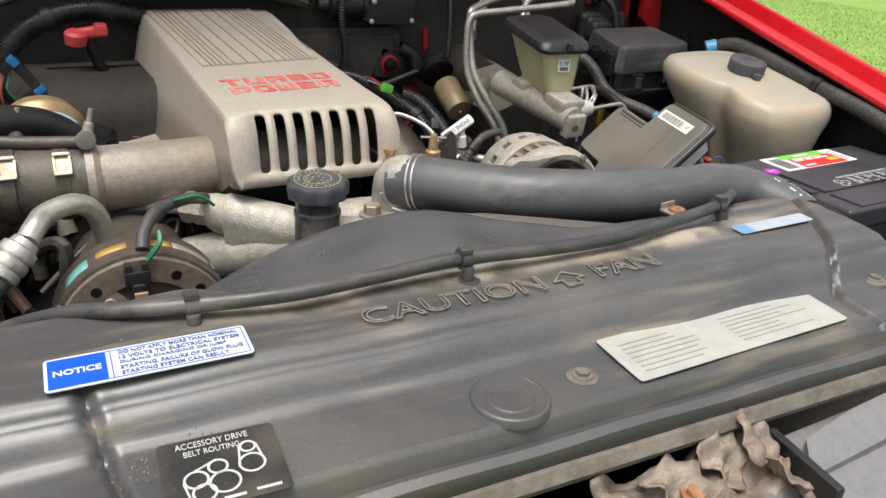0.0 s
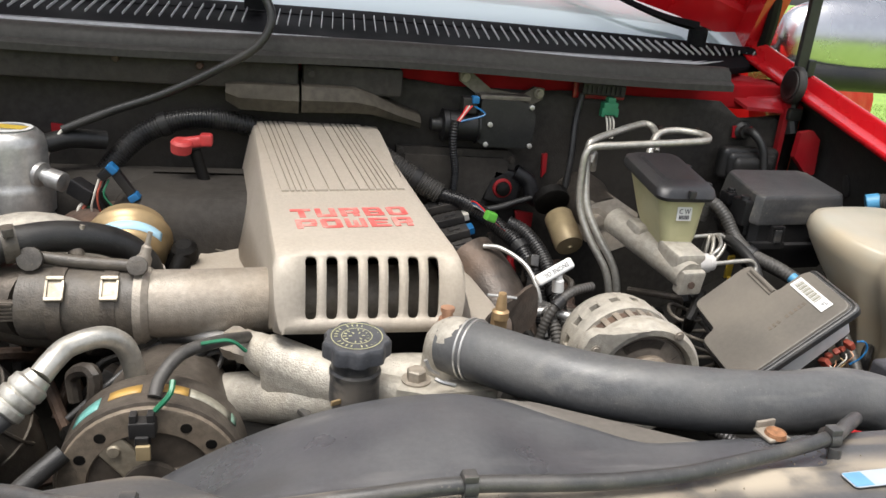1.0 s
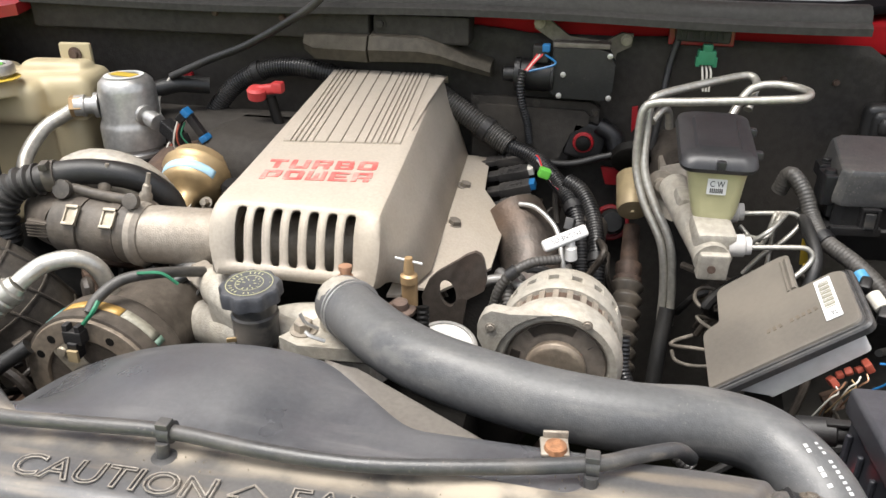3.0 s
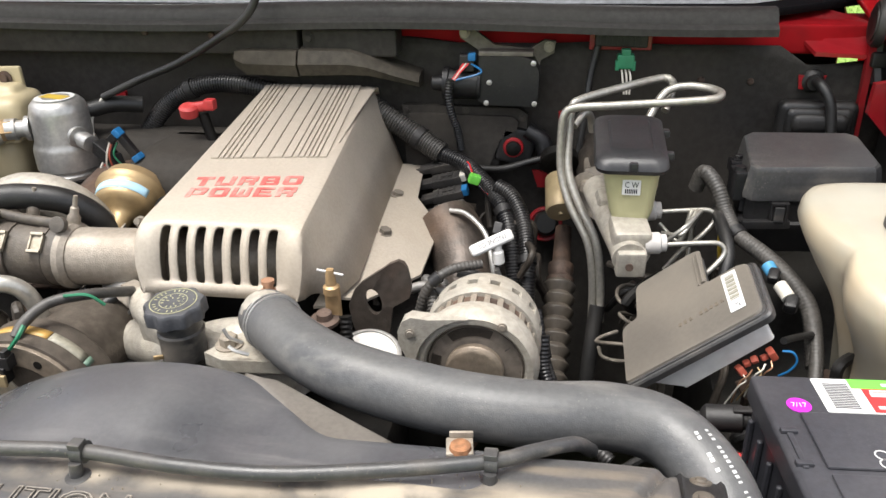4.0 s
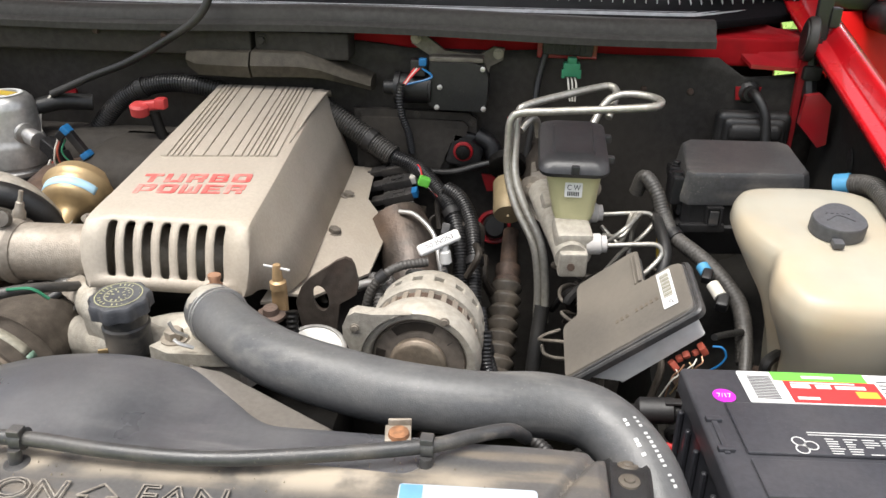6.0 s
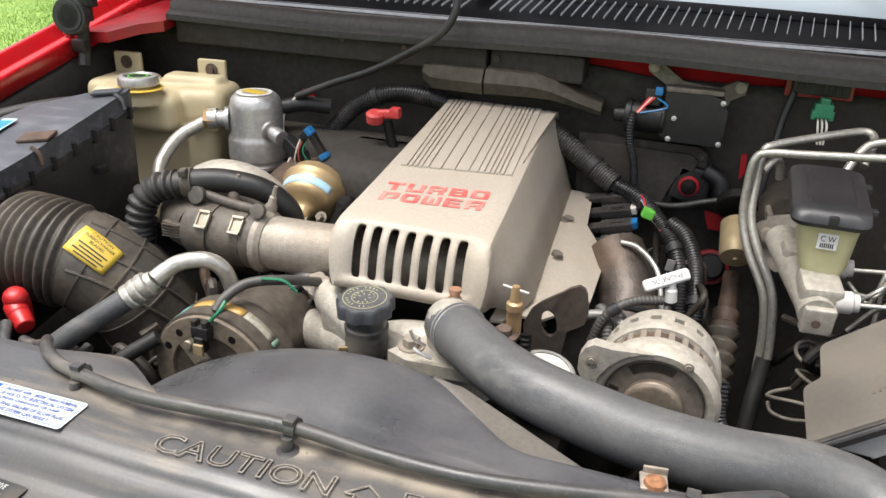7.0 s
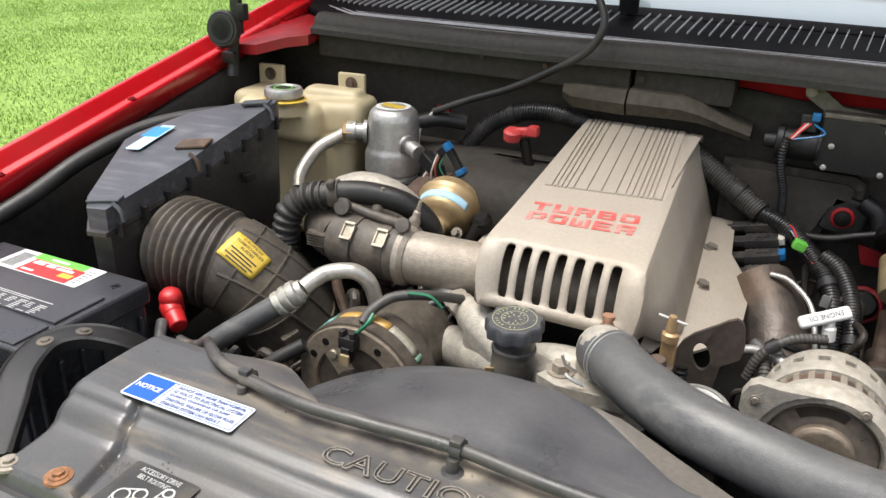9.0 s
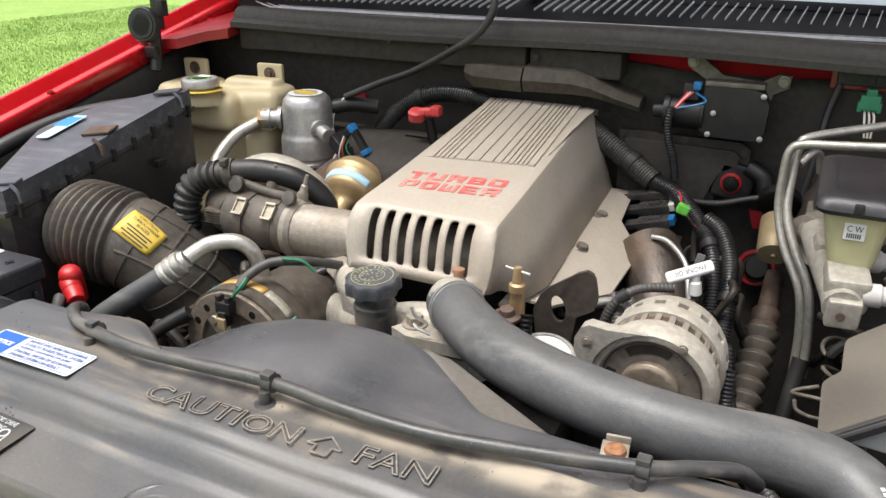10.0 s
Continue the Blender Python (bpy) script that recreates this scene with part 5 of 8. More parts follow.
ipath = spline([(-0.590, 0.838, 1.080), (-0.545, 0.830, 1.084), (-0.505, 0.832, 1.080), (-0.465, 0.8435, 1.0655), (-0.432, 0.862, 1.030), (-0.412, 0.882, 0.98), (-0.405, 0.90, 0.92)], 48)
n_i, DR = len(ipath), 0.067


def duct_r(i, n):
    t = i / n
    if 0.10 < t < 0.43:
        return 1.02 + 0.062 * math.sin((t - 0.10) / 0.33 * 2 * math.pi * 9)
    return 1.0


bm = nb()
sweep(bm, ipath, DR, 36, duct_r)
part("duct", bm, "duct", intake, "", 60)
bm = nb()
d = (ipath[2] - ipath[0]).normalized()
rev(bm, ipath[16] - d * 0.004, d, [(0, DR), (0.001, DR + 0.006), (0.010, DR + 0.006), (0.012, DR)], 36)
part("collar", bm, "duct", intake, "dusty duct collar")


def duct_frame(i):
    d = (ipath[min(i + 1, n_i - 1)] - ipath[i - 1]).normalized()
    s = V(0, 0, 1).cross(d).normalized()
    return d, s, d.cross(s)


for t0 in (0.50, 0.60, 0.72, 0.84):
    i = int(t0 * n_i)
    d, s, u = duct_frame(i)
    bm = nb()
    rev(bm, ipath[i] - d * 0.002, d, [(0, DR - 0.004), (0.001, DR + 0.0022), (0.0035, DR + 0.0022), (0.0045, DR - 0.004)], 36)
    part("rib", bm, "duct", intake)
for a in (-75, -45, -12, 20, 55):
    pts = []
    for i in range(int(0.46 * n_i), int(0.9 * n_i), 10):
        d, s, u = duct_frame(i)
        pts.append(ipath[i] + (u * math.cos(radians(a)) + s * math.sin(radians(a))) * (DR + 0.0004))
    bm = nb()
    tube(bm, pts, 0.0022, 6, 3)
    part("rib", bm, "duct", intake)
ym = frame_of((-0.4475, 0.7805, 1.1205), V(0.048, 0.007, -0.034), V(0.008, 0.037, 0.020))


def hug(ob, lift, way=None, r=None):
    """Bends a flat label round a duct or hose."""
    way, r = way or ipath, r or DR
    for v in ob.data.vertices:
        k = min(range(len(way)), key=lambda j: (way[j] - v.co).length)
        v.co = way[k] + (v.co - way[k]).normalized() * (r + lift)
    ob.data.update()
    return ob


bm = nb()
loft(bm, [[ym @ V(0.064 * a / 8, 0.048 * c / 8, 0) for c in range(9)] for a in range(9)], cap=False, closed=False)
ylab = hug(part("warning_label", bm, "yellow", intake, "yellow warning label", 80), 0.0028)
ylab.modifiers.new("thickness", "SOLIDIFY").thickness = 0.0007
for k, (line, w) in enumerate((("CAUTION", 0.034), ("TURBOCHARGER", 0.048), ("BLADES", 0.022))):
    hug(words(line, w, 0.0046, ym @ Matrix.Translation((0.032 - w / 2, 0.0405 - 0.0068 * k, 0)), "ink", ylab), 0.0031)
rng = random.Random(8)
for k in range(4):
    w = 0.034 + 0.016 * rng.random()
    bm = nb()
    loft(bm, [[ym @ V(0.032 - w / 2 + w * a / 6, 0.0045 + 0.0054 * k + c, 0) for c in (0, 0.0022)] for a in range(7)], cap=False, closed=False)
    hug(part("print", bm, "ink", ylab), 0.0031)

# air cleaner box
airbox = thing("air_cleaner", "dusty black plastic air cleaner box with clipped lid", "air cleaner", (-0.62, 0.9, 0.9))
lid_poly = [(-0.624, 0.745, 1.171), (-0.600, 0.722, 1.167), (-0.566, 0.722, 1.171), (-0.562, 0.86, 1.197), (-0.572, 1.075, 1.238), (-0.577, 1.092, 1.2405), (-0.640, 1.070, 1.231), (-0.700, 1.015, 1.217), (-0.726, 0.930, 1.199), (-0.724, 0.905, 1.195)]
bm = nb()
slab(bm, lid_poly, (0, 0, -0.030))
soft_edges(bm, 0.004)
part("lid", bm, "airbox", airbox, "blue-grey dusty lid")
bm = nb()
cx, cy = -0.625, 0.92
rings = []
for zoff, k in ((-0.030, 1.03), (-0.036, 1.03), (-0.038, 0.985), (-0.16, 0.97), (-0.24, 0.93)):
    rings.append([V(cx + (x - cx) * k, cy + (y - cy) * k, z + zoff) for x, y, z in lid_poly])
loft(bm, rings)
part("body", bm, "airbox_wall", airbox, "dusty black box wall", 30)
each("rim_tooth", [V(-0.557, 0.735, 1.142).lerp(V(-0.570, 1.075, 1.206), k / 8) for k in range(9)], lambda bm, p: box(bm, p, (0.010, 0.006, 0.020), bev=0.001), "black", airbox)
each("lug", ((-0.553, 0.86, 1.12), (-0.56, 0.99, 1.14)), lambda bm, p: box(bm, p, (0.012, 0.02, 0.012), bev=0.002), "black", airbox)
for i, (x, y, z) in enumerate(((-0.588, 0.742, 1.175), (-0.590, 0.885, 1.204), (-0.596, 1.062, 1.239))):
    bm = nb()
    box(bm, (x, y + (0.025 if i == 1 else 0), z + (0.004 if i == 1 else 0)), (0.050, 0.028 if i == 1 else 0.016, 0.005), (10, -8, 12), bev=0.002)
    tube(bm, [(x + 0.02, y - 0.006, z), (x + 0.032, y - 0.006, z - 0.008), (x + 0.036, y - 0.006, z - 0.022)], 0.003, 6)
    part("clip", bm, "rust" if i == 1 else "airbox", airbox, "rusty steel clip" if i == 1 else "dusty lid clip")
lm = frame_of((-0.6616, 0.8732, 1.1965), (-0.0071, 0.0836, 0.0156), (-0.0259, 0.0002, -0.0016))
bm = nb()
card(bm, lm, 0.0853, 0.0260, 0.0008)
slab_l = part("lid_label", bm, "pale_blue", airbox, "narrow pale blue label")
bm = nb()
box(bm, (0.0800 * 0.76, 0.0367 * 0.5, 0.001), (0.0800 * 0.44, 0.0367 * 0.86, 0.0004), m=lm)
part("blue_field", bm, "blue_end", slab_l)

# coolant surge tank
tank = thing("coolant_tank", "yellowed translucent coolant tank with silver cap", "coolant tank", (-0.62, 1.2, 0.95))
bm = nb()
box(bm, (-0.618, 1.256, 1.055), (0.188, 0.120, 0.20), (0, 0, 10), bev=0.024, seg=4)
box(bm, (-0.615, 1.254, 1.152), (0.204, 0.132, 0.007), (0, 0, 10), bev=0.003, seg=2)
box(bm, (-0.573, 1.260, 1.182), (0.130, 0.105, 0.066), (0, -3, 10), bev=0.020, seg=4)
box(bm, (-0.652, 1.226, 1.180), (0.160, 0.140, 0.070), (0, 3, 10), bev=0.022, seg=4)
box(bm, (-0.715, 1.245, 1.192), (0.10, 0.11, 0.055), (0, 0, 6), bev=0.018, seg=4)
box(bm, (-0.585, 1.270, 1.213), (0.115, 0.050, 0.034), (0, 0, 6), bev=0.014, seg=3)
for dx in (-0.02, 0.02):
    box(bm, (-0.580 + dx, 1.208, 1.09), (0.010, 0.016, 0.10), (0, 0, 10), bev=0.004)
rev(bm, (-0.623, 1.168, 1.195), (0, 0, 1), [(0, 0.040), (0.016, 0.036), (0.024, 0.027), (0.034, 0.026)], 24)
tb = part("body", bm, "tank", tank, "", 60)
md = tb.modifiers.new("moulded", "REMESH")
md.mode, md.voxel_size, md.use_smooth_shade = "VOXEL", 0.0032, True
md = tb.modifiers.new("soft", "SMOOTH")
md.factor, md.iterations = 0.6, 5
each("mounting_tab", ((-0.735, 1.282), (-0.562, 1.292)), lambda bm, q: box(bm, (q[0], q[1], 1.228), (0.055, 0.010, 0.052), (0, 0, 6), bev=0.004), "tank", tank)
each("bolt", ((-0.735, 1.276), (-0.560, 1.286)), lambda bm, q: rev(bm, (q[0], q[1], 1.236), (0, -1, 0), [(0, 0.012), (0.002, 0.012), (0.002, 0.007), (0.007, 0.007)], 14), "rust", tank, "grimy bolt")
bm = nb()
rev(bm, (-0.623, 1.168, 1.226), (0, 0, 1), [(0, 0.030), (0.002, 0.0335), (0.012, 0.0335), (0.016, 0.031), (0.017, 0.024), (0.0145, 0.022), (0.0145, 0.004)], 30)
cap = part("cap", bm, "silver", tank, "dull silver pressure cap")
bm = nb()
rev(bm, (-0.623, 1.168, 1.2404), (0, 0, 1), [(0, 0.0215), (0.0006, 0.0215), (0.0008, 0.004)], 28)
part("cap_disc", bm, "black", cap, "black printed disc")
bm = nb()
disc_ring(bm, (-0.623, 1.168, 1.2414), (0, 0, 1), 0.017, 0.003)
part("green_print", bm, "green", cap)
bm = nb()
rev(bm, (-0.617, 1.162, 1.2225), (0, 0, 1), [(0, 0.038), (0.0008, 0.038), (0.0008, 0.033)], 28)
part("ring_label", bm, "yellow", tank)

# air-conditioning accumulator
accu = thing("ac_accumulator", "silver canister with yellow label and hose fittings", "accumulator", (-0.413, 1.19, 1.05))
bm = nb()
A = V(-0.413, 1.192, 0)
rev(bm, A + V(0, 0, 1.085), (0, 0, 1), [(0, 0.044), (0.008, 0.0470), (0.018, 0.0470), (0.021, 0.0440), (0.024, 0.0440), (0.027, 0.0480), (0.056, 0.0480), (0.063, 0.0460), (0.070, 0.0430), (0.112, 0.0425), (0.124, 0.0395), (0.131, 0.033), (0.134, 0.02)], 36)
part("can", bm, "silver", accu)
bm = nb()
rev(bm, A + V(0, 0, 1.00), (0, 0, 1), [(0, 0.0495), (0.096, 0.0495), (0.098, 0.047)], 30)
part("band", bm, "dark", accu, "black foam band")
bm = nb()
rev(bm, A + V(0.0, -0.002, 1.2182), (0, 0, 1), [(0, 0.029), (0.0008, 0.029)], 28)
alab = part("top_label", bm, "white", accu, "white and yellow label")
bm = nb()
box(bm, A + V(0, -0.002, 1.2196), (0.044, 0.019, 0.0006), (0, 0, -14))
part("yellow_field", bm, "yellow", alab)
bm = nb()
rev(bm, A + V(-0.038, -0.020, 1.175), (-1, -0.45, 0), [(0, 0.019), (0.006, 0.019), (0.007, 0.013), (0.020, 0.013), (0.020, 0.0165), (0.034, 0.0165), (0.036, 0.010)], 18)
part("inlet_fitting", bm, "silver", accu)
bm = nb()
rev(bm, A + V(-0.060, -0.030, 1.175), (-1, -0.45, 0), [(0, 0.017), (0.016, 0.017), (0.018, 0.011)], 6)
part("nut", bm, "brass", accu, "brass hose nut")
bm = nb()
tube(bm, [(-0.4680, 1.1720, 1.1810), (-0.4960, 1.1550, 1.1640), (-0.5180, 1.1300, 1.1490), (-0.5220, 1.1000, 1.1320), (-0.5180, 1.0700, 1.1140), (-0.5070, 1.0500, 1.1000)], 0.0105, 14)
part("line", bm, "steel", accu, "aluminium refrigerant line")
bm = nb()
rev(bm, A + V(0.036, -0.022, 1.165), (1, -0.5, -0.2), [(0, 0.016), (0.006, 0.016), (0.007, 0.009), (0.016, 0.009), (0.016, 0.0125), (0.036, 0.0125), (0.037, 0.008)], 16)
part("switch", bm, "silver", accu, "pressure switch")
bm = nb()
box(bm, A + V(0.092, -0.045, 1.150), (0.034, 0.020, 0.022), (0, 25, -25), bev=0.003)
box(bm, A + V(0.115, -0.052, 1.128), (0.016, 0.018, 0.042), (0, -25, -25), bev=0.003)
sw = part("switch_plug", bm, "black", accu, "black switch connector")
bm = nb()
box(bm, A + V(0.125, -0.052, 1.108), (0.020, 0.020, 0.012), (0, -25, -25), bev=0.002)
part("lock", bm, "cyan", sw, "blue locking clip")
for k, mm in enumerate(("wire_white", "orange", "green_plastic", "dark")):
    bm = nb()
    tube(bm, [A + V(0.10 + 0.003 * k, -0.045, 1.145), A + V(0.085 + 0.006 * k, -0.052, 1.125), A + V(0.10 + 0.004 * k, -0.055, 1.095), A + V(0.12, -0.05, 1.06)], 0.0022, 6)
    part("wire", bm, mm, accu)
bm = nb()
tube(bm, [A + V(0.03, 0.03, 1.19), A + V(0.06, 0.05, 1.195), A + V(0.10, 0.07, 1.19)], 0.013, 10)
part("outlet", bm, "rubber", accu)

settle(accu, (-0.028, 0.042, -0.006), 1.045)

# compressor
comp = thing("ac_compressor", "dusty steel compressor with clutch plate, pulley and labels", "compressor", (-0.235, 0.8, 0.95))
C = V(-0.211, 0.745, 1.010)
bm = nb()
rev(bm, C, (0, 1, 0), [(0.0, 0.075), (0.002, 0.082), (0.05, 0.082), (0.056, 0.078), (0.058, 0.066), (0.15, 0.062), (0.155, 0.05)], 44)
part("body", bm, "drum", comp)
bm = nb()
rev(bm, C, (0, -1, 0), [(-0.01, 0.078), (0.0, 0.079), (0.003, 0.078), (0.0035, 0.076), (0.0035, 0.055), (0.001, 0.0535), (-0.006, 0.053), (-0.006, 0.03)], 44)
part("pulley_face", bm, "pulley_tan", comp, "worn tan pulley face")
# thin dark discs on the face stand for the shade in its holes
each("hole_shade", (38, 62, 128, 152), lambda bm, a: rev(bm, C + V(0.065 * math.cos(radians(a)), -0.0036, 0.065 * math.sin(radians(a))), (0, -1, 0), [(0, 0.0050), (0.0004, 0.0046)], 14), "dark", comp)
# dark disc in the recess, painting the hollow's shade
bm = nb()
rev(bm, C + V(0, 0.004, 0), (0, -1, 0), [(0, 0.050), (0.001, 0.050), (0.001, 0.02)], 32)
part("hollow_shade", bm, "dark", comp, "dark disc for the shade in the clutch hollow")
for k in range(3):
    a = radians(90 + 120 * k + 38)
    bm = nb()
    box(bm, C + V(0.034 * math.cos(a), -0.001, 0.034 * math.sin(a)), (0.044, 0.005, 0.026), (0, -math.degrees(a), 0), bev=0.003)
    rev(bm, C + V(0.048 * math.cos(a), -0.003, 0.048 * math.sin(a)), (0, -1, 0), [(0, 0.006), (0.003, 0.005)], 10)
    part("clutch_arm", bm, "buckle" if k == 0 else "drum", comp)
bm = nb()
rev(bm, C + V(0, -0.002, 0), (0, -1, 0), [(0, 0.025), (0.006, 0.025), (0.01, 0.012)], 20)
part("clutch_plate", bm, "grime", comp, "grimy clutch plate")
bm = nb()
rev(bm, C + V(0.012, -0.030, -0.045), (0, -1, 0), [(-0.02, 0.058), (0.0, 0.062), (0.004, 0.058), (0.008, 0.062), (0.012, 0.058), (0.016, 0.062), (0.024, 0.058), (0.024, 0.03)], 36)
part("belt_pulley", bm, "drum", comp, "brown grooved pulley")


def drum_label(a0, a1, h0, h1, m, r=0.0826):
    bm = nb()
    ring = [[C + V(math.cos(radians(a)) * r, h, math.sin(radians(a)) * r) for h in (h0, h1)] for a in range(a0, a1 + 1, 5)]
    loft(bm, ring, cap=False, closed=False)
    part("drum_label", bm, m, comp).modifiers.new("thickness", "SOLIDIFY").thickness = 0.0008


drum_label(96, 120, 0.019, 0.032, "ochre")
drum_label(68, 88, 0.019, 0.032, "ochre")
drum_label(37, 67, 0.019, 0.032, "label_grey")
drum_label(31, 36, 0.019, 0.032, mat("faded_green_label", (0.12, 0.20, 0.15), 0.5, 0, 0.1, 60, 0.02))
drum_label(122, 146, 0.014, 0.032, mat("teal_label", (0.13, 0.33, 0.30), 0.5, 0, 0.1, 60, 0.02))
bm = nb()
box(bm, C + V(-0.004, -0.008, 0.064), (0.022, 0.016, 0.016), bev=0.002)
box(bm, C + V(-0.011, -0.010, 0.074), (0.006, 0.010, 0.010), bev=0.001)
box(bm, C + V(0.003, -0.010, 0.074), (0.006, 0.010, 0.010), bev=0.001)
box(bm, C + V(-0.004, -0.012, 0.050), (0.012, 0.014, 0.020), bev=0.002)
part("clutch_connector", bm, "black", comp, "black clutch connector")
bm = nb()
box(bm, C + V(-0.003, -0.020, 0.046), (0.012, 0.004, 0.014), bev=0.001)
part("connector_tag", bm, "tan", comp, "small tan tag")
bm = nb()
tube(bm, [C + V(0.004, 0.008, 0.083), C + V(0.008, 0.022, 0.094), C + V(0.024, 0.045, 0.105), C + V(0.055, 0.07, 0.104), C + V(0.08, 0.115, 0.085)], 0.0062, 10)
part("harness", bm, "loom_dusty", comp)
bm = nb()
tube(bm, [C + V(0.006, -0.006, 0.078), C + V(0.018, -0.004, 0.092), C + V(0.02, 0.006, 0.10)], 0.0025, 6)
part("green_wire", bm, "green_plastic", comp)
bm = nb()
tube(bm, [C + V(0.04, 0.05, 0.112), C + V(0.065, 0.055, 0.112), C + V(0.08, 0.06, 0.098)], 0.0018, 6)
part("green_wire", bm, "green_plastic", comp)

# compressor hose: rubber, crimp and bent aluminium pipe
ach = thing("ac_hose", "black refrigerant hose with crimped aluminium bend", "hose", (-0.35, 0.8, 1.0))
bm = nb()
tube(bm, [(-0.44, 0.672, 0.985), (-0.395, 0.705, 1.035), (-0.326, 0.752, 1.086)], 0.0138, 16)
part("rubber", bm, "hose", ach)
bm = nb()
d = V(0.043, 0.03, 0.037).normalized()
rev(bm, (-0.327, 0.750, 1.085), d, [(0, 0.014), (0.002, 0.0165), (0.008, 0.0165), (0.010, 0.0148), (0.013, 0.0168), (0.019, 0.0168), (0.021, 0.0148), (0.024, 0.0168), (0.032, 0.0162), (0.034, 0.013), (0.040, 0.0115)], 24)
part("crimp", bm, "steel", ach, "crimped aluminium sleeve")
bm = nb()
tube(bm, [(-0.300, 0.769, 1.108), (-0.292, 0.782, 1.116), (-0.282, 0.798, 1.121), (-0.258, 0.813, 1.122), (-0.242, 0.823, 1.108), (-0.235, 0.829, 1.08), (-0.231, 0.832, 1.04)], 0.0100, 16)
part("bend", bm, "steel", ach, "bent aluminium pipe")

# water crossover, oil filler and thermostat housing
cross = thing("water_crossover", "pale cast coolant crossover with hose fittings", "casting", (-0.08, 0.82, 1.0))
bm = nb()
rings = []
for t, (p, r) in enumerate((((-0.128, 0.866, 1.078), 0.019), ((-0.120, 0.860, 1.076), 0.0225), ((-0.095, 0.846, 1.072), 0.0245), ((-0.06, 0.825, 1.064), 0.026), ((-0.03, 0.808, 1.058), 0.026), ((0.02, 0.79, 1.058), 0.022))):
    p = Vector(p)
    rings.append([p + V(0.35 * math.cos(a), 0.8 * math.cos(a), math.sin(a)) * r for a in [2 * math.pi * j / 20 for j in range(20)]])
loft(bm, rings)
tube(bm, [(-0.158, 0.880, 1.010), (-0.14, 0.872, 1.017), (-0.10, 0.850, 1.030), (-0.06, 0.828, 1.042), (-0.03, 0.812, 1.048)], 0.0285, 20)
rings = []
for top, low, r in (((-0.112, 0.856, 1.075), (-0.106, 0.853, 1.029), 0.0225), ((-0.106, 0.852, 1.0745), (-0.100, 0.850, 1.031), 0.0255), ((-0.06, 0.825, 1.065), (-0.06, 0.828, 1.042), 0.0275), ((-0.03, 0.808, 1.059), (-0.03, 0.812, 1.048), 0.0275)):
    top, low = Vector(top), Vector(low)
    rings.append([(top if math.sin(a) >= 0 else low) + V(0.35 * math.cos(a), 0.8 * math.cos(a), math.sin(a)) * r for a in [2 * math.pi * j / 24 for j in range(24)]])
loft(bm, rings)
part("body", bm, "casting", cross)
bm = nb()
rev(bm, (-0.153, 0.884, 1.080), (1, -0.66, -0.06), [(0, 0.010), (0.003, 0.0165), (0.010, 0.018), (0.018, 0.0165), (0.020, 0.018), (0.034, 0.0175)], 6)
part("fitting", bm, "pipe_cast", cross, "hex hose fitting")
bm = nb()
tube(bm, [(-0.222, 0.950, 1.046), (-0.212, 0.935, 1.060), (-0.185, 0.908, 1.074), (-0.150, 0.882, 1.080)], 0.0088, 14)
part("pipe", bm, "silver", cross)
bm = nb()
rev(bm, (-0.028, 0.798, 1.02), (-0.05, -0.25, 1), [(0, 0.028), (0.02, 0.024), (0.03, 0.022)], 20)
part("lower_boss", bm, "casting", cross)
bm = nb()
tube(bm, [(-0.035, 0.815, 1.052), (0.0, 0.822, 1.060), (0.04, 0.822, 1.062), (0.075, 0.812, 1.062)], 0.027, 18)
part("outlet_arm", bm, "casting", cross)

filler = thing("oil_filler", "black oil filler neck with a scalloped cap", "oil filler", (-0.03, 0.776, 1.05))
bm = nb()
rev(bm, (-0.031, 0.778, 1.035), (0, 0, 1), [(0, 0.020), (0.03, 0.0205), (0.033, 0.0235), (0.036, 0.0240), (0.060, 0.0235), (0.062, 0.0245), (0.066, 0.0245), (0.068, 0.0225), (0.09, 0.0225)], 28)
part("neck", bm, "lid_black", filler, "dusty black neck")
bm = nb()
disc = [(0.0, 0.024), (0.004, 0.0308), (0.016, 0.0308), (0.0195, 0.0285), (0.021, 0.020)]
rev(bm, (-0.031, 0.776, 1.116), (-0.02, -0.06, 1), disc, 64, 9, 0.055)
capo = part("cap", bm, "cap_grey", filler, "dusty black oil cap with embossed print")
cm = V(-0.031, 0.776, 1.116) + V(-0.02, -0.06, 1).normalized() * 0.0208
bm = nb()
disc_ring(bm, cm, (-0.02, -0.06, 1), 0.024, 0.0008)
disc_ring(bm, cm, (-0.02, -0.06, 1), 0.0145, 0.0007)
for r0, n, w in ((0.0193, 26, 0.0032), (0.0112, 14, 0.003), (0.006, 6, 0.003)):
    for k in range(n):
        a = 2 * math.pi * k / n
        if k % 5 == 4:
            continue
        box(bm, cm + V(math.cos(a) * r0, math.sin(a) * r0, -math.sin(a) * r0 * -0.06 + 0.0002), (w, 0.0012, 0.0004), (0, 0, math.degrees(a)))
part("print", bm, mat("cap_print", (0.38, 0.37, 0.21), 0.55, 0, 0.1, 100, 0.0), capo, "greenish-gold print")
bm = nb()
box(bm, (-0.030, 0.7565, 1.066), (0.012, 0.003, 0.014), (0, 25, 0), bev=0.001)
box(bm, (-0.046, 0.760, 1.077), (0.020, 0.003, 0.005), (0, 5, 30), bev=0.001)
part("torn_label", bm, "gold", filler, "torn yellow label")

therm = thing("thermostat_housing", "pale cast thermostat outlet with bolts", "thermostat housing", (0.06, 0.78, 1.06))
bm = nb()
slab(bm, [(0.005, 0.752, 1.092), (0.03, 0.738, 1.094), (0.10, 0.742, 1.094), (0.125, 0.78, 1.092), (0.10, 0.82, 1.09), (0.03, 0.80, 1.09)], (0, 0, -0.014))
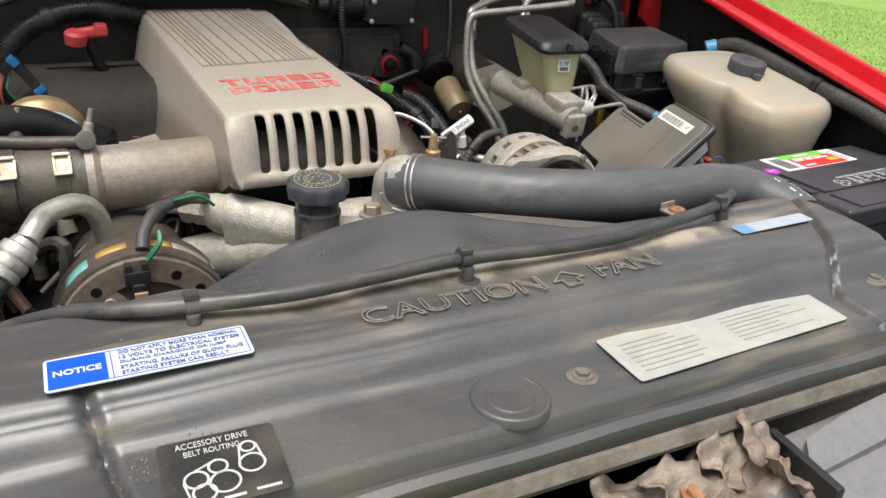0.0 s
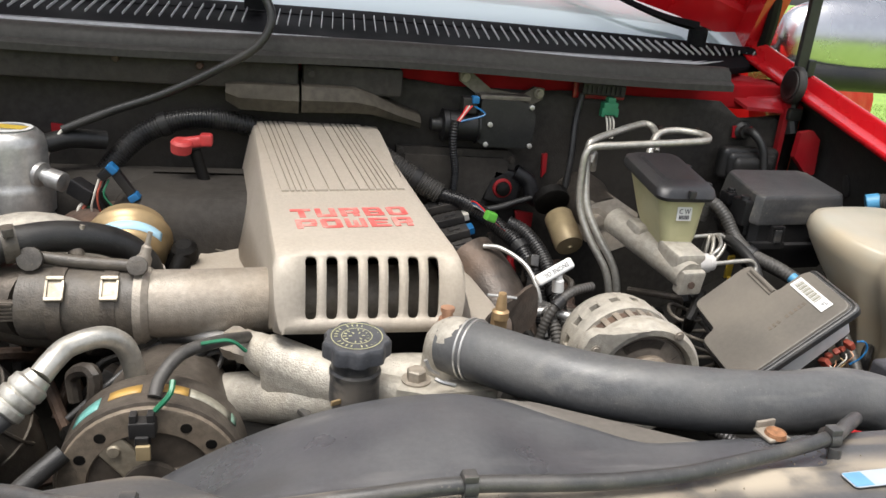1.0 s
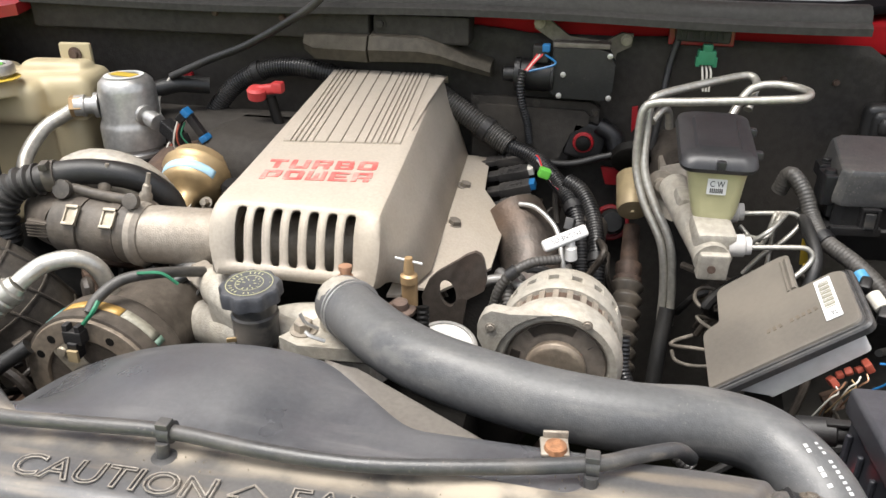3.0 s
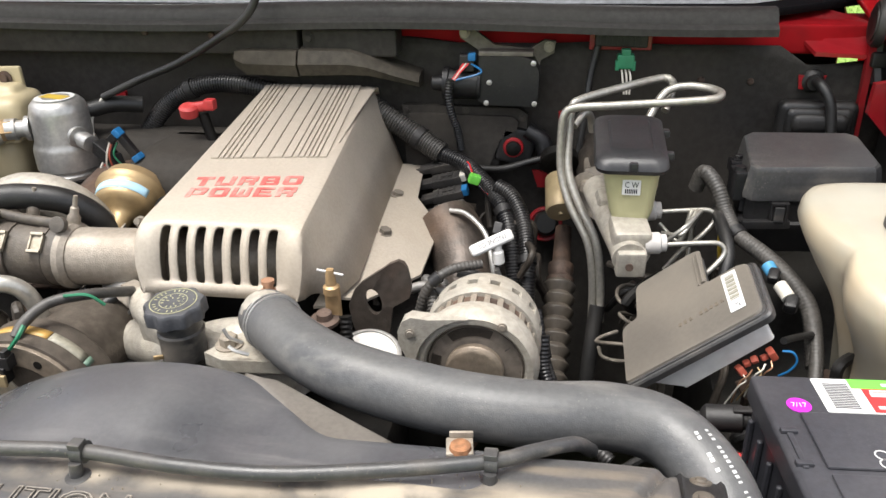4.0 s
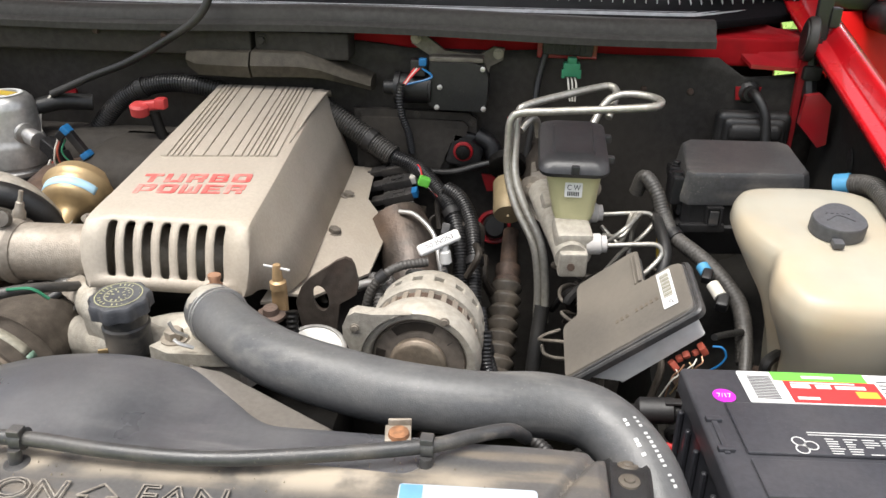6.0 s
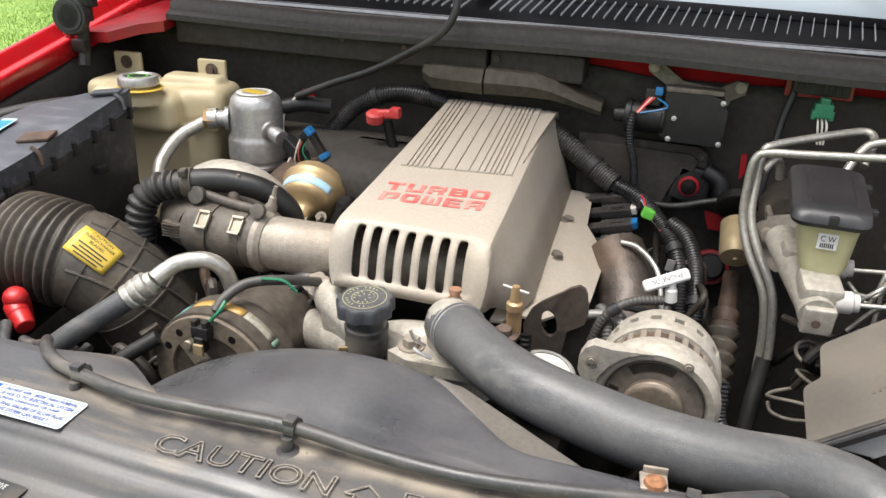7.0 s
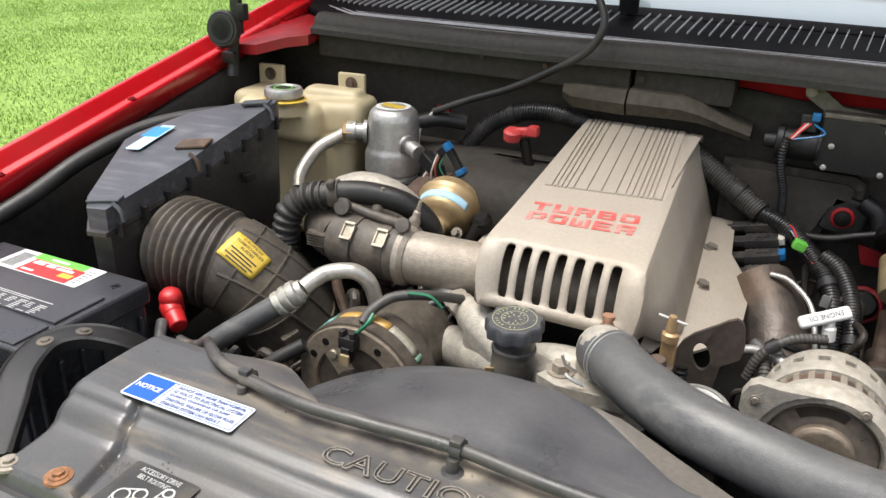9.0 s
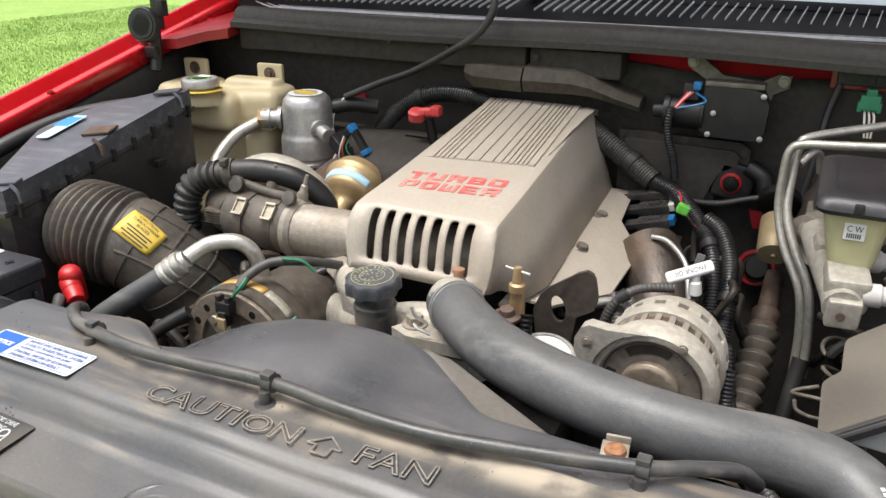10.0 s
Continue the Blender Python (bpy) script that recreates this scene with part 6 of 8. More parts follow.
soft_edges(bm, 0.004)
slab(bm, [(0.01, 0.757, 1.074), (0.035, 0.744, 1.075), (0.10, 0.748, 1.075), (0.12, 0.785, 1.073), (0.03, 0.80, 1.07)], (0, 0, -0.03))
tube(bm, [(0.062, 0.792, 1.075), (0.062, 0.790, 1.105), (0.064, 0.780, 1.124), (0.085, 0.755, 1.126)], 0.026, 18)
part("body", bm, "casting", therm)
bm = nb()
bolt(bm, (0.026, 0.767, 1.0925), (0, 0, 1), 0.0095, 0.012)
part("bolt", bm, "pipe_cast", therm, "large hex bolt")
bm = nb()
rev(bm, (0.0605, 0.803, 1.118), (0, 0.05, 1), [(0, 0.014), (0.012, 0.013), (0.016, 0.009), (0.022, 0.008), (0.022, 0.0055), (0.029, 0.0055), (0.029, 0.007), (0.033, 0.007)], 14)
part("bleed_screw", bm, "copper", therm, "copper bleed screw")

# upper radiator hose
hose = thing("radiator_hose", "thick grey-black upper radiator hose with wire clamp", "radiator hose", (0.27, 0.66, 1.06))
hp = [(0.062, 0.785, 1.120), (0.083, 0.758, 1.1255), (0.128, 0.716, 1.127), (0.18, 0.685, 1.127), (0.265, 0.660, 1.125), (0.345, 0.656, 1.121), (0.405, 0.668, 1.116), (0.452, 0.660, 1.109), (0.484, 0.622, 1.096), (0.499, 0.575, 1.07), (0.503, 0.54, 1.04)]
bm = nb()
tube(bm, hp, 0.0283, 32, 10)
part("hose", bm, "hose", hose, "", 80)
bm = nb()
for k in range(2):
    rev(bm, V(0.078, 0.765, 1.1245) + V(0.7, -0.72, 0.12).normalized() * (0.006 * k - 0.004), (0.7, -0.72, 0.12), [(0, 0.0285), (0, 0.0305), (0.002, 0.0305), (0.002, 0.0285)], 32)
tube(bm, [(0.045, 0.758, 1.103), (0.035, 0.752, 1.112), (0.030, 0.752, 1.122)], 0.002, 6)
tube(bm, [(0.058, 0.742, 1.10), (0.045, 0.740, 1.105), (0.038, 0.742, 1.108)], 0.002, 6)
part("wire_clamp", bm, "silver", hose, "bright wire clamp")
clamp("clamp", (0.499, 0.572, 1.068), (0.1, -0.8, -0.6), 0.0284, hose, "pale", 0.012)
hpath = spline(hp, 10)
hm = frame_of((0.476, 0.640, 1.134), V(0.032, -0.064, -0.036), V(0.9, 0.4, 0.1))
for x, y, w in [(0.0045 * k, 0.0, 0.0023) for k in range(3)] + [(0.017 + 0.0042 * k, 0.0, 0.0023) for k in range(8)] + [(0.054 + 0.0045 * k, 0.0, 0.0023) for k in range(3)] + [(0.0, -0.010, 0.0032), (0.0045, -0.010, 0.0032), (0.020, -0.010, 0.0032), (0.0245, -0.010, 0.0032), (0.033, -0.010, 0.0032)]:
    bm = nb()
    loft(bm, [[hm @ V(x + w * a / 2, y + 0.0030 * c / 3, 0) for c in range(4)] for a in range(3)], cap=False, closed=False)
    hug(part("stencil", bm, "white_ink", hose), 0.0006, hpath, 0.0283)


# ---- engine: driver's side ----
alt = thing("alternator", "pale cast alternator with slotted end frame", "alternator", (0.275, 0.85, 0.98))
AC = V(0.2785, 0.789, 1.070)
ad = V(0.02, 1, -0.02).normalized()
bm = nb()
rings_p = [(0.012, 0.010), (0.012, 0.0500), (0.004, 0.0505), (-0.001, 0.0512), (-0.0035, 0.0535), (-0.004, 0.060), (0.003, 0.0645), (0.016, 0.0655), (0.018, 0.063), (0.030, 0.062)]
rev(bm, AC, ad, rings_p, 48)
front = part("front_frame", bm, "casting", alt)
bm = nb()
ring = [V(AC.x + 0.061 * math.cos(radians(a)), 0.783, AC.z + 0.061 * math.sin(radians(a))) for a in range(96, 191, 12)]
slab(bm, ring + [V(0.208, 0.783, 1.082), V(0.2005, 0.783, 1.098), V(0.2005, 0.783, 1.112), V(0.206, 0.783, 1.124), V(0.214, 0.783, 1.129), V(0.232, 0.783, 1.1275)], (0, 0.015, 0))
soft_edges(bm, 0.002)
part("ear", bm, "casting", front)
each("bolt_boss", ((0.2135, 0.7825, 1.111), (0.306, 0.784, 1.124)), lambda bm, p: rev(bm, p, (0, -1, 0), [(0, 0.0052), (0.0012, 0.0052), (0.0012, 0.0036), (0.0022, 0.0032)], 16), "pipe_cast", front)
bm = nb()
rev(bm, AC, ad, [(0.0035, 0.012), (0.0030, 0.033), (0.0045, 0.036), (0.0045, 0.0465), (0.002, 0.0485), (0.004, 0.0502)], 40)
fan = part("fan", bm, mat("dusty_brown_fan", (0.20, 0.17, 0.14), 0.65, 0.1, 0.2, 120, 0.3, (0.11, 0.09, 0.07), 0.45, wear=30), alt, "dusty brown cooling fan")
# solid dark inlays over the fan, coloured as the shade in its openings
for mid_a, span in ((98, 62), (14, 44), (190, 50), (270, 50)):
    bm = nb()
    ring = [radians(mid_a + span * (j / 10 - 0.5)) for j in range(11)]
    slab(bm, [AC + ad * 0.0038 + V(math.cos(t) * 0.0462, 0, math.sin(t) * 0.0462) for t in ring] + [AC + ad * 0.0038 + V(math.cos(t) * 0.0365, 0, math.sin(t) * 0.0365) for t in ring[::-1]], (0, 0.004, 0))
    part("vent_shade", bm, "grime", fan, "dark inlay for the shade in a cooling opening")
bm = nb()
rev(bm, AC, ad, [(-0.014, 0.012), (-0.015, 0.027), (-0.013, 0.030), (-0.011, 0.027), (-0.009, 0.030), (-0.008, 0.028), (-0.006, 0.030), (0.0, 0.03)], 32)
part("pulley", bm, "pulley_tan", alt, "tan rusty grooved pulley")
bm = nb()
rev(bm, AC, ad, [(0.028, 0.057), (0.055, 0.057)], 40)
part("stator", bm, "rust", alt, "brown laminated stator")
bm = nb()
for k in range(26):
    a = 2 * math.pi * k / 26
    p = AC + ad * 0.041 + V(math.cos(a) * 0.0575, 0, math.sin(a) * 0.0575)
    box(bm, p, (0.004, 0.024, 0.006), (0, -math.degrees(a), 0))
part("stator_winding", bm, "pipe_cast", alt)
bm = nb()
rev(bm, AC, ad, [(0.050, 0.062), (0.056, 0.0645), (0.068, 0.0635)], 40)
rev(bm, AC, ad, [(0.078, 0.0632), (0.092, 0.0620), (0.104, 0.058), (0.112, 0.045)], 40)
for k in range(16):
    a = 2 * math.pi * k / 16
    p = AC + ad * 0.074 + V(math.cos(a) * 0.0605, 0, math.sin(a) * 0.0605)
    box(bm, p, (0.006, 0.020, 0.014), (0, -math.degrees(a), 0), bev=0.001, seg=1)
part("rear_frame", bm, "casting", alt, "slotted rear frame")
bm = nb()
rev(bm, AC, ad, [(0.06, 0.050), (0.105, 0.050)], 24)
part("rotor", bm, "dark", alt)

# vacuum valve and bracket behind the hose
valve = thing("brass_valve", "brass bleed valve with a steel pin", "valve", (0.11, 0.834, 1.08))
bm = nb()
box(bm, (0.112, 0.838, 1.103), (0.016, 0.012, 0.036), bev=0.003)
rev(bm, (0.112, 0.836, 1.118), (0, 0, 1), [(0, 0.009), (0.008, 0.009), (0.010, 0.006), (0.022, 0.005), (0.028, 0.004)], 14)
part("body", bm, "brass", valve)
bm = nb()
cyl(bm, (0.097, 0.839, 1.143), (0.127, 0.834, 1.141), 0.0015, seg=8)
part("pin", bm, "silver", valve)
bm = nb()
rev(bm, (0.105, 0.826, 1.088), (0, -0.1, 1), [(0, 0.016), (0.004, 0.016), (0.005, 0.009), (0.012, 0.008)], 16)
part("nut", bm, "rust", valve)
bm = nb()
ribbed(bm, [(0.130, 0.82, 1.10), (0.133, 0.81, 1.07), (0.138, 0.80, 1.04)], 0.007, 0.005, 0.15, 10)
part("spring", bm, "dark", valve)

settle(valve, (0.010, -0.012, 0.011))

bracket = thing("lifting_bracket", "grimy dark steel bracket with an oval hole", "bracket", (0.18, 0.93, 1.05))
bm = nb()
outer = [V(0.126, 0, 1.045), V(0.121, 0, 1.080), V(0.129, 0, 1.100), V(0.139, 0, 1.111), V(0.158, 0, 1.125), V(0.174, 0, 1.136), V(0.184, 0, 1.136), V(0.189, 0, 1.125), V(0.193, 0, 1.100), V(0.190, 0, 1.085), V(0.172, 0, 1.078), V(0.168, 0, 1.045)]
centre = V(0.151, 0, 1.086)


def to_edge(a):
    """The plate's outline along one bearing from the hole's centre."""
    d = V(math.cos(a), 0, math.sin(a))
    for p, q in zip(outer, outer[1:] + outer[:1]):
        e = q - p
        den = d.x * e.z - d.z * e.x
        if abs(den) > 1e-9:
            w = p - centre
            t, u = (w.x * e.z - w.z * e.x) / den, (w.x * d.z - w.z * d.x) / den
            if t > 0 and -1e-6 <= u <= 1 + 1e-6:
                return centre + d * t
    return centre + d * 0.03


turns = [2 * math.pi * k / 48 for k in range(48)]
rim_out = [to_edge(a) for a in turns]
rim_in = [centre + V(0.0095 * math.cos(a) - 0.002 * math.sin(a), 0, 0.0165 * math.sin(a)) for a in turns]
rings = [[V(p.x, y + 0.55 * max(0.0, p.x - 0.165), p.z) for p in ring] for ring, y in ((rim_in, 0.889), (rim_in, 0.883), (rim_out, 0.883), (rim_out, 0.889), (rim_in, 0.889))]
loft(bm, rings, cap=False)
part("plate", bm, mat("rust_tinged_plate", (0.075, 0.062, 0.052), 0.55, 0.3, 0.2, 90, 0.3, (0.13, 0.08, 0.055), 0.4, wear=22), bracket)
bm = nb()
rev(bm, (0.163, 0.805, 1.060), (0.1, -0.30, 1), [(-0.03, 0.031), (0.004, 0.031), (0.005, 0.0345), (0.008, 0.0350), (0.011, 0.0345), (0.0125, 0.0325), (0.0125, 0.0305), (0.0105, 0.0295), (0.0105, 0.010)], 36)
plain("vacuum_pump", bm, "silver", "round pale metal pump lid beneath the hose", "pump")

# exhaust down-pipe
bm = nb()
tube(bm, [(0.188, 1.20, 1.050), (0.212, 1.16, 1.025), (0.230, 1.11, 0.98), (0.235, 1.07, 0.90)], 0.046, 24)
plain("exhaust_pipe", bm, "exhaust", "rusty brown exhaust down-pipe", "exhaust pipe", angle=70)

# engine oil dipstick
dip = thing("oil_dipstick", "engine oil dipstick with a white plastic handle", "dipstick", (0.275, 1.07, 1.0))
bm = nb()
H0, H1 = V(0.245, 1.043, 1.077), V(0.297, 1.057, 1.100)
hm = frame_of(H0, H1 - H0, (0, 0.55, 0.8))
box(bm, (0.029, 0.0, 0.0), (0.061, 0.0165, 0.010), bev=0.0045, seg=3, m=hm)
rev(bm, H0.lerp(H1, 0.62), (0.1, 0.02, -1), [(0, 0.006), (0.014, 0.006), (0.016, 0.008), (0.032, 0.0085), (0.034, 0.006)], 14)
hd = part("handle", bm, "handle", dip, "white plastic handle")
words("ENGINE OIL", 0.040, 0.0062, hm @ Matrix.Translation((0.050, 0.0035, 0.0049)) @ turn_of((0, 0, 180)), "ink", hd)
bm = nb()
tube(bm, [(0.278, 1.050, 1.05), (0.292, 1.060, 1.0), (0.31, 1.06, 0.93)], 0.004, 8)
part("tube", bm, "silver", dip)

# wiring connectors over the engine
conn = thing("wiring_connectors", "black wiring plugs with blue locks on taped looms", "connectors", (0.19, 1.27, 1.05))
for k in range(4):
    z, x, y = 1.099 - 0.0165 * k, 0.168 + 0.005 * k, 1.310 - 0.022 * k
    bm = nb()
    fm = frame_of((x, y, z), (1, -0.12 + 0.06 * k, 0.28), (0, 1, 0.2))
    box(bm, (0.004, 0, 0), (0.050, 0.023, 0.0145), bev=0.002, m=fm)
    box(bm, (-0.030, 0, 0), (0.022, 0.018, 0.011), bev=0.002, m=fm)
    for j in range(4):
        box(bm, (-0.012 + 0.009 * j, 0, 0.0075), (0.003, 0.020, 0.0015), m=fm)
    box(bm, (0.006, 0, 0.008), (0.02, 0.008, 0.004), bev=0.001, m=fm)
    tube(bm, [fm @ V(-0.025, 0, 0), fm @ V(-0.05, 0.004, -0.004), fm @ V(-0.075, 0.02, -0.012)], 0.005, 8)
    pl = part("plug", bm, "airbox_wall", conn, "black wiring plug")
    if k < 3:
        bm = nb()
        box(bm, (0.031, 0, 0.001), (0.012, 0.018, 0.012), bev=0.0015, m=fm)
        part("lock", bm, "cyan" if k != 1 else "wire_white", pl, "blue locking clip" if k != 1 else "cream locking clip")
bm = nb()
box(bm, (0.228, 1.228, 1.109), (0.018, 0.015, 0.015), (0, 20, 10), bev=0.003)
part("green_tape", bm, "green", conn, "bright green tape")
for k, (mm, dz) in enumerate((("label_red", 0.006), ("wire_white", 0.0), ("cyan", 0.003), ("dark", -0.004))):
    bm = nb()
    tube(bm, [(0.203, 1.30, 1.106 + dz), (0.215, 1.27, 1.112 + dz), (0.228, 1.232, 1.108), (0.250, 1.215, 1.09)], 0.0013, 6)
    part("wire", bm, mm, conn)

# looms
loom_specs = [
    ([(-0.385, 1.29, 1.06), (-0.362, 1.305, 1.105), (-0.340, 1.315, 1.142), (-0.302, 1.325, 1.186), (-0.258, 1.33, 1.212), (-0.212, 1.332, 1.222), (-0.165, 1.333, 1.220), (-0.10, 1.34, 1.205)], 0.0155, "thick ribbed black loom tube across the bulkhead"),
    ([(0.040, 1.345, 1.190), (0.085, 1.338, 1.163), (0.125, 1.33, 1.139), (0.165, 1.315, 1.118)], 0.0185, "ribbed black loom tube behind the engine cover"),
    ([(0.165, 1.315, 1.118), (0.21, 1.29, 1.108), (0.25, 1.25, 1.085), (0.275, 1.21, 1.065), (0.29, 1.17, 1.03), (0.30, 1.13, 0.96), (0.305, 1.10, 0.88)], 0.013, "taped black wiring loom beside the exhaust"),
    ([(0.262, 1.24, 1.095), (0.285, 1.225, 1.085), (0.305, 1.19, 1.06), (0.315, 1.14, 1.02), (0.318, 1.10, 0.97), (0.32, 1.06, 0.90)], 0.012, "ribbed black wiring loom beside the exhaust"),
    ([(0.538, 1.150, 1.138), (0.545, 1.140, 1.164), (0.560, 1.120, 1.150), (0.571, 1.100, 1.123), (0.581, 1.070, 1.108), (0.611, 1.030, 1.096), (0.640, 0.990, 1.076), (0.651, 0.960, 1.057), (0.649, 0.910, 1.019)], 0.0105, "dusty taped loom beside the fuse box"),
    ([(0.590, 1.085, 1.095), (0.618, 1.055, 1.088), (0.642, 1.010, 1.075), (0.652, 0.97, 1.057), (0.650, 0.92, 1.035), (0.640, 0.87, 1.00)], 0.0078, "dusty grey-black hose beside the washer bottle"),
    ([(0.788, 1.085, 1.187), (0.803, 1.055, 1.196), (0.807, 1.02, 1.194), (0.806, 0.96, 1.184), (0.804, 0.87, 1.166), (0.802, 0.78, 1.150), (0.80, 0.70, 1.132), (0.80, 0.60, 1.105)], 0.0125, "ribbed grey loom tube along the inner wing"),
    ([(0.200, 0.900, 1.065), (0.207, 0.902, 1.090), (0.220, 0.905, 1.108), (0.24, 0.915, 1.118), (0.27, 0.93, 1.118)], 0.0058, "ribbed loom round the alternator"),
    ([(0.345, 0.86, 1.07), (0.35, 0.84, 1.03), (0.38, 0.80, 1.0), (0.42, 0.77, 0.98)], 0.008, "black cable beside the alternator"),
    ([(0.335, 0.93, 1.06), (0.345, 0.90, 1.02), (0.365, 0.85, 0.99)], 0.008, "black cable beside the alternator"),
]
for pts, r, lab in loom_specs:
    bm = nb()
    ribbed(bm, pts, r, 0.0045, 0.05 if "beside the fuse" in lab or "washer" in lab else 0.10, 12)
    ob = plain("wiring_loom", bm, "loom_dusty" if ("inner wing" in lab or "beside the fuse" in lab or "washer" in lab or "behind the engine" in lab or "round the alternator" in lab) else "loom", lab, "wiring loom")
    p = Vector(pts[len(pts) // 2])
    d = Vector(pts[len(pts) // 2 + 1]) - Vector(pts[len(pts) // 2 - 1])
    bm = nb()
    rev(bm, p - d.normalized() * 0.006, d, [(0, r), (0, r + 0.002), (0.012, r + 0.002), (0.012, r)], 14)
    part("tie", bm, "black", ob, "black tie")
bm = nb()
rev(bm, (0.776, 1.092, 1.182), (0.8, -0.5, 0.3), [(0, 0.013), (0.001, 0.014), (0.018, 0.014), (0.019, 0.013)], 18)
plain("blue_tape", bm, "tape_blue", "band of blue tape on the loom", "tape")
# cables with a smooth skin
for pts, r, lab in [
    ([(-0.16, 1.32, 1.46), (-0.118, 1.30, 1.41), (-0.105, 1.285, 1.375), (-0.125, 1.278, 1.338), (-0.175, 1.282, 1.305), (-0.25, 1.285, 1.265), (-0.32, 1.283, 1.238), (-0.385, 1.275, 1.210)], 0.0062, "black washer hose drooping over the cowl"),
    ([(0.205, 1.345, 1.085), (0.26, 1.33, 1.09), (0.31, 1.33, 1.105), (0.36, 1.335, 1.118)], 0.0055, "thin black cable on the bulkhead"),
    ([(0.405, 1.355, 1.29), (0.395, 1.345, 1.24), (0.39, 1.33, 1.18), (0.38, 1.32, 1.10)], 0.0055, "thin black cable on the bulkhead"),
    ([(0.728, 1.36, 1.235), (0.730, 1.335, 1.236), (0.742, 1.318, 1.215), (0.748, 1.31, 1.18), (0.748, 1.30, 1.14)], 0.0075, "black cable through a bulkhead grommet"),
    ([(-0.80, 0.60, 1.085), (-0.775, 0.75, 1.130), (-0.765, 0.86, 1.170), (-0.748, 0.97, 1.195), (-0.70, 1.06, 1.205), (-0.66, 1.12, 1.20)], 0.013, "black hose along the inner wing"),
    ([(-0.345, 0.70, 1.00), (-0.31, 0.72, 1.03), (-0.28, 0.74, 1.05)], 0.009, "black cable beside the compressor"),
    ([(0.175, 0.93, 1.075), (0.205, 0.925, 1.088), (0.235, 0.905, 1.09), (0.255, 0.90, 1.07)], 0.006, "pale pipe behind the bracket"),
    ([(0.20, 1.16, 1.085), (0.225, 1.15, 1.085), (0.255, 1.12, 1.07), (0.268, 1.09, 1.04), (0.28, 1.07, 0.98)], 0.0036, "bent silver vacuum pipe over the exhaust"),
    ([(0.645, 0.93, 1.05), (0.62, 0.905, 1.06), (0.60, 0.88, 1.07)], 0.004, "thin black cable beside the module"),
    ([(0.555, 1.0, 1.06), (0.565, 1.03, 1.10), (0.562, 1.10, 1.12), (0.575, 1.17, 1.10)], 0.008, "black cable behind the module"),
    ([(-0.24, 0.86, 1.03), (-0.19, 0.88, 1.06), (-0.15, 0.92, 1.075), (-0.10, 0.97, 1.07)], 0.007, "black hose under the charge pipe"),
    ([(-0.30, 0.84, 1.02), (-0.26, 0.86, 1.05), (-0.22, 0.90, 1.07)], 0.004, "thin dark pipe under the charge pipe"),
]:
    bm = nb()
    tube(bm, pts, r, 10)
    plain("cable", bm, "silver" if ("silver" in lab or "pale" in lab) else "rubber", lab, "cable")
bm = nb()
tube(bm, [(-0.385, 1.275, 1.210), (-0.400, 1.265, 1.19), (-0.403, 1.255, 1.165), (-0.392, 1.24, 1.145)], 0.0022, 6)
plain("cable", bm, "wire_white", "thin cream wire at the hose's end", "cable")

# transmission dipstick with red pull
tdip = thing("transmission_dipstick", "transmission dipstick with a faded red pull handle", "dipstick", (-0.21, 1.26, 1.1))
bm = nb()
tube(bm, [(-0.21, 1.262, 1.19), (-0.198, 1.258, 1.15), (-0.175, 1.25, 1.10), (-0.16, 1.24, 1.04)], 0.0085, 10)
part("tube", bm, "dark", tdip)
bm = nb()
box(bm, (-0.212, 1.258, 1.203), (0.054, 0.014, 0.016), (0, -8, 6), bev=0.005, seg=3)
rev(bm, (-0.228, 1.252, 1.190), (0.1, -0.2, 1), [(0, 0.014), (0.014, 0.015), (0.018, 0.011)], 16)
box(bm, (-0.194, 1.258, 1.207), (0.018, 0.018, 0.018), bev=0.004)
part("pull", bm, "red_plastic", tdip, "red plastic pull")

# brake master cylinder
mc = thing("brake_master_cylinder", "aluminium master cylinder with amber fluid reservoir", "master cylinder", (0.44, 1.08, 1.06))
bm = nb()


def quad_ring(z, x0, x1, y0, y1, r=0.012, dy=0.0):
    ring = []
    for cx, cy, a0 in ((x1 - r, y0 + r, -90), (x1 - r, y1 - r, 0), (x0 + r, y1 - r, 90), (x0 + r, y0 + r, 180)):
        for k in range(5):
            a = radians(a0 + 22.5 * k)
            px, py = cx + r * math.cos(a), cy + r * math.sin(a)
            ring.append(V(px, py + dy, z + (py - 1.1) * 0.17))
    return ring


loft(bm, [quad_ring(1.132, 0.430, 0.472, 1.045, 1.125, 0.010), quad_ring(1.150, 0.424, 0.478, 1.042, 1.135, 0.012), quad_ring(1.190, 0.415, 0.482, 1.041, 1.150, 0.014), quad_ring(1.207, 0.410, 0.484, 1.04, 1.155, 0.014)])
res = part("reservoir", bm, "fluid", mc, "amber translucent reservoir", 50)
bm = nb()
loft(bm, [quad_ring(1.2055, 0.404, 0.490, 1.032, 1.162, 0.016), quad_ring(1.211, 0.402, 0.492, 1.030, 1.164, 0.016), quad_ring(1.219, 0.404, 0.490, 1.033, 1.162, 0.016), quad_ring(1.224, 0.411, 0.483, 1.042, 1.154, 0.016), quad_ring(1.2235, 0.420, 0.474, 1.052, 1.145, 0.012), quad_ring(1.227, 0.423, 0.471, 1.056, 1.141, 0.01)])
box(bm, (0.448, 1.029, 1.205), (0.010, 0.008, 0.012), bev=0.002)
box(bm, (0.494, 1.07, 1.207), (0.010, 0.012, 0.010), bev=0.002)
box(bm, (0.494, 1.13, 1.217), (0.010, 0.012, 0.010), bev=0.002)
part("lid", bm, "lid_reservoir", mc, "dusty black rubber-edged lid")
lm = frame_of((0.4375, 1.0396, 1.1655), (1, 0, 0), (0, 0.08, 1))
bm = nb()
card(bm, lm, 0.022, 0.019, 0.0008, 0.001)
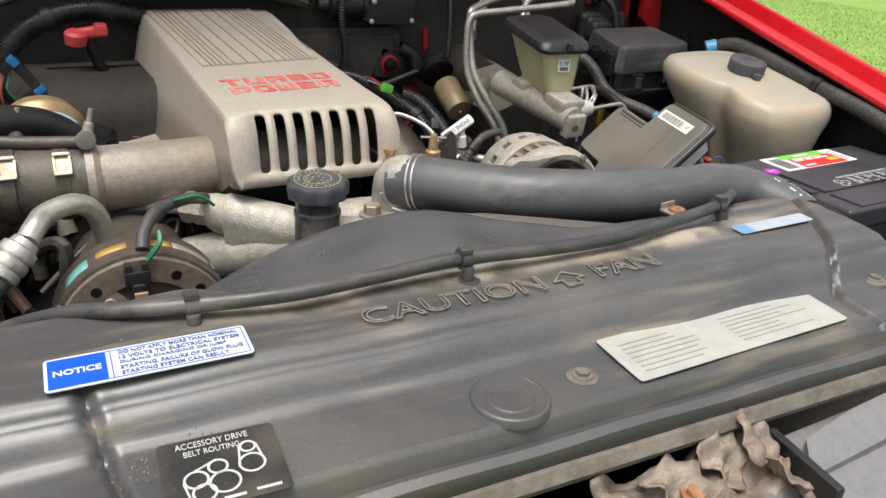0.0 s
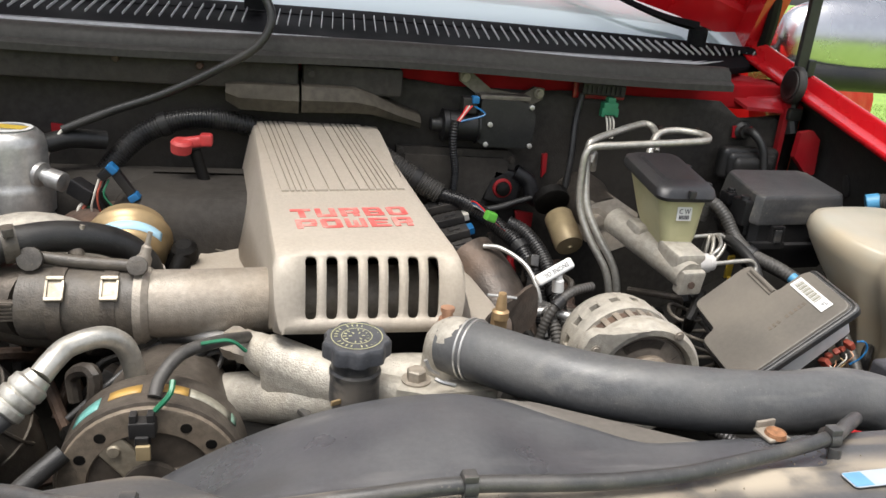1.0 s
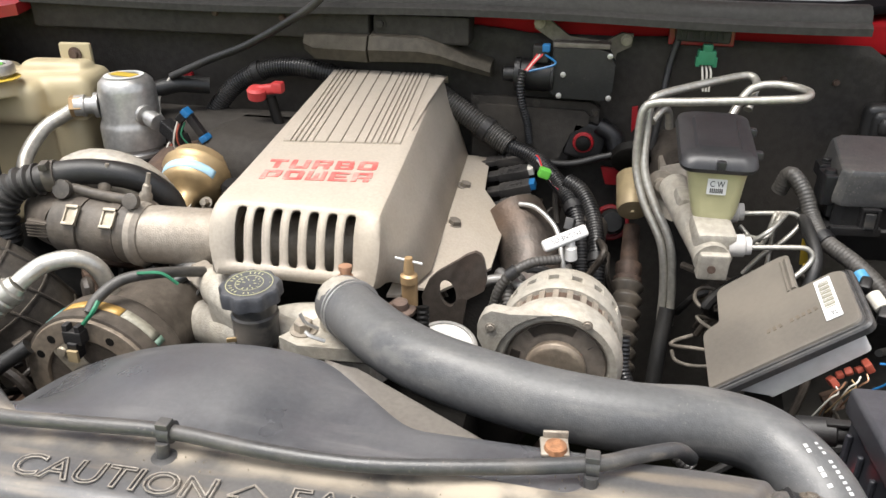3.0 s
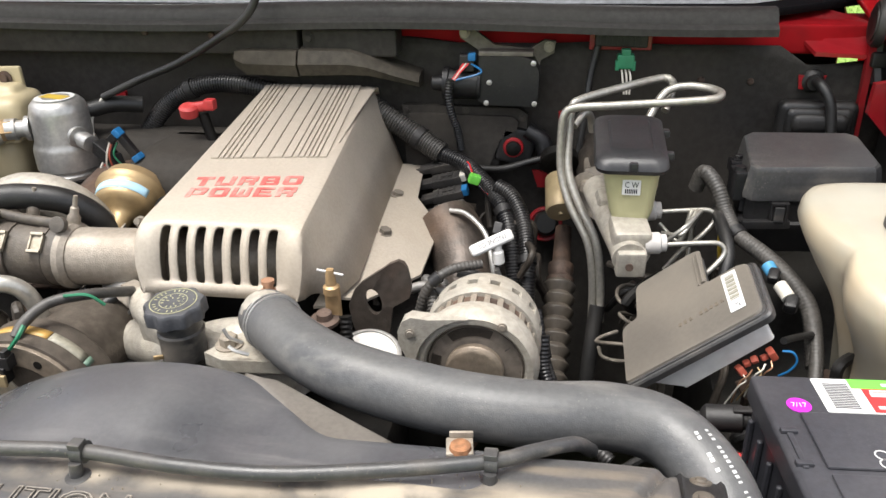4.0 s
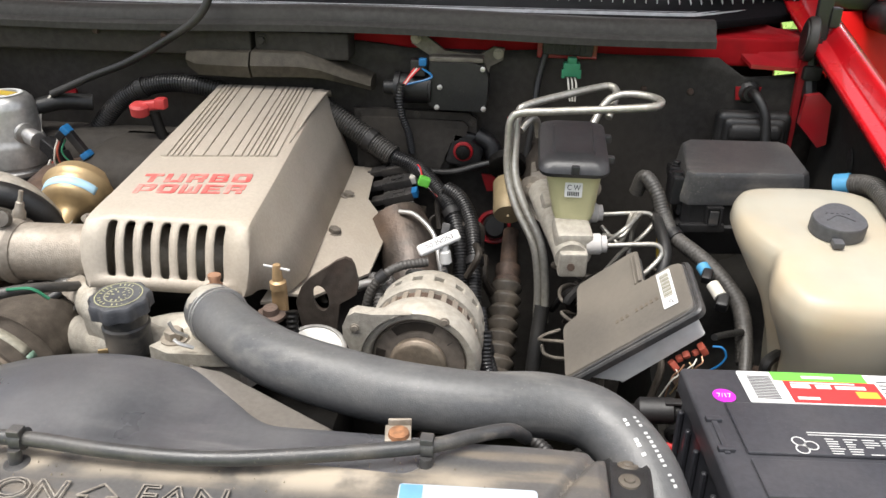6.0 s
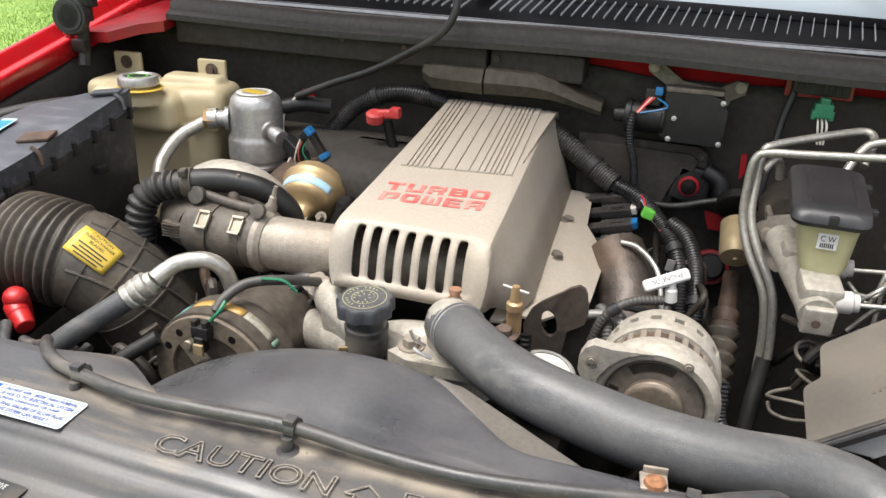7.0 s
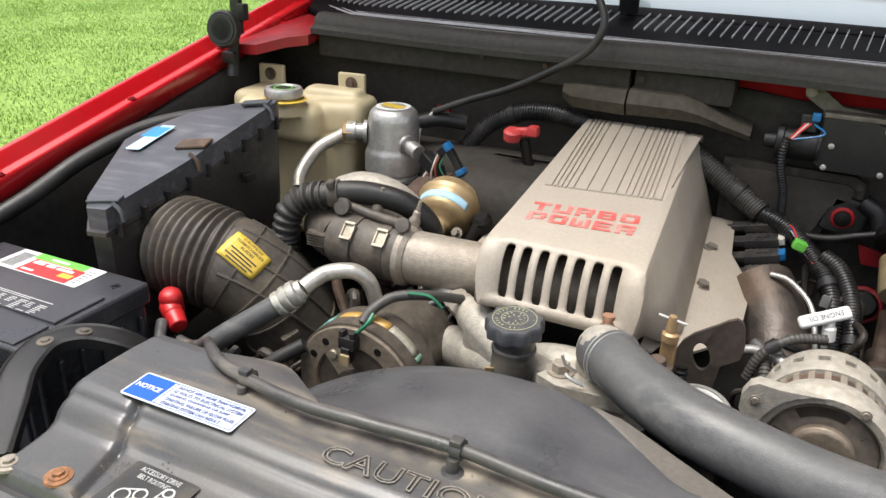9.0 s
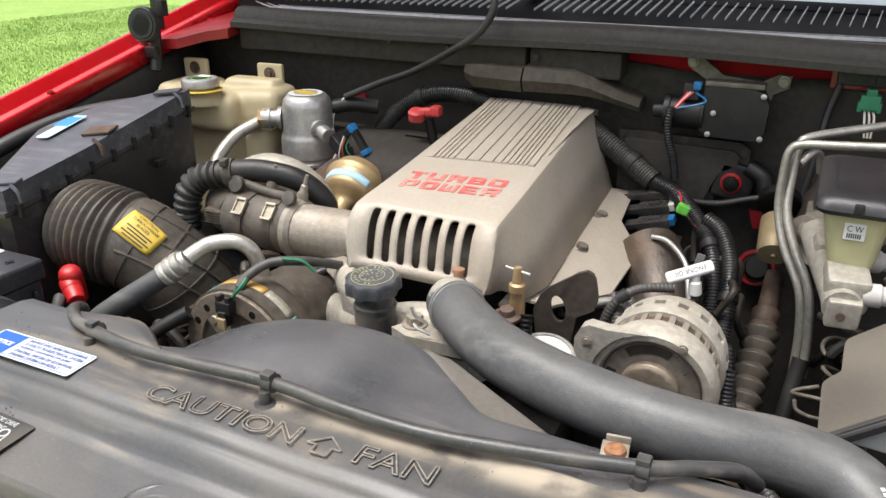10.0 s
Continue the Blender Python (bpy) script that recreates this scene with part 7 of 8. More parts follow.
cw = part("label", bm, "white", res, "small white label")
words("C W", 0.0165, 0.0070, lm @ Matrix.Translation((0.003, 0.0095, 0.0008)), "ink", cw)
bars([(0.0035 + 0.0022 * k, 0.002, 0.0013, 0.0055) for k in range(7)], lm @ Matrix.Translation((0, 0, 0.0008)), "ink", cw)
bm = nb()
d = V(-0.04, 0.17, 0.02)
tube(bm, [(0.450, 1.000, 1.098), (0.446, 1.03, 1.102), (0.43, 1.10, 1.112), (0.415, 1.17, 1.122)], 0.021, 18)
box(bm, (0.451, 1.035, 1.110), (0.048, 0.055, 0.045), (8, 0, 6), bev=0.008)
box(bm, (0.436, 1.115, 1.12), (0.05, 0.04, 0.04), (8, 0, 8), bev=0.008)
box(bm, (0.452, 1.002, 1.092), (0.036, 0.018, 0.036), (8, 0, 6), bev=0.004)
part("body", bm, "casting", mc, "pale aluminium body")
bm = nb()
rev(bm, (0.450, 0.9925, 1.090), (0, -1, 0), [(0, 0.005), (0.002, 0.005), (0.002, 0.002)], 10)
part("plug", bm, "rust", mc)
for p in ((0.468, 1.020, 1.110), (0.468, 1.095, 1.122)):
    bm = nb()
    rev(bm, p, (1, 0.05, 0.06), [(0, 0.0135), (0.018, 0.0135), (0.020, 0.011), (0.026, 0.011), (0.027, 0.006)], 18)
    part("outlet", bm, "pale", mc, "pale outlet fitting")
bm = nb()
slab(bm, [(0.388, 1.205, 1.075), (0.42, 1.195, 1.06), (0.47, 1.20, 1.075), (0.475, 1.215, 1.12), (0.44, 1.23, 1.14), (0.398, 1.225, 1.13)], (0, 0.05, 0))
soft_edges(bm, 0.006)
rev(bm, (0.400, 1.212, 1.110), (0, -1, 0.1), [(0, 0.020), (0.004, 0.020), (0.005, 0.010), (0.018, 0.009), (0.019, 0.006)], 18)
rev(bm, (0.487, 1.20, 1.12), (0, -1, 0.1), [(0, 0.014), (0.004, 0.014), (0.005, 0.008), (0.012, 0.008)], 18)
part("booster_head", bm, "pipe_cast", mc, "dusty cast booster head")
bm = nb()
rev(bm, (0.43, 1.36, 1.10), (0, -1, 0), [(0, 0.05), (0.03, 0.05), (0.06, 0.042), (0.13, 0.040)], 28)
part("booster", bm, "grime", mc, "dark grimy booster barrel")

settle(mc, (-0.006, 0.0, 0.002))

# brake pipes
for pts, lab in [
    ([(0.412, 1.135, 0.93), (0.410, 1.145, 0.99), (0.400, 1.155, 1.045), (0.372, 1.175, 1.095), (0.357, 1.192, 1.14), (0.355, 1.197, 1.19), (0.358, 1.198, 1.221), (0.372, 1.199, 1.231), (0.42, 1.199, 1.235), (0.50, 1.20, 1.241), (0.55, 1.203, 1.245), (0.565, 1.212, 1.247), (0.568, 1.228, 1.249), (0.555, 1.246, 1.250), (0.53, 1.256, 1.250), (0.508, 1.256, 1.246), (0.492, 1.248, 1.235), (0.470, 1.22, 1.20)], "bent silver brake pipe with a long loop"),
    ([(0.424, 1.13, 0.93), (0.421, 1.14, 0.99), (0.411, 1.15, 1.05), (0.384, 1.17, 1.10), (0.368, 1.19, 1.14), (0.366, 1.207, 1.19), (0.368, 1.216, 1.226), (0.38, 1.225, 1.236), (0.43, 1.26, 1.243), (0.490, 1.300, 1.249), (0.507, 1.303, 1.249), (0.513, 1.293, 1.244), (0.510, 1.275, 1.236), (0.50, 1.25, 1.215)], "bent silver brake pipe with an upper loop"),
    ([(0.372, 1.215, 1.20), (0.385, 1.235, 1.212), (0.395, 1.25, 1.205), (0.40, 1.26, 1.18)], "short silver brake pipe"),
]:
    bm = nb()
    tube(bm, pts, 0.0058, 12, 8)
    plain("brake_pipe", bm, "steel", lab, "brake pipe", angle=80)
for k, (z, y) in enumerate(((1.122, 1.10), (1.112, 1.02))):
    bm = nb()
    tube(bm, [(0.49, y, z), (0.53, y + 0.002, z + 0.003), (0.552, y + 0.004, z + 0.002), (0.558, y, z - 0.01), (0.54, y - 0.01, z - 0.03), (0.52, y - 0.01, z - 0.05), (0.50, y - 0.01, z - 0.08)], 0.0032, 8)
    plain("brake_pipe", bm, "steel", "thin silver brake line from the master cylinder", "brake pipe", angle=80)
for k in range(4):
    bm = nb()
    c = V(0.470 + 0.012 * math.sin(k * 2.1), 1.00 + 0.012 * math.cos(k * 1.7), 1.03 - 0.022 * k)
    tube(bm, [c + V((0.036 + 0.006 * k) * math.cos(a + k), 0.030 * math.sin(a + k), 0.004 * a - 0.006 * math.sin(2 * a)) for a in [0.55 * j for j in range(10)]], 0.0026, 6, 4)
    plain("brake_pipe", bm, "grime_pale", "coiled thin brake line under the master cylinder", "brake pipe", angle=80)
for k in range(3):
    bm = nb()
    tube(bm, [(0.49, 1.11 - 0.03 * k, 1.10), (0.515, 1.09 - 0.02 * k, 1.085 + 0.02 * k), (0.528 + 0.006 * k, 1.10, 1.125), (0.535, 1.12, 1.09), (0.53, 1.10, 1.03)], 0.003, 8)
    plain("brake_pipe", bm, "steel", "thin brake line beside the master cylinder", "brake pipe", angle=80)
bm = nb()
box(bm, (0.5715, 1.098, 1.077), (0.011, 0.004, 0.040), (12, -8, 0), bev=0.001)
box(bm, (0.5745, 1.097, 1.056), (0.005, 0.004, 0.010), (12, -8, 0), bev=0.001)
plain("yellow_tag", bm, "yellow", "yellow paper tag on the brake lines", "tag")

# steering shaft boot and the pressure can beside it
boot = thing("steering_shaft", "ribbed black boot on the steering shaft", "steering shaft", (0.36, 1.0, 0.9))
bm = nb()
rev(bm, (0.365, 1.225, 0.972), (-0.05, -0.80, -0.62), sum([[(0.021 * k, 0.018), (0.021 * k + 0.008, 0.0255), (0.021 * k + 0.011, 0.0255)] for k in range(12)], []), 22)
part("boot", bm, "duct", boot, "dusty ribbed rubber boot")
bm = nb()
rev(bm, (0.365, 1.220, 0.968), (0.02, 0.80, 0.62), [(0, 0.019), (0.010, 0.022), (0.014, 0.017), (0.022, 0.020), (0.034, 0.020), (0.036, 0.014), (0.10, 0.013)], 14)
part("joint", bm, "rust", boot, "rusty joint")
settle(boot, (-0.001, -0.022, -0.017))
bm = nb()
rev(bm, (0.355, 1.305, 1.118), (0.05, -0.86, -0.5), [(0.04, 0.022), (0.042, 0.0235), (0.098, 0.0235), (0.104, 0.0215), (0.106, 0.006)], 26)
rev(bm, (0.355, 1.305, 1.118), (0.05, -0.86, -0.5), [(0.106, 0.004), (0.109, 0.003)], 12)
plain("pressure_can", bm, "tan", "tan painted pressure can by the booster", "canister")
bm = nb()
rev(bm, (0.352, 1.335, 1.135), (0.05, -0.86, -0.5), [(0.028, 0.027), (0.030, 0.030), (0.044, 0.030), (0.046, 0.027)], 20)
plain("can_clamp", bm, "dark", "dark collar round the pressure can", "bracket")
bm = nb()
tube(bm, [(0.419, 1.135, 0.955), (0.415, 1.12, 0.92), (0.411, 1.10, 0.88), (0.408, 1.08, 0.82)], 0.0112, 14)
plain("cable", bm, "rubber", "black sleeve over the brake pipes", "cable")

# fuse box
fuse = thing("fuse_box", "black plastic fuse box with scuffed lid", "fuse box", (0.69, 1.15, 1.08))


def skew_ring(z, inset, dz=0.0):
    q = [(0.590, 1.090), (0.751, 1.101), (0.747, 1.207), (0.599, 1.202)]
    c = V(0.672, 1.15, 0)
    out = []
    for i in range(4):
        p = V(*q[i], 0)
        for t in (-1, 1):
            nb_ = V(*q[(i + t) % 4], 0)
            out.append((i, t, p + (nb_ - p).normalized() * 0.010 + (c - p).normalized() * inset))
    ring = []
    for i in range(4):
        ring += [p for j, t, p in out if j == i and t == -1] + [p for j, t, p in out if j == i and t == 1]
    return [V(p.x, p.y, z + (p.y - 1.12) * 0.12) for p in ring]


bm = nb()
loft(bm, [skew_ring(1.150, -0.004), skew_ring(1.156, -0.005), skew_ring(1.186, 0.000), skew_ring(1.191, 0.002), skew_ring(1.193, 0.005)])
part("lid", bm, "lid_fuse", fuse, "scuffed grey-black lid", 30)
bm = nb()
loft(bm, [skew_ring(1.075, 0.010), skew_ring(1.105, 0.0), skew_ring(1.112, -0.006), skew_ring(1.118, -0.006), skew_ring(1.120, 0.002), skew_ring(1.155, 0.002)])
for dx, w, h in ((-0.009, 0.004, 0.030), (0.009, 0.004, 0.030), (0.0, 0.022, 0.005), (0.0, 0.008, 0.018)):
    box(bm, (0.632 + dx, 1.091, 1.130 + (0.013 if h < 0.01 else 0)), (w, 0.012, h), (0, 0, 6), bev=0.0012)
bolt(bm, (0.590, 1.16, 1.177), (0, 0, 1), 0.006)
box(bm, (0.595, 1.13, 1.145), (0.018, 0.05, 0.045), bev=0.004)
box(bm, (0.590, 1.16, 1.168), (0.022, 0.026, 0.018), bev=0.003)
box(bm, (0.618, 1.088, 1.115), (0.06, 0.010, 0.012), (0, 0, 6), bev=0.002)
part("base", bm, "black", fuse, "", 30)
bm = nb()
box(bm, (0.632, 1.085, 1.130), (0.012, 0.004, 0.020), (0, 0, 6), bev=0.001)
part("latch", bm, "lid_black", fuse)
bm = nb()
box(bm, (0.700, 1.094, 1.138), (0.014, 0.006, 0.024), (0, 0, 8), bev=0.002)
part("latch", bm, "lid_black", fuse)
bm = nb()
box(bm, (0.583, 1.115, 1.160), (0.018, 0.032, 0.040), (0, 0, 6), bev=0.004)
rev(bm, (0.583, 1.112, 1.178), (0, 0, 1), [(0, 0.008), (0.006, 0.007)], 12)
part("side_bracket", bm, "black", fuse)

# engine control module, tilted
mod = thing("control_module", "tilted module with a dusty grey-black lid on pale base", "control module", (0.52, 0.93, 0.98))
mm_ = frame_of((0.4368, 0.8480, 1.0279), V(0.1213, -0.0060, 0.1016), V(-0.0006, 0.0752, 0.0129))
inv = mm_.inverted()


def rounded(pts, radii, n=4):
    """A closed outline with its corners rounded off."""
    out = []
    for i, p in enumerate(pts):
        p, a, c = Vector(p), Vector(pts[i - 1]), Vector(pts[(i + 1) % len(pts)])
        r = min(radii[i], 0.45 * (a - p).length, 0.45 * (c - p).length)
        p0, p1 = p + (a - p).normalized() * r, p + (c - p).normalized() * r
        for k in range(n + 1):
            t = k / n
            out.append(p0 * (1 - t) ** 2 + p * 2 * t * (1 - t) + p1 * t * t)
    return out


def lid_line(grow):
    """The lid's outline, its lower and outer edges let out by grow."""
    pts = [tuple((inv @ V(*p)).xy) for p in ((0.4368, 0.8480, 1.0279), (0.5581, 0.8414, 1.1293), (0.5564, 0.9171, 1.1413), (0.5490, 0.9214, 1.1363), (0.5223, 0.9223, 1.1134), (0.5215, 0.9833, 1.1235),
                                             (0.5130, 0.9880, 1.1170), (0.4536, 0.9896, 1.0674), (0.4522, 0.9342, 1.0564), (0.4362, 0.9303, 1.0421))]
    out = []
    for i, (x, y) in enumerate(pts):
        out.append((x + grow * (1 if i in (1, 2) else -0.3), y + grow * (-1 if i in (0, 1) else 0.25)))
    return [V(q.x, q.y, 0) for q in rounded(out, (0.004, 0.011, 0.006, 0.003, 0.004, 0.005, 0.006, 0.010, 0.004, 0.009))]


bm = nb()
loft(bm, [[mm_ @ (q + V(0, 0, h)) for q in lid_line(g)] for g, h in ((0.0100, -0.0135), (0.0100, -0.0065), (0.0085, -0.0045), (0.0070, -0.0040), (0.0064, -0.0052), (0.0052, -0.0052), (0.0046, -0.0036), (0.003, -0.003))])
part("rim", bm, "lid_black", mod, "black ridged lid rim", 30)
bm = nb()
loft(bm, [[mm_ @ (q + V(0, 0, h)) for q in lid_line(g)] for g, h in ((0.0032, -0.0032), (0.0022, -0.0008), (0.0, 0.0))])
part("lid", bm, "module", mod, "dusty brown-grey lid", 30)
bm = nb()
p0, p1 = inv @ V(0.5215, 0.9800, 1.1228), inv @ V(0.5223, 0.9245, 1.1137)
for dx, w in ((-0.004, 0.003), (-0.010, 0.0016)):
    tube(bm, [mm_ @ V(p0.x + dx, p0.y - 0.004, 0.0002), mm_ @ V(p1.x + dx, p1.y, 0.0002)], w, 8)
part("ridge", bm, "module", mod)
bm = nb()
p0, p1 = inv @ V(0.492, 0.882, 1.081), inv @ V(0.531, 0.8815, 1.1136)
for k in range(9):
    if k != 3:
        q = p0.lerp(p1, k / 8)
        box(bm, (q.x, q.y, 0.0002), (0.0036, 0.0048 + 0.0008 * (k % 2), 0.0008), (0, 0, 12 * (k % 3 - 1)), m=mm_)
part("embossed_mark", bm, "duct", mod, "worn embossed bars")
bm = nb()
base_line = rounded([(inv @ V(*p)).to_2d() for p in ((0.5010, 0.8500, 1.0200), (0.5830, 0.8510, 1.0905), (0.5590, 0.9230, 1.1010), (0.4750, 0.9300, 1.0300))], (0.003, 0.007, 0.006, 0.006))
top_line = rounded([(inv @ V(*p)).to_2d() for p in ((0.4560, 0.8480, 1.0250), (0.5660, 0.8430, 1.1170), (0.5600, 0.9190, 1.1280), (0.4600, 0.9300, 1.0500))], (0.003, 0.008, 0.006, 0.006))
loft(bm, [[mm_ @ V(q.x, q.y, -0.046) for q in base_line], [mm_ @ V(q.x, q.y, -0.044) for q in base_line], [mm_ @ V(q.x, q.y, -0.012) for q in top_line]])
part("base", bm, "handle", mod, "pale plastic base")
lm = frame_of((0.5344, 0.9181, 1.1236), V(0.0015, -0.0630, -0.0095), V(0.0131, -0.0020, 0.0107))
bm = nb()
card(bm, lm, 0.063, 0.0168, 0.0006, 0.001)
ml = part("barcode_label", bm, "white", mod, "white barcode label")
bars([(0.005 + 0.0021 * k, 0.003, 0.0008 + 0.0005 * (k % 3), 0.011) for k in range(20)], lm @ Matrix.Translation((0, 0, 0.0006)), "label_grey", ml)
words("YL", 0.007, 0.006, lm @ Matrix.Translation((0.0585, 0.0065, 0.0006)) @ Matrix.Rotation(radians(90), 4, "Z"), "ink", ml)
# orange plugs hanging below the module, their wires bared
OC = V(0.566, 0.847, 1.063)
for k in range(5):
    d = -0.020 + 0.010 * k
    bm = nb()
    box(bm, (d * 0.9, 0.003 * (k % 2), 0.0025 * (k % 3) - 0.002), (0.0075, 0.008 + 0.005 * (k in (0, 4)), 0.006 + 0.005 * (k in (0, 4))), (20 * (k % 3 - 1), 14 * (k % 2), 16 - 11 * (k % 3)), bev=0.0018, m=frame_of(OC, (0.036, 0.0, 0.026), (0, 1, 0.1)))
    plug = part("orange_plug", bm, "orange", mod, "orange wiring plug")
for k, (dx, bend, mm) in enumerate(((-0.012, 0.004, "wire_white"), (-0.004, -0.003, "copper"), (0.001, 0.005, "gold"), (0.008, -0.002, "wire_white"), (0.013, 0.002, "copper"))):
    q = OC + V(dx, -0.006, 0.72 * dx - 0.004)
    bm = nb()
    tube(bm, [q, q + V(-0.002 + bend, -0.006, -0.004), q + V(-0.008 + bend, -0.004, -0.014), q + V(-0.012, 0.01, -0.05)], 0.0009, 5, 5)
    part("wire", bm, mm, mod)
bm = nb()
tube(bm, [(0.590, 0.847, 1.078), (0.600, 0.845, 1.078), (0.605, 0.844, 1.068), (0.600, 0.845, 1.056), (0.592, 0.850, 1.045)], 0.0012, 6, 8)
part("blue_wire", bm, "cyan", mod)
bm = nb()
rev(bm, (0.508, 0.800, 1.022), (0.9, -0.1, 0.12), [(-0.03, 0.006), (0, 0.0065), (0.002, 0.010), (0.006, 0.014), (0.04, 0.014), (0.042, 0.011), (0.06, 0.010)], 18)
box(bm, (0.552, 0.792, 1.041), (0.030, 0.010, 0.004), (0, -8, -8), bev=0.001)
plain("battery_connector", bm, "black", "black cable connector beside the battery", "connector")
bm = nb()
tube(bm, [(0.50, 0.765, 1.01), (0.53, 0.758, 1.012), (0.565, 0.752, 1.008)], 0.004, 8)
plain("cable", bm, "red_rubber", "short red battery lead behind the hose", "cable")
bm = nb()
rev(bm, (0.606, 1.004, 1.098), (0.3, -0.8, -0.3), [(0, 0.008), (0.016, 0.008), (0.017, 0.006)], 14)
sl = plain("loom_sleeve", bm, "tape_blue", "blue and cream loom connector", "connector")
bm = nb()
rev(bm, (0.611, 0.962, 1.094), (0.3, -0.8, -0.3), [(0, 0.008), (0.020, 0.008), (0.021, 0.006)], 14)
part("cream_half", bm, "wire_white", sl, "cream half")
bm = nb()
box(bm, (0.6085, 0.983, 1.095), (0.013, 0.020, 0.013), (20, 0, -20), bev=0.004)
part("collar", bm, "black", sl)
bm = nb()
box(bm, (0.619, 0.938, 1.084), (0.015, 0.022, 0.015), (20, 0, -20), bev=0.004)
part("cap", bm, "black", sl)

# washer bottle
wash = thing("washer_bottle", "translucent white washer bottle with black cap", "washer bottle", (0.74, 0.96, 0.95))
bm = nb()


plan = [(0.660, 0.862), (0.676, 0.838), (0.712, 0.829), (0.772, 0.831), (0.812, 0.846), (0.831, 0.874), (0.831, 0.93), (0.824, 1.0), (0.815, 1.050), (0.796, 1.072), (0.76, 1.080), (0.70, 1.078),
        (0.663, 1.070), (0.645, 1.050), (0.638, 1.015), (0.641, 0.975), (0.653, 0.947), (0.664, 0.928), (0.659, 0.908), (0.655, 0.886)]


def wring(z, k, slope, tuck=0.0, side=0.0, nose=0.0):
    """The bottle's plan shrunk by k; tuck draws the rear lobe in, side the flank by the wing."""
    out = []
    for x, y in plan:
        px, py = 0.735 + (x - 0.735) * k, 0.945 + (y - 0.945) * k
        if y > 0.915 and x < 0.7:
            px += tuck * min(1.0, (y - 0.915) / 0.07)
        if y < 0.93 and x < 0.72:
            px += nose
        if x > 0.78:
            px -= side
        out.append(V(px, py - tuck * 0.7 * max(0, (y - 0.95) / 0.12), z + slope * (py - 0.95)))
    return [p for p in spline(out + out[:1], 3)[:-1]]


loft(bm, [wring(0.96, 0.82, 0, 0.06, 0.05, 0.02), wring(1.02, 0.88, 0, 0.055, 0.045, 0.022), wring(1.05, 0.92, 0.03, 0.048, 0.036, 0.024), wring(1.085, 0.96, 0.05, 0.034, 0.024, 0.014), wring(1.11, 0.985, 0.08, 0.020, 0.014, 0.005), wring(1.135, 1.0, 0.13, 0.006, 0.002), wring(1.147, 0.998, 0.15), wring(1.158, 0.982, 0.16), wring(1.166, 0.945, 0.165), wring(1.170, 0.87, 0.165), wring(1.172, 0.6, 0.165)])
part("bottle", bm, "washer", wash, "", 70)
bm = nb()
cmx = frame_of((0.739, 0.965, 1.176), (1, 0, 0), (0, 1, 0.17))
ring0 = []
for k in range(48):
    a = 2 * math.pi * k / 48
    r = 0.0280 + 0.0085 * max(0.0, math.cos(a - radians(75))) ** 6
    ring0.append((r * math.cos(a) * 1.06, r * math.sin(a)))
loft(bm, [[cmx @ V(x, y, 0) for x, y in ring0], [cmx @ V(x, y, 0.014) for x, y in ring0], [cmx @ V(x * 0.95, y * 0.95, 0.0165) for x, y in ring0]])
box(bm, (-0.009, -0.033, 0.004), (0.012, 0.012, 0.008), bev=0.002, m=cmx)
wc = part("cap", bm, "cap_grey", wash, "dark grey flip cap")
bm = nb()
for k in range(5):
    box(bm, (-0.012 + 0.006 * k, 0.010, 0.0168), (0.003, 0.001, 0.0006), (0, 0, 35 - 17 * k), m=cmx)
tube(bm, [cmx @ V(-0.015, -0.005, 0.0167), cmx @ V(0, 0.006, 0.0167), cmx @ V(0.015, -0.005, 0.0167)], 0.0008, 5)
part("symbol", bm, "cap_grey", wc)


settle(wash, (-0.007, -0.012, 0.0))


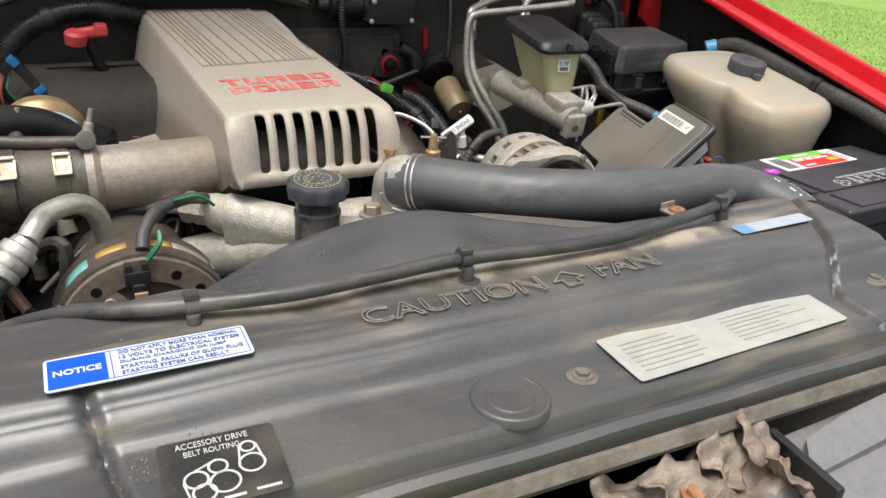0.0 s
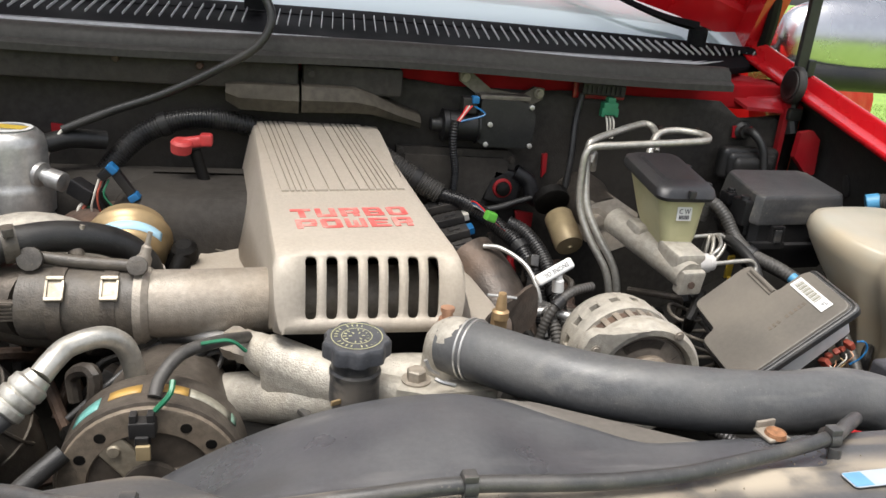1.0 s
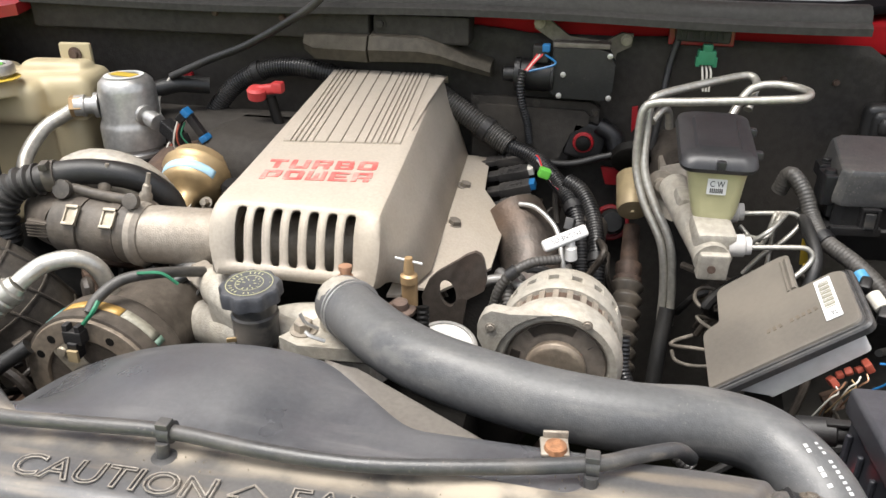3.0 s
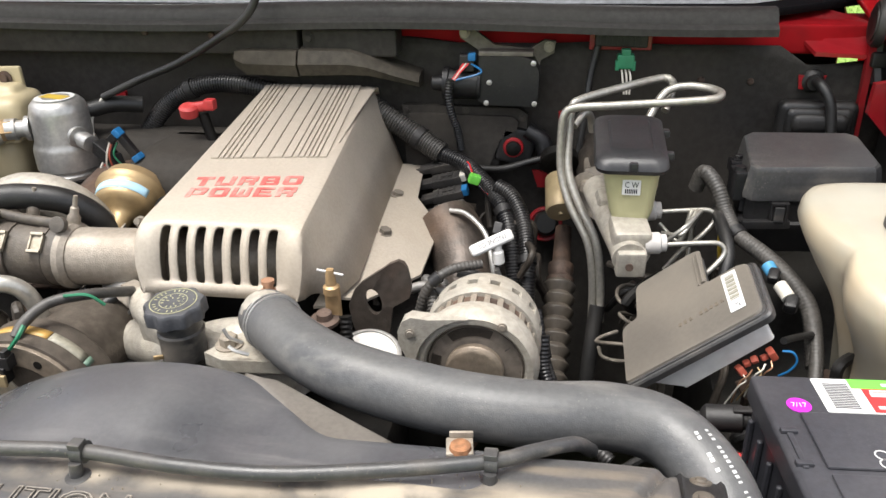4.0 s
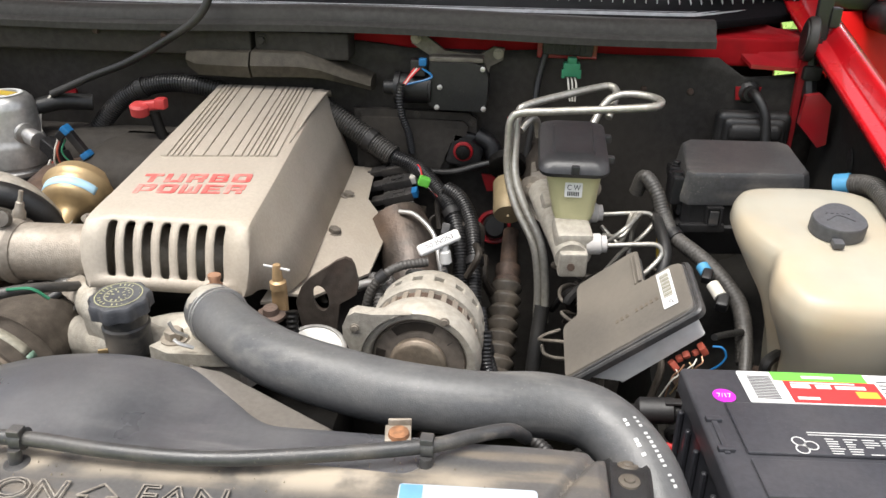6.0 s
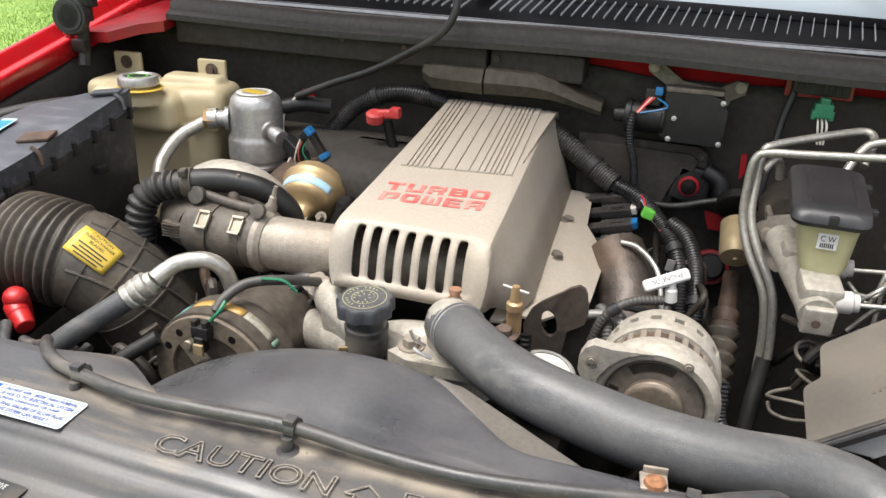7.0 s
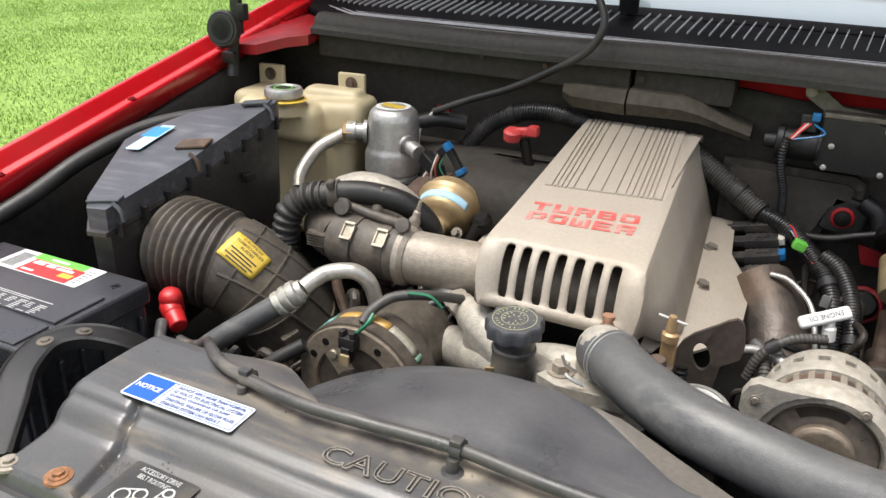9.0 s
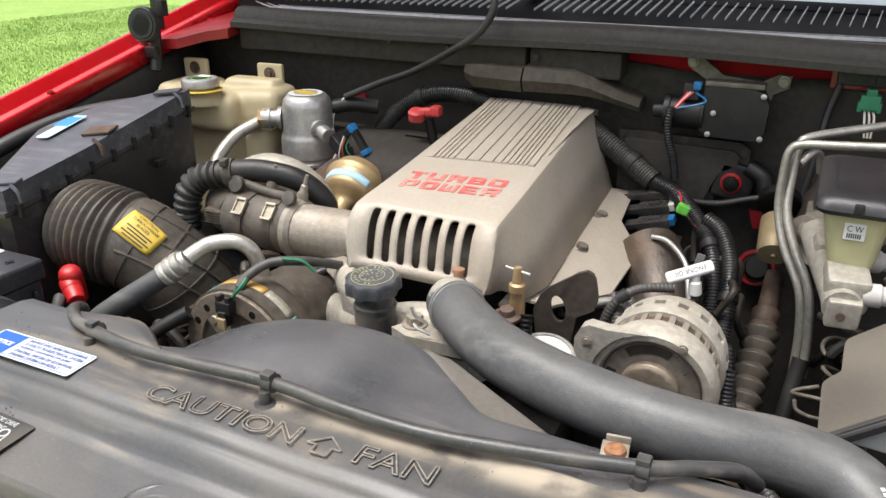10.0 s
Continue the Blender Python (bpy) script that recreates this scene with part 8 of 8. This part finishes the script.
# batteries
def battery(m, flipped, label):
    """Case with ribbed sides, stepped lid, label and printed block; m puts its front left top corner."""
    w, d, h = 0.262, 0.184, 0.18
    bt = thing("battery", label, "battery", m @ V(w / 2, d / 2, -h), "batteries")
    bm = nb()
    box(bm, (w / 2, d / 2, -0.105), (w - 0.012, d - 0.010, 0.15), bev=0.004, m=m)
    case = part("case", bm, "battery", bt)
    spots = [(0.012 + 0.0295 * k, 0.003) for k in range(9)] + [(xx, 0.02 + 0.029 * k) for k in range(6) for xx in (0.003, w - 0.003)]
    each("rib", spots, lambda bm, q: box(bm, (q[0], q[1], -0.105), (0.006, 0.006, 0.13), bev=0.0015, seg=1, m=m), "battery", case)
    bm = nb()
    box(bm, (w / 2, d / 2, -0.014), (w, d, 0.028), bev=0.005, seg=3, m=m)
    part("lid", bm, "battery", bt)
    bm = nb()
    box(bm, (w / 2 + 0.008, d * 0.49, 0.0012), (w * 0.86, d * 0.38, 0.004), bev=0.0018, m=m)
    box(bm, (w / 2 + 0.008, d * 0.145, 0.001), (w * 0.86, d * 0.24, 0.003), bev=0.0015, m=m)
    for y in (0.06, 0.10):
        box(bm, (0.010, y, 0.001), (0.014, 0.006, 0.005), bev=0.001, m=m)
    box(bm, (0.010, 0.08, 0.000), (0.005, 0.05, 0.004), bev=0.001, m=m)
    part("vent_cover", bm, "battery", bt)
    lm = m @ Matrix.Translation((0.052, 0.128, 0.0003))
    bm = nb()
    card(bm, lm, 0.146, 0.050, 0.0008, 0.002)
    lb = part("maker_label", bm, "white", bt, "white, green and red label")
    bm = nb()
    box(bm, (0.076, 0.043, 0.0010), (0.088, 0.014, 0.0004), m=lm)
    part("green_band", bm, "green", lb)
    bm = nb()
    box(bm, (0.083, 0.0185, 0.0010), (0.086, 0.034, 0.0004), m=lm)
    rd = part("red_field", bm, "label_red", lb)
    bm = nb()
    box(bm, (0.112, 0.016, 0.0013), (0.020, 0.010, 0.0004), m=lm)
    part("yellow_mark", bm, "yellow", rd)
    bars([(0.045, 0.024, 0.018, 0.006), (0.068, 0.024, 0.014, 0.006), (0.086, 0.024, 0.028, 0.005), (0.045, 0.006, 0.02, 0.004), (0.06, 0.040, 0.03, 0.004), (0.046, 0.0315, 0.06, 0.002)], lm @ Matrix.Translation((0, 0, 0.0011)), "white", rd)
    bars([(0.008, 0.006 + 0.0025 * k, 0.022, 0.0013) for k in range(15)], lm @ Matrix.Translation((0, 0, 0.0007)), "ink", lb)
    bars([(0.129, 0.008 + 0.006 * k, 0.010, 0.0015) for k in range(6)], lm @ Matrix.Translation((0, 0, 0.0007)), "ink", lb)
    pm = m @ Matrix.Translation((0.066, 0.052, 0.0034))
    rng = random.Random(11)
    rows = [(0.018, 0.0305, 0.022 * 6, 0.0012), (0.018, 0.0275, 0.10, 0.0010)]
    for c in range(8):
        for k in range(7):
            if (c, k) in ((2, 1), (2, 2), (4, 1), (4, 2), (6, 1), (6, 2)):
                continue
            rows.append((0.030 + 0.0155 * c, 0.004 + 0.0031 * k, 0.006 + 0.007 * rng.random(), 0.0011))
    bars(rows, pm, "white_ink", bt, "warning_print")
    bm = nb()
    for k in range(3):
        a = radians(120 * k)
        disc_ring(bm, pm @ V(0.010 + 0.006 * math.cos(a), 0.014 + 0.006 * math.sin(a), 0), m.to_3x3() @ V(0, 0, 1), 0.006, 0.0012, 12)
    part("recycling_mark", bm, "white_ink", bt)
    return bt, m, w, d


B1 = Matrix.Translation((0.551, 0.588, 1.0985)) @ turn_of((0, 0, 3.5))
b1, _, _, _ = battery(B1, False, "blue-black starter battery with maker's label beside the washer bottle")
bm = nb()
rev(bm, B1 @ V(0.030, 0.137, 0.0002), (0, 0, 1), [(0, 0.0105), (0.0006, 0.0105)], 24)
st = part("date_sticker", bm, "magenta", b1, "magenta date sticker")
words("7/17", 0.013, 0.006, B1 @ Matrix.Translation((0.0235, 0.134, 0.0009)), "white", st)
B2 = Matrix.Translation((-0.739, 0.512, 1.1005)) @ turn_of((0, 0, 1))
b2, _, _, _ = battery(B2, True, "blue-black starter battery with red terminal boot beside the air cleaner")
bm = nb()
for dx, dy in ((0.012, 0.003), (0.003, 0.012)):
    box(bm, B2 @ V(0.236, 0.155, 0.0004), (dx, dy, 0.0012), (0, 0, 20))
part("plus_mark", bm, "black", b2)
bootr = thing("terminal_boot", "red rubber battery terminal boot on a black cable", "terminal boot", (-0.45, 0.69, 1.05))
bm = nb()
rev(bm, (-0.466, 0.716, 1.060), (0.2, -0.25, 1), [(-0.045, 0.015), (-0.02, 0.0165), (0.004, 0.0165), (0.010, 0.015), (0.015, 0.011), (0.017, 0.004)], 20)
rev(bm, (-0.466, 0.712, 1.052), (0.80, -0.45, -0.38), [(0, 0.015), (0.016, 0.0145), (0.018, 0.0125), (0.020, 0.0145), (0.040, 0.0130), (0.042, 0.010)], 20)
part("boot", bm, "red_rubber", bootr, "", 70)
bm = nb()
tube(bm, [(-0.45, 0.68, 1.045), (-0.43, 0.655, 1.035), (-0.41, 0.64, 1.02)], 0.008, 12)
part("lead", bm, "hose", bootr)

settle(bootr, (-0.030, 0.030, -0.006), 0.92)

# ---- bulkhead fittings ----
wm = thing("wiper_motor", "black wiper motor on a steel bracket", "wiper motor", (0.25, 1.34, 1.2))
bm = nb()
slab(bm, [(0.190, 1.352, 1.312), (0.206, 1.352, 1.314), (0.245, 1.352, 1.286), (0.300, 1.354, 1.280), (0.322, 1.360, 1.292), (0.340, 1.362, 1.290), (0.338, 1.362, 1.272), (0.318, 1.358, 1.262), (0.315, 1.356, 1.25), (0.222, 1.352, 1.255), (0.220, 1.352, 1.278), (0.192, 1.352, 1.296)], (0, 0.01, 0))
soft_edges(bm, 0.003)
box(bm, (0.265, 1.345, 1.276), (0.085, 0.03, 0.008), bev=0.002)
part("bracket", bm, "grime_pale", wm, "dull grey steel bracket")
each("bolt", ((0.199, 1.352, 1.304), (0.330, 1.361, 1.282)), lambda bm, p: rev(bm, p, (0, -1, 0), [(0, 0.0085), (0.003, 0.0085), (0.003, 0.0055), (0.008, 0.0055), (0.008, 0.003)], 16), "pipe_cast", wm)
bm = nb()
slab(bm, [(0.224, 1.325, 1.272), (0.222, 1.325, 1.205), (0.236, 1.325, 1.197), (0.306, 1.325, 1.196), (0.316, 1.325, 1.21), (0.317, 1.325, 1.25), (0.308, 1.325, 1.268), (0.29, 1.325, 1.273)], (0, 0.04, 0))
soft_edges(bm, 0.003)
part("gearbox", bm, "black", wm, "black gearbox housing")
each("screw", ((0.2405, 1.2335), (0.236, 1.201), (0.311, 1.201), (0.308, 1.264)), lambda bm, q: rev(bm, (q[0], 1.3245, q[1]), (0, -1, 0), [(0, 0.0042), (0.003, 0.0042), (0.004, 0.002)], 12), "silver", wm)
bm = nb()
rev(bm, (0.226, 1.345, 1.226), (-1, 0, 0), [(0, 0.027), (0.004, 0.027), (0.005, 0.024), (0.05, 0.024), (0.052, 0.026), (0.060, 0.026), (0.062, 0.012), (0.078, 0.011), (0.080, 0.008)], 24)
part("motor", bm, "black", wm, "black motor barrel")
bm = nb()
box(bm, (0.205, 1.335, 1.262), (0.024, 0.022, 0.026), bev=0.003)
wp = part("plug", bm, "black", wm)
bm = nb()
box(bm, (0.213, 1.327, 1.272), (0.012, 0.012, 0.012), bev=0.002)
part("lock", bm, "cyan", wp, "blue lock")
for k, c in enumerate(("label_red", "wire_white", "label_red", "cyan")):
    bm = nb()
    tube(bm, [(0.200 + 0.004 * k, 1.325, 1.262), (0.192 + (0.012 if k == 3 else 0.002) * k, 1.318, 1.25), (0.183 + 0.002 * k, 1.315, 1.238)], 0.0016, 5)
    part("wire", bm, c, wm)
bm = nb()
ribbed(bm, [(0.180, 1.312, 1.240), (0.178, 1.310, 1.215), (0.182, 1.315, 1.185), (0.190, 1.325, 1.155), (0.193, 1.34, 1.12)], 0.0065, 0.0045, 0.16, 10)
part("pigtail", bm, "loom", wm)

# heater duct under the cowl
hd = thing("heater_duct", "dusty black moulded heater air duct", "air duct", (-0.03, 1.33, 1.24))
bm = nb()


def duct_ring(x, y, z0, z1, d):
    return [V(x, y, z1), V(x, y - d * 0.7, z1 - 0.004), V(x, y - d, (z0 + z1) / 2), V(x, y - d * 0.75, z0 + 0.004), V(x, y, z0), V(x, y + 0.03, z0), V(x, y + 0.03, z1)]


loft(bm, [duct_ring(-0.170, 1.335, 1.250, 1.281, 0.02), duct_ring(-0.150, 1.335, 1.238, 1.283, 0.03), duct_ring(-0.064, 1.338, 1.236, 1.283, 0.034)])
part("end_box", bm, "heater", hd)
bm = nb()
loft(bm, [duct_ring(-0.060, 1.336, 1.238, 1.285, 0.034), duct_ring(0.02, 1.338, 1.240, 1.284, 0.034), duct_ring(0.05, 1.342, 1.238, 1.275, 0.032), duct_ring(0.09, 1.347, 1.228, 1.256, 0.028), duct_ring(0.128, 1.350, 1.218, 1.242, 0.022)])
part("tapered_box", bm, "heater", hd)
bm = nb()
slab(bm, [(0.095, 1.362, 1.188), (0.285, 1.362, 1.186), (0.300, 1.362, 1.176), (0.300, 1.362, 1.15), (0.27, 1.362, 1.13), (0.25, 1.362, 1.08), (0.10, 1.362, 1.06)], (0, -0.012, 0))
soft_edges(bm, 0.004)
hc = thing("heater_case", "grey-black moulded heater case panel on the bulkhead", "heater case", (0.19, 1.36, 1.06))
part("panel", bm, "firewall", hc)
bm = nb()
slab(bm, [(0.108, 1.350, 1.176), (0.276, 1.350, 1.174), (0.286, 1.350, 1.166), (0.284, 1.350, 1.152), (0.258, 1.350, 1.136), (0.240, 1.350, 1.09), (0.112, 1.350, 1.074)], (0, -0.008, 0))
soft_edges(bm, 0.004)
part("raised_face", bm, "firewall", hc)
each("screw", ((0.102, 1.181), (0.200, 1.181), (0.292, 1.170)), lambda bm, q: bolt(bm, (q[0], 1.3505, q[1]), (0, -1, 0), 0.0042, 0.004), "grime", hc)
gp = thing("bulkhead_grommet", "black square grommet with red ring on the bulkhead", "grommet", (0.279, 1.36, 1.1))
bm = nb()
box(bm, (0.283, 1.352, 1.124), (0.062, 0.02, 0.062), (0, 12, 0), bev=0.008)
tube(bm, [(0.30, 1.35, 1.15), (0.325, 1.345, 1.135), (0.335, 1.34, 1.11), (0.36, 1.34, 1.10)], 0.014, 10)
part("block", bm, "black", gp)
bm = nb()
rev(bm, (0.279, 1.342, 1.123), (0, -1, 0), [(0, 0.017), (0.003, 0.016), (0.004, 0.012)], 22)
part("red_ring", bm, "red_dirty", gp, "red ring")
bm = nb()
rev(bm, (0.279, 1.338, 1.123), (0, -1, 0), [(0, 0.0125), (0.006, 0.0115), (0.009, 0.004)], 16)
part("stem", bm, "dark", gp)
for pts in ([(-0.419, 1.362, 1.202), (-0.393, 1.362, 1.198), (-0.395, 1.362, 1.176), (-0.419, 1.362, 1.180)], [(0.349, 1.362, 1.18), (0.358, 1.362, 1.182), (0.359, 1.362, 1.15), (0.352, 1.362, 1.14)], [(0.31, 1.362, 1.08), (0.345, 1.362, 1.075), (0.345, 1.362, 1.05), (0.32, 1.362, 1.05)]):
    bm = nb()
    slab(bm, pts, (0, -0.006, 0))
    part("bulkhead_paint", bm, "red_dirty", truck, "red bulkhead paint showing through")
bm = nb()
rev(bm, (0.335, 1.352, 0.985), (0, -1, 0.35), [(0, 0.030), (0.004, 0.030), (0.006, 0.028), (0.006, 0.024), (0.002, 0.022)], 28)
part("steering_ring", bm, "red_dirty", truck, "dark red ring round the steering shaft")
bm = nb()
rev(bm, (0.337, 1.344, 0.990), (0, -1, 0.35), [(0, 0.021), (0.006, 0.021), (0.012, 0.016)], 24)
part("shaft_seal", bm, "rubber", truck, "black seal round the steering shaft")
rs = thing("blower_resistor", "black resistor with a green plug on the bulkhead", "resistor", (0.44, 1.35, 1.27))
bm = nb()
box(bm, (0.438, 1.352, 1.296), (0.078, 0.022, 0.020), (0, 2, 0), bev=0.003)
for k in range(8):
    box(bm, (0.408 + 0.0085 * k, 1.340, 1.296), (0.003, 0.004, 0.012))
part("body", bm, "black", rs)
bm = nb()
box(bm, (0.438, 1.364, 1.296), (0.094, 0.008, 0.036), bev=0.002)
part("red_patch", bm, "red_dirty", rs, "red paint around it")
bm = nb()
box(bm, (0.445, 1.330, 1.268), (0.026, 0.018, 0.022), bev=0.003)
box(bm, (0.445, 1.328, 1.282), (0.014, 0.014, 0.010), bev=0.002)
for s in (-1, 1):
    box(bm, (0.445 + 0.012 * s, 1.328, 1.262), (0.006, 0.012, 0.014), bev=0.001)
part("plug", bm, "green_plastic", rs, "green plug")
each("wire", range(3), lambda bm, k: tube(bm, [(0.440 + 0.005 * k, 1.328, 1.258), (0.442 + 0.006 * k, 1.322, 1.245), (0.446 + 0.004 * k, 1.32, 1.22)], 0.0016, 5), "wire_white", rs)

bs = thing("bulkhead_seal_box", "black ribbed rubber bulkhead box behind the fuse box", "grommet box", (0.735, 1.34, 1.16))
bm = nb()
for k in range(3):
    box(bm, (0.735, 1.345 - 0.008 * k, 1.180), (0.115 - 0.016 * k, 0.03, 0.060 - 0.014 * k), bev=0.012, seg=3)
part("box", bm, "rubber", bs)
bm = nb()
rev(bm, (0.727, 1.368, 1.234), (0, -1, 0), [(0, 0.018), (0.004, 0.017), (0.008, 0.012), (0.016, 0.011)], 18)
part("grommet", bm, "rubber", bs)
bm = nb()
slab(bm, [(0.705, 1.3655, 1.243), (0.745, 1.3655, 1.243), (0.738, 1.3655, 1.222), (0.708, 1.3655, 1.222)], (0, -0.002, 0))
part("red_patch", bm, "red_dirty", bs)

# ---- the engine beneath, coloured near-black to hold the bay's shade ----
eng = thing("engine_block", "grimy engine block and manifolds, near-black to stand for deep shade", "engine", (0, 1.0, 0.6))
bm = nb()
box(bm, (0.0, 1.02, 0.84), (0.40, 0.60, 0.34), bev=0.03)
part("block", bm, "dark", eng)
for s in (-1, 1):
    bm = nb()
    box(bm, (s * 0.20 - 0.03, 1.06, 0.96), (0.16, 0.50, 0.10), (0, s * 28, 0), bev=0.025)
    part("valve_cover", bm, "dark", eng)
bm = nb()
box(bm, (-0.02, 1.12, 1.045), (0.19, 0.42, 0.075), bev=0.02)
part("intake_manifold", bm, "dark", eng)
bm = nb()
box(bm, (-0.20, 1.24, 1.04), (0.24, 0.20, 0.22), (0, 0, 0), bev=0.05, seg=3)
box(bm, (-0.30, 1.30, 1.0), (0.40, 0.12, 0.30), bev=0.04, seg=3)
part("rear_cover", bm, "firewall", eng)
rng = random.Random(21)
for k in range(26):
    x = rng.uniform(-0.42, 0.50)
    y = rng.uniform(0.74, 1.05)
    z = rng.uniform(0.86, 0.97)
    bm = nb()
    tube(bm, [(x, y, z), (x + rng.uniform(-0.08, 0.08), y + rng.uniform(-0.05, 0.1), z + rng.uniform(0, 0.05)), (x + rng.uniform(-0.15, 0.15), y + rng.uniform(0, 0.2), z + rng.uniform(-0.05, 0.04))], rng.uniform(0.004, 0.011), 8)
    part("hose", bm, rng.choice(("rubber", "dark", "loom", "rust")), eng)
bm = nb()
rev(bm, (0.10, 0.73, 0.93), (0, 1, 0), [(-0.01, 0.05), (0, 0.085), (0.03, 0.085), (0.04, 0.05)], 32)
rev(bm, (-0.09, 0.72, 0.93), (0, 1, 0), [(-0.01, 0.05), (0, 0.06), (0.03, 0.06), (0.04, 0.05)], 32)
part("pulley", bm, "dark", eng)


# grimy pipes, wires and brackets crowded into the gaps
rng = random.Random(77)
for (x0, x1, y0, y1, z0, z1), count in (((-0.30, -0.06, 0.83, 0.98, 1.00, 1.062), 14), ((0.10, 0.28, 0.86, 1.12, 0.97, 1.03), 16), ((0.46, 0.60, 0.92, 1.18, 0.97, 1.07), 18), ((0.58, 0.70, 0.72, 1.02, 0.94, 1.03), 12),
                                        ((0.10, 0.34, 1.12, 1.30, 1.00, 1.07), 12), ((-0.44, -0.20, 1.05, 1.22, 1.00, 1.06), 10), ((-0.42, -0.28, 0.66, 0.84, 0.95, 1.02), 8)):
    for k in range(count):
        p = V(rng.uniform(x0, x1), rng.uniform(y0, y1), rng.uniform(z0, z1))
        kind = rng.random()
        bm = nb()
        if kind < 0.72:
            q = p + V(rng.uniform(-0.045, 0.045), rng.uniform(-0.05, 0.05), rng.uniform(-0.02, 0.015))
            s = q + V(rng.uniform(-0.04, 0.04), rng.uniform(-0.03, 0.06), rng.uniform(-0.08, -0.01))
            r = rng.choice((0.002, 0.0026, 0.0035, 0.005, 0.007))
            tube(bm, [p - V(0, 0, 0.03), p, q, s], r, 8, 6)
            part("pipe" if r > 0.004 else "wire", bm, rng.choice(("rubber", "grime", "loom_dusty", "duct", "grime", "drum", "rubber", "dark")), eng)
        else:
            box(bm, p, (rng.uniform(0.012, 0.03), rng.uniform(0.008, 0.02), rng.uniform(0.010, 0.024)), (rng.uniform(-30, 30), rng.uniform(-30, 30), rng.uniform(0, 90)), bev=0.002)
            cyl(bm, p, p - V(0, 0, 0.06), 0.005, seg=8)
            part("bracket", bm, rng.choice(("grime", "black", "lid_black", "drum", "pipe_cast", "rust")), eng)


# dry moss and grit caught on the radiator cover
rng = np.random.default_rng(12)
verts, faces = [], []
for cx, cy, spread, count in ((-0.245, 0.434, 0.006, 40), (-0.205, 0.443, 0.006, 30), (-0.19, 0.528, 0.04, 30), (0.05, 0.530, 0.08, 50), (0.30, 0.560, 0.03, 30)):
    for _ in range(count):
        x, y = cx + rng.normal() * spread, cy + rng.normal() * min(spread, 0.012)
        z = float(np.interp(y, [p[0] for p in panel_profile()], [p[1] for p in panel_profile()])) + 0.0004
        r = rng.uniform(0.0003, 0.0009)
        a = rng.uniform(0, 6.28)
        n = len(verts)
        verts += [(x + r * math.cos(a + k * 2.1), y + r * math.sin(a + k * 2.1) * 1.6, z - 0.0008) for k in range(3)] + [(x, y, z + r * 0.8)]
        faces += [(n, n + 1, n + 3), (n + 1, n + 2, n + 3), (n + 2, n, n + 3)]
me = bpy.data.meshes.new("grit")
me.from_pydata(verts, [], faces)
me.materials.append(M["grit"])
tagged(new("grit", me), "tan grit and dry moss lying on the radiator cover", "grit", kind="stuff")

# plugs with blue clips beside the accumulator
clips = thing("sensor_plugs", "black sensor plugs with blue clips on thin wires", "connectors", (-0.317, 1.140, 1.197))
for a, b in ((V(-0.334, 1.140, 1.182), V(-0.317, 1.140, 1.197)), (V(-0.317, 1.140, 1.197), V(-0.292, 1.140, 1.159))):
    bm = nb()
    box(bm, (0, 0, 0), ((b - a).length * 0.8, 0.012, 0.012), bev=0.002, m=frame_of(a.lerp(b, 0.5), b - a, (0, 1, 0)))
    pl = part("plug", bm, "black", clips, "black sensor plug")
    bm = nb()
    box(bm, (0, 0, 0), (0.010, 0.016, 0.014), bev=0.002, m=frame_of(b, b - a, (0, 1, 0)))
    part("clip", bm, "cyan", pl, "blue clip")
for k, c in enumerate(("wire_white", "orange", "dark", "green_plastic")):
    bm = nb()
    p = V(-0.334, 1.140, 1.182) + V(0.004 * k, 0, 0)
    tube(bm, [p, p + V(-0.006, -0.005, -0.02), p + V(0.006 * k - 0.01, 0.0, -0.045), p + V(0.01, 0.02, -0.08)], 0.0014, 6)
    part("wire", bm, c, clips)

settle(clips, (0.012, 0.030, -0.012))

# grey corrugated hoses between the bracket and the alternator
for dx in (0.0, 0.016):
    bm = nb()
    ribbed(bm, [(0.202 + dx, 0.945, 1.085), (0.214 + dx, 0.915, 1.088), (0.218 + dx, 0.888, 1.066), (0.212 + dx, 0.872, 1.03)], 0.0075, 0.0045, 0.16, 10)
    plain("hose", bm, "loom_dusty", "grey corrugated hose beside the alternator", "hose")
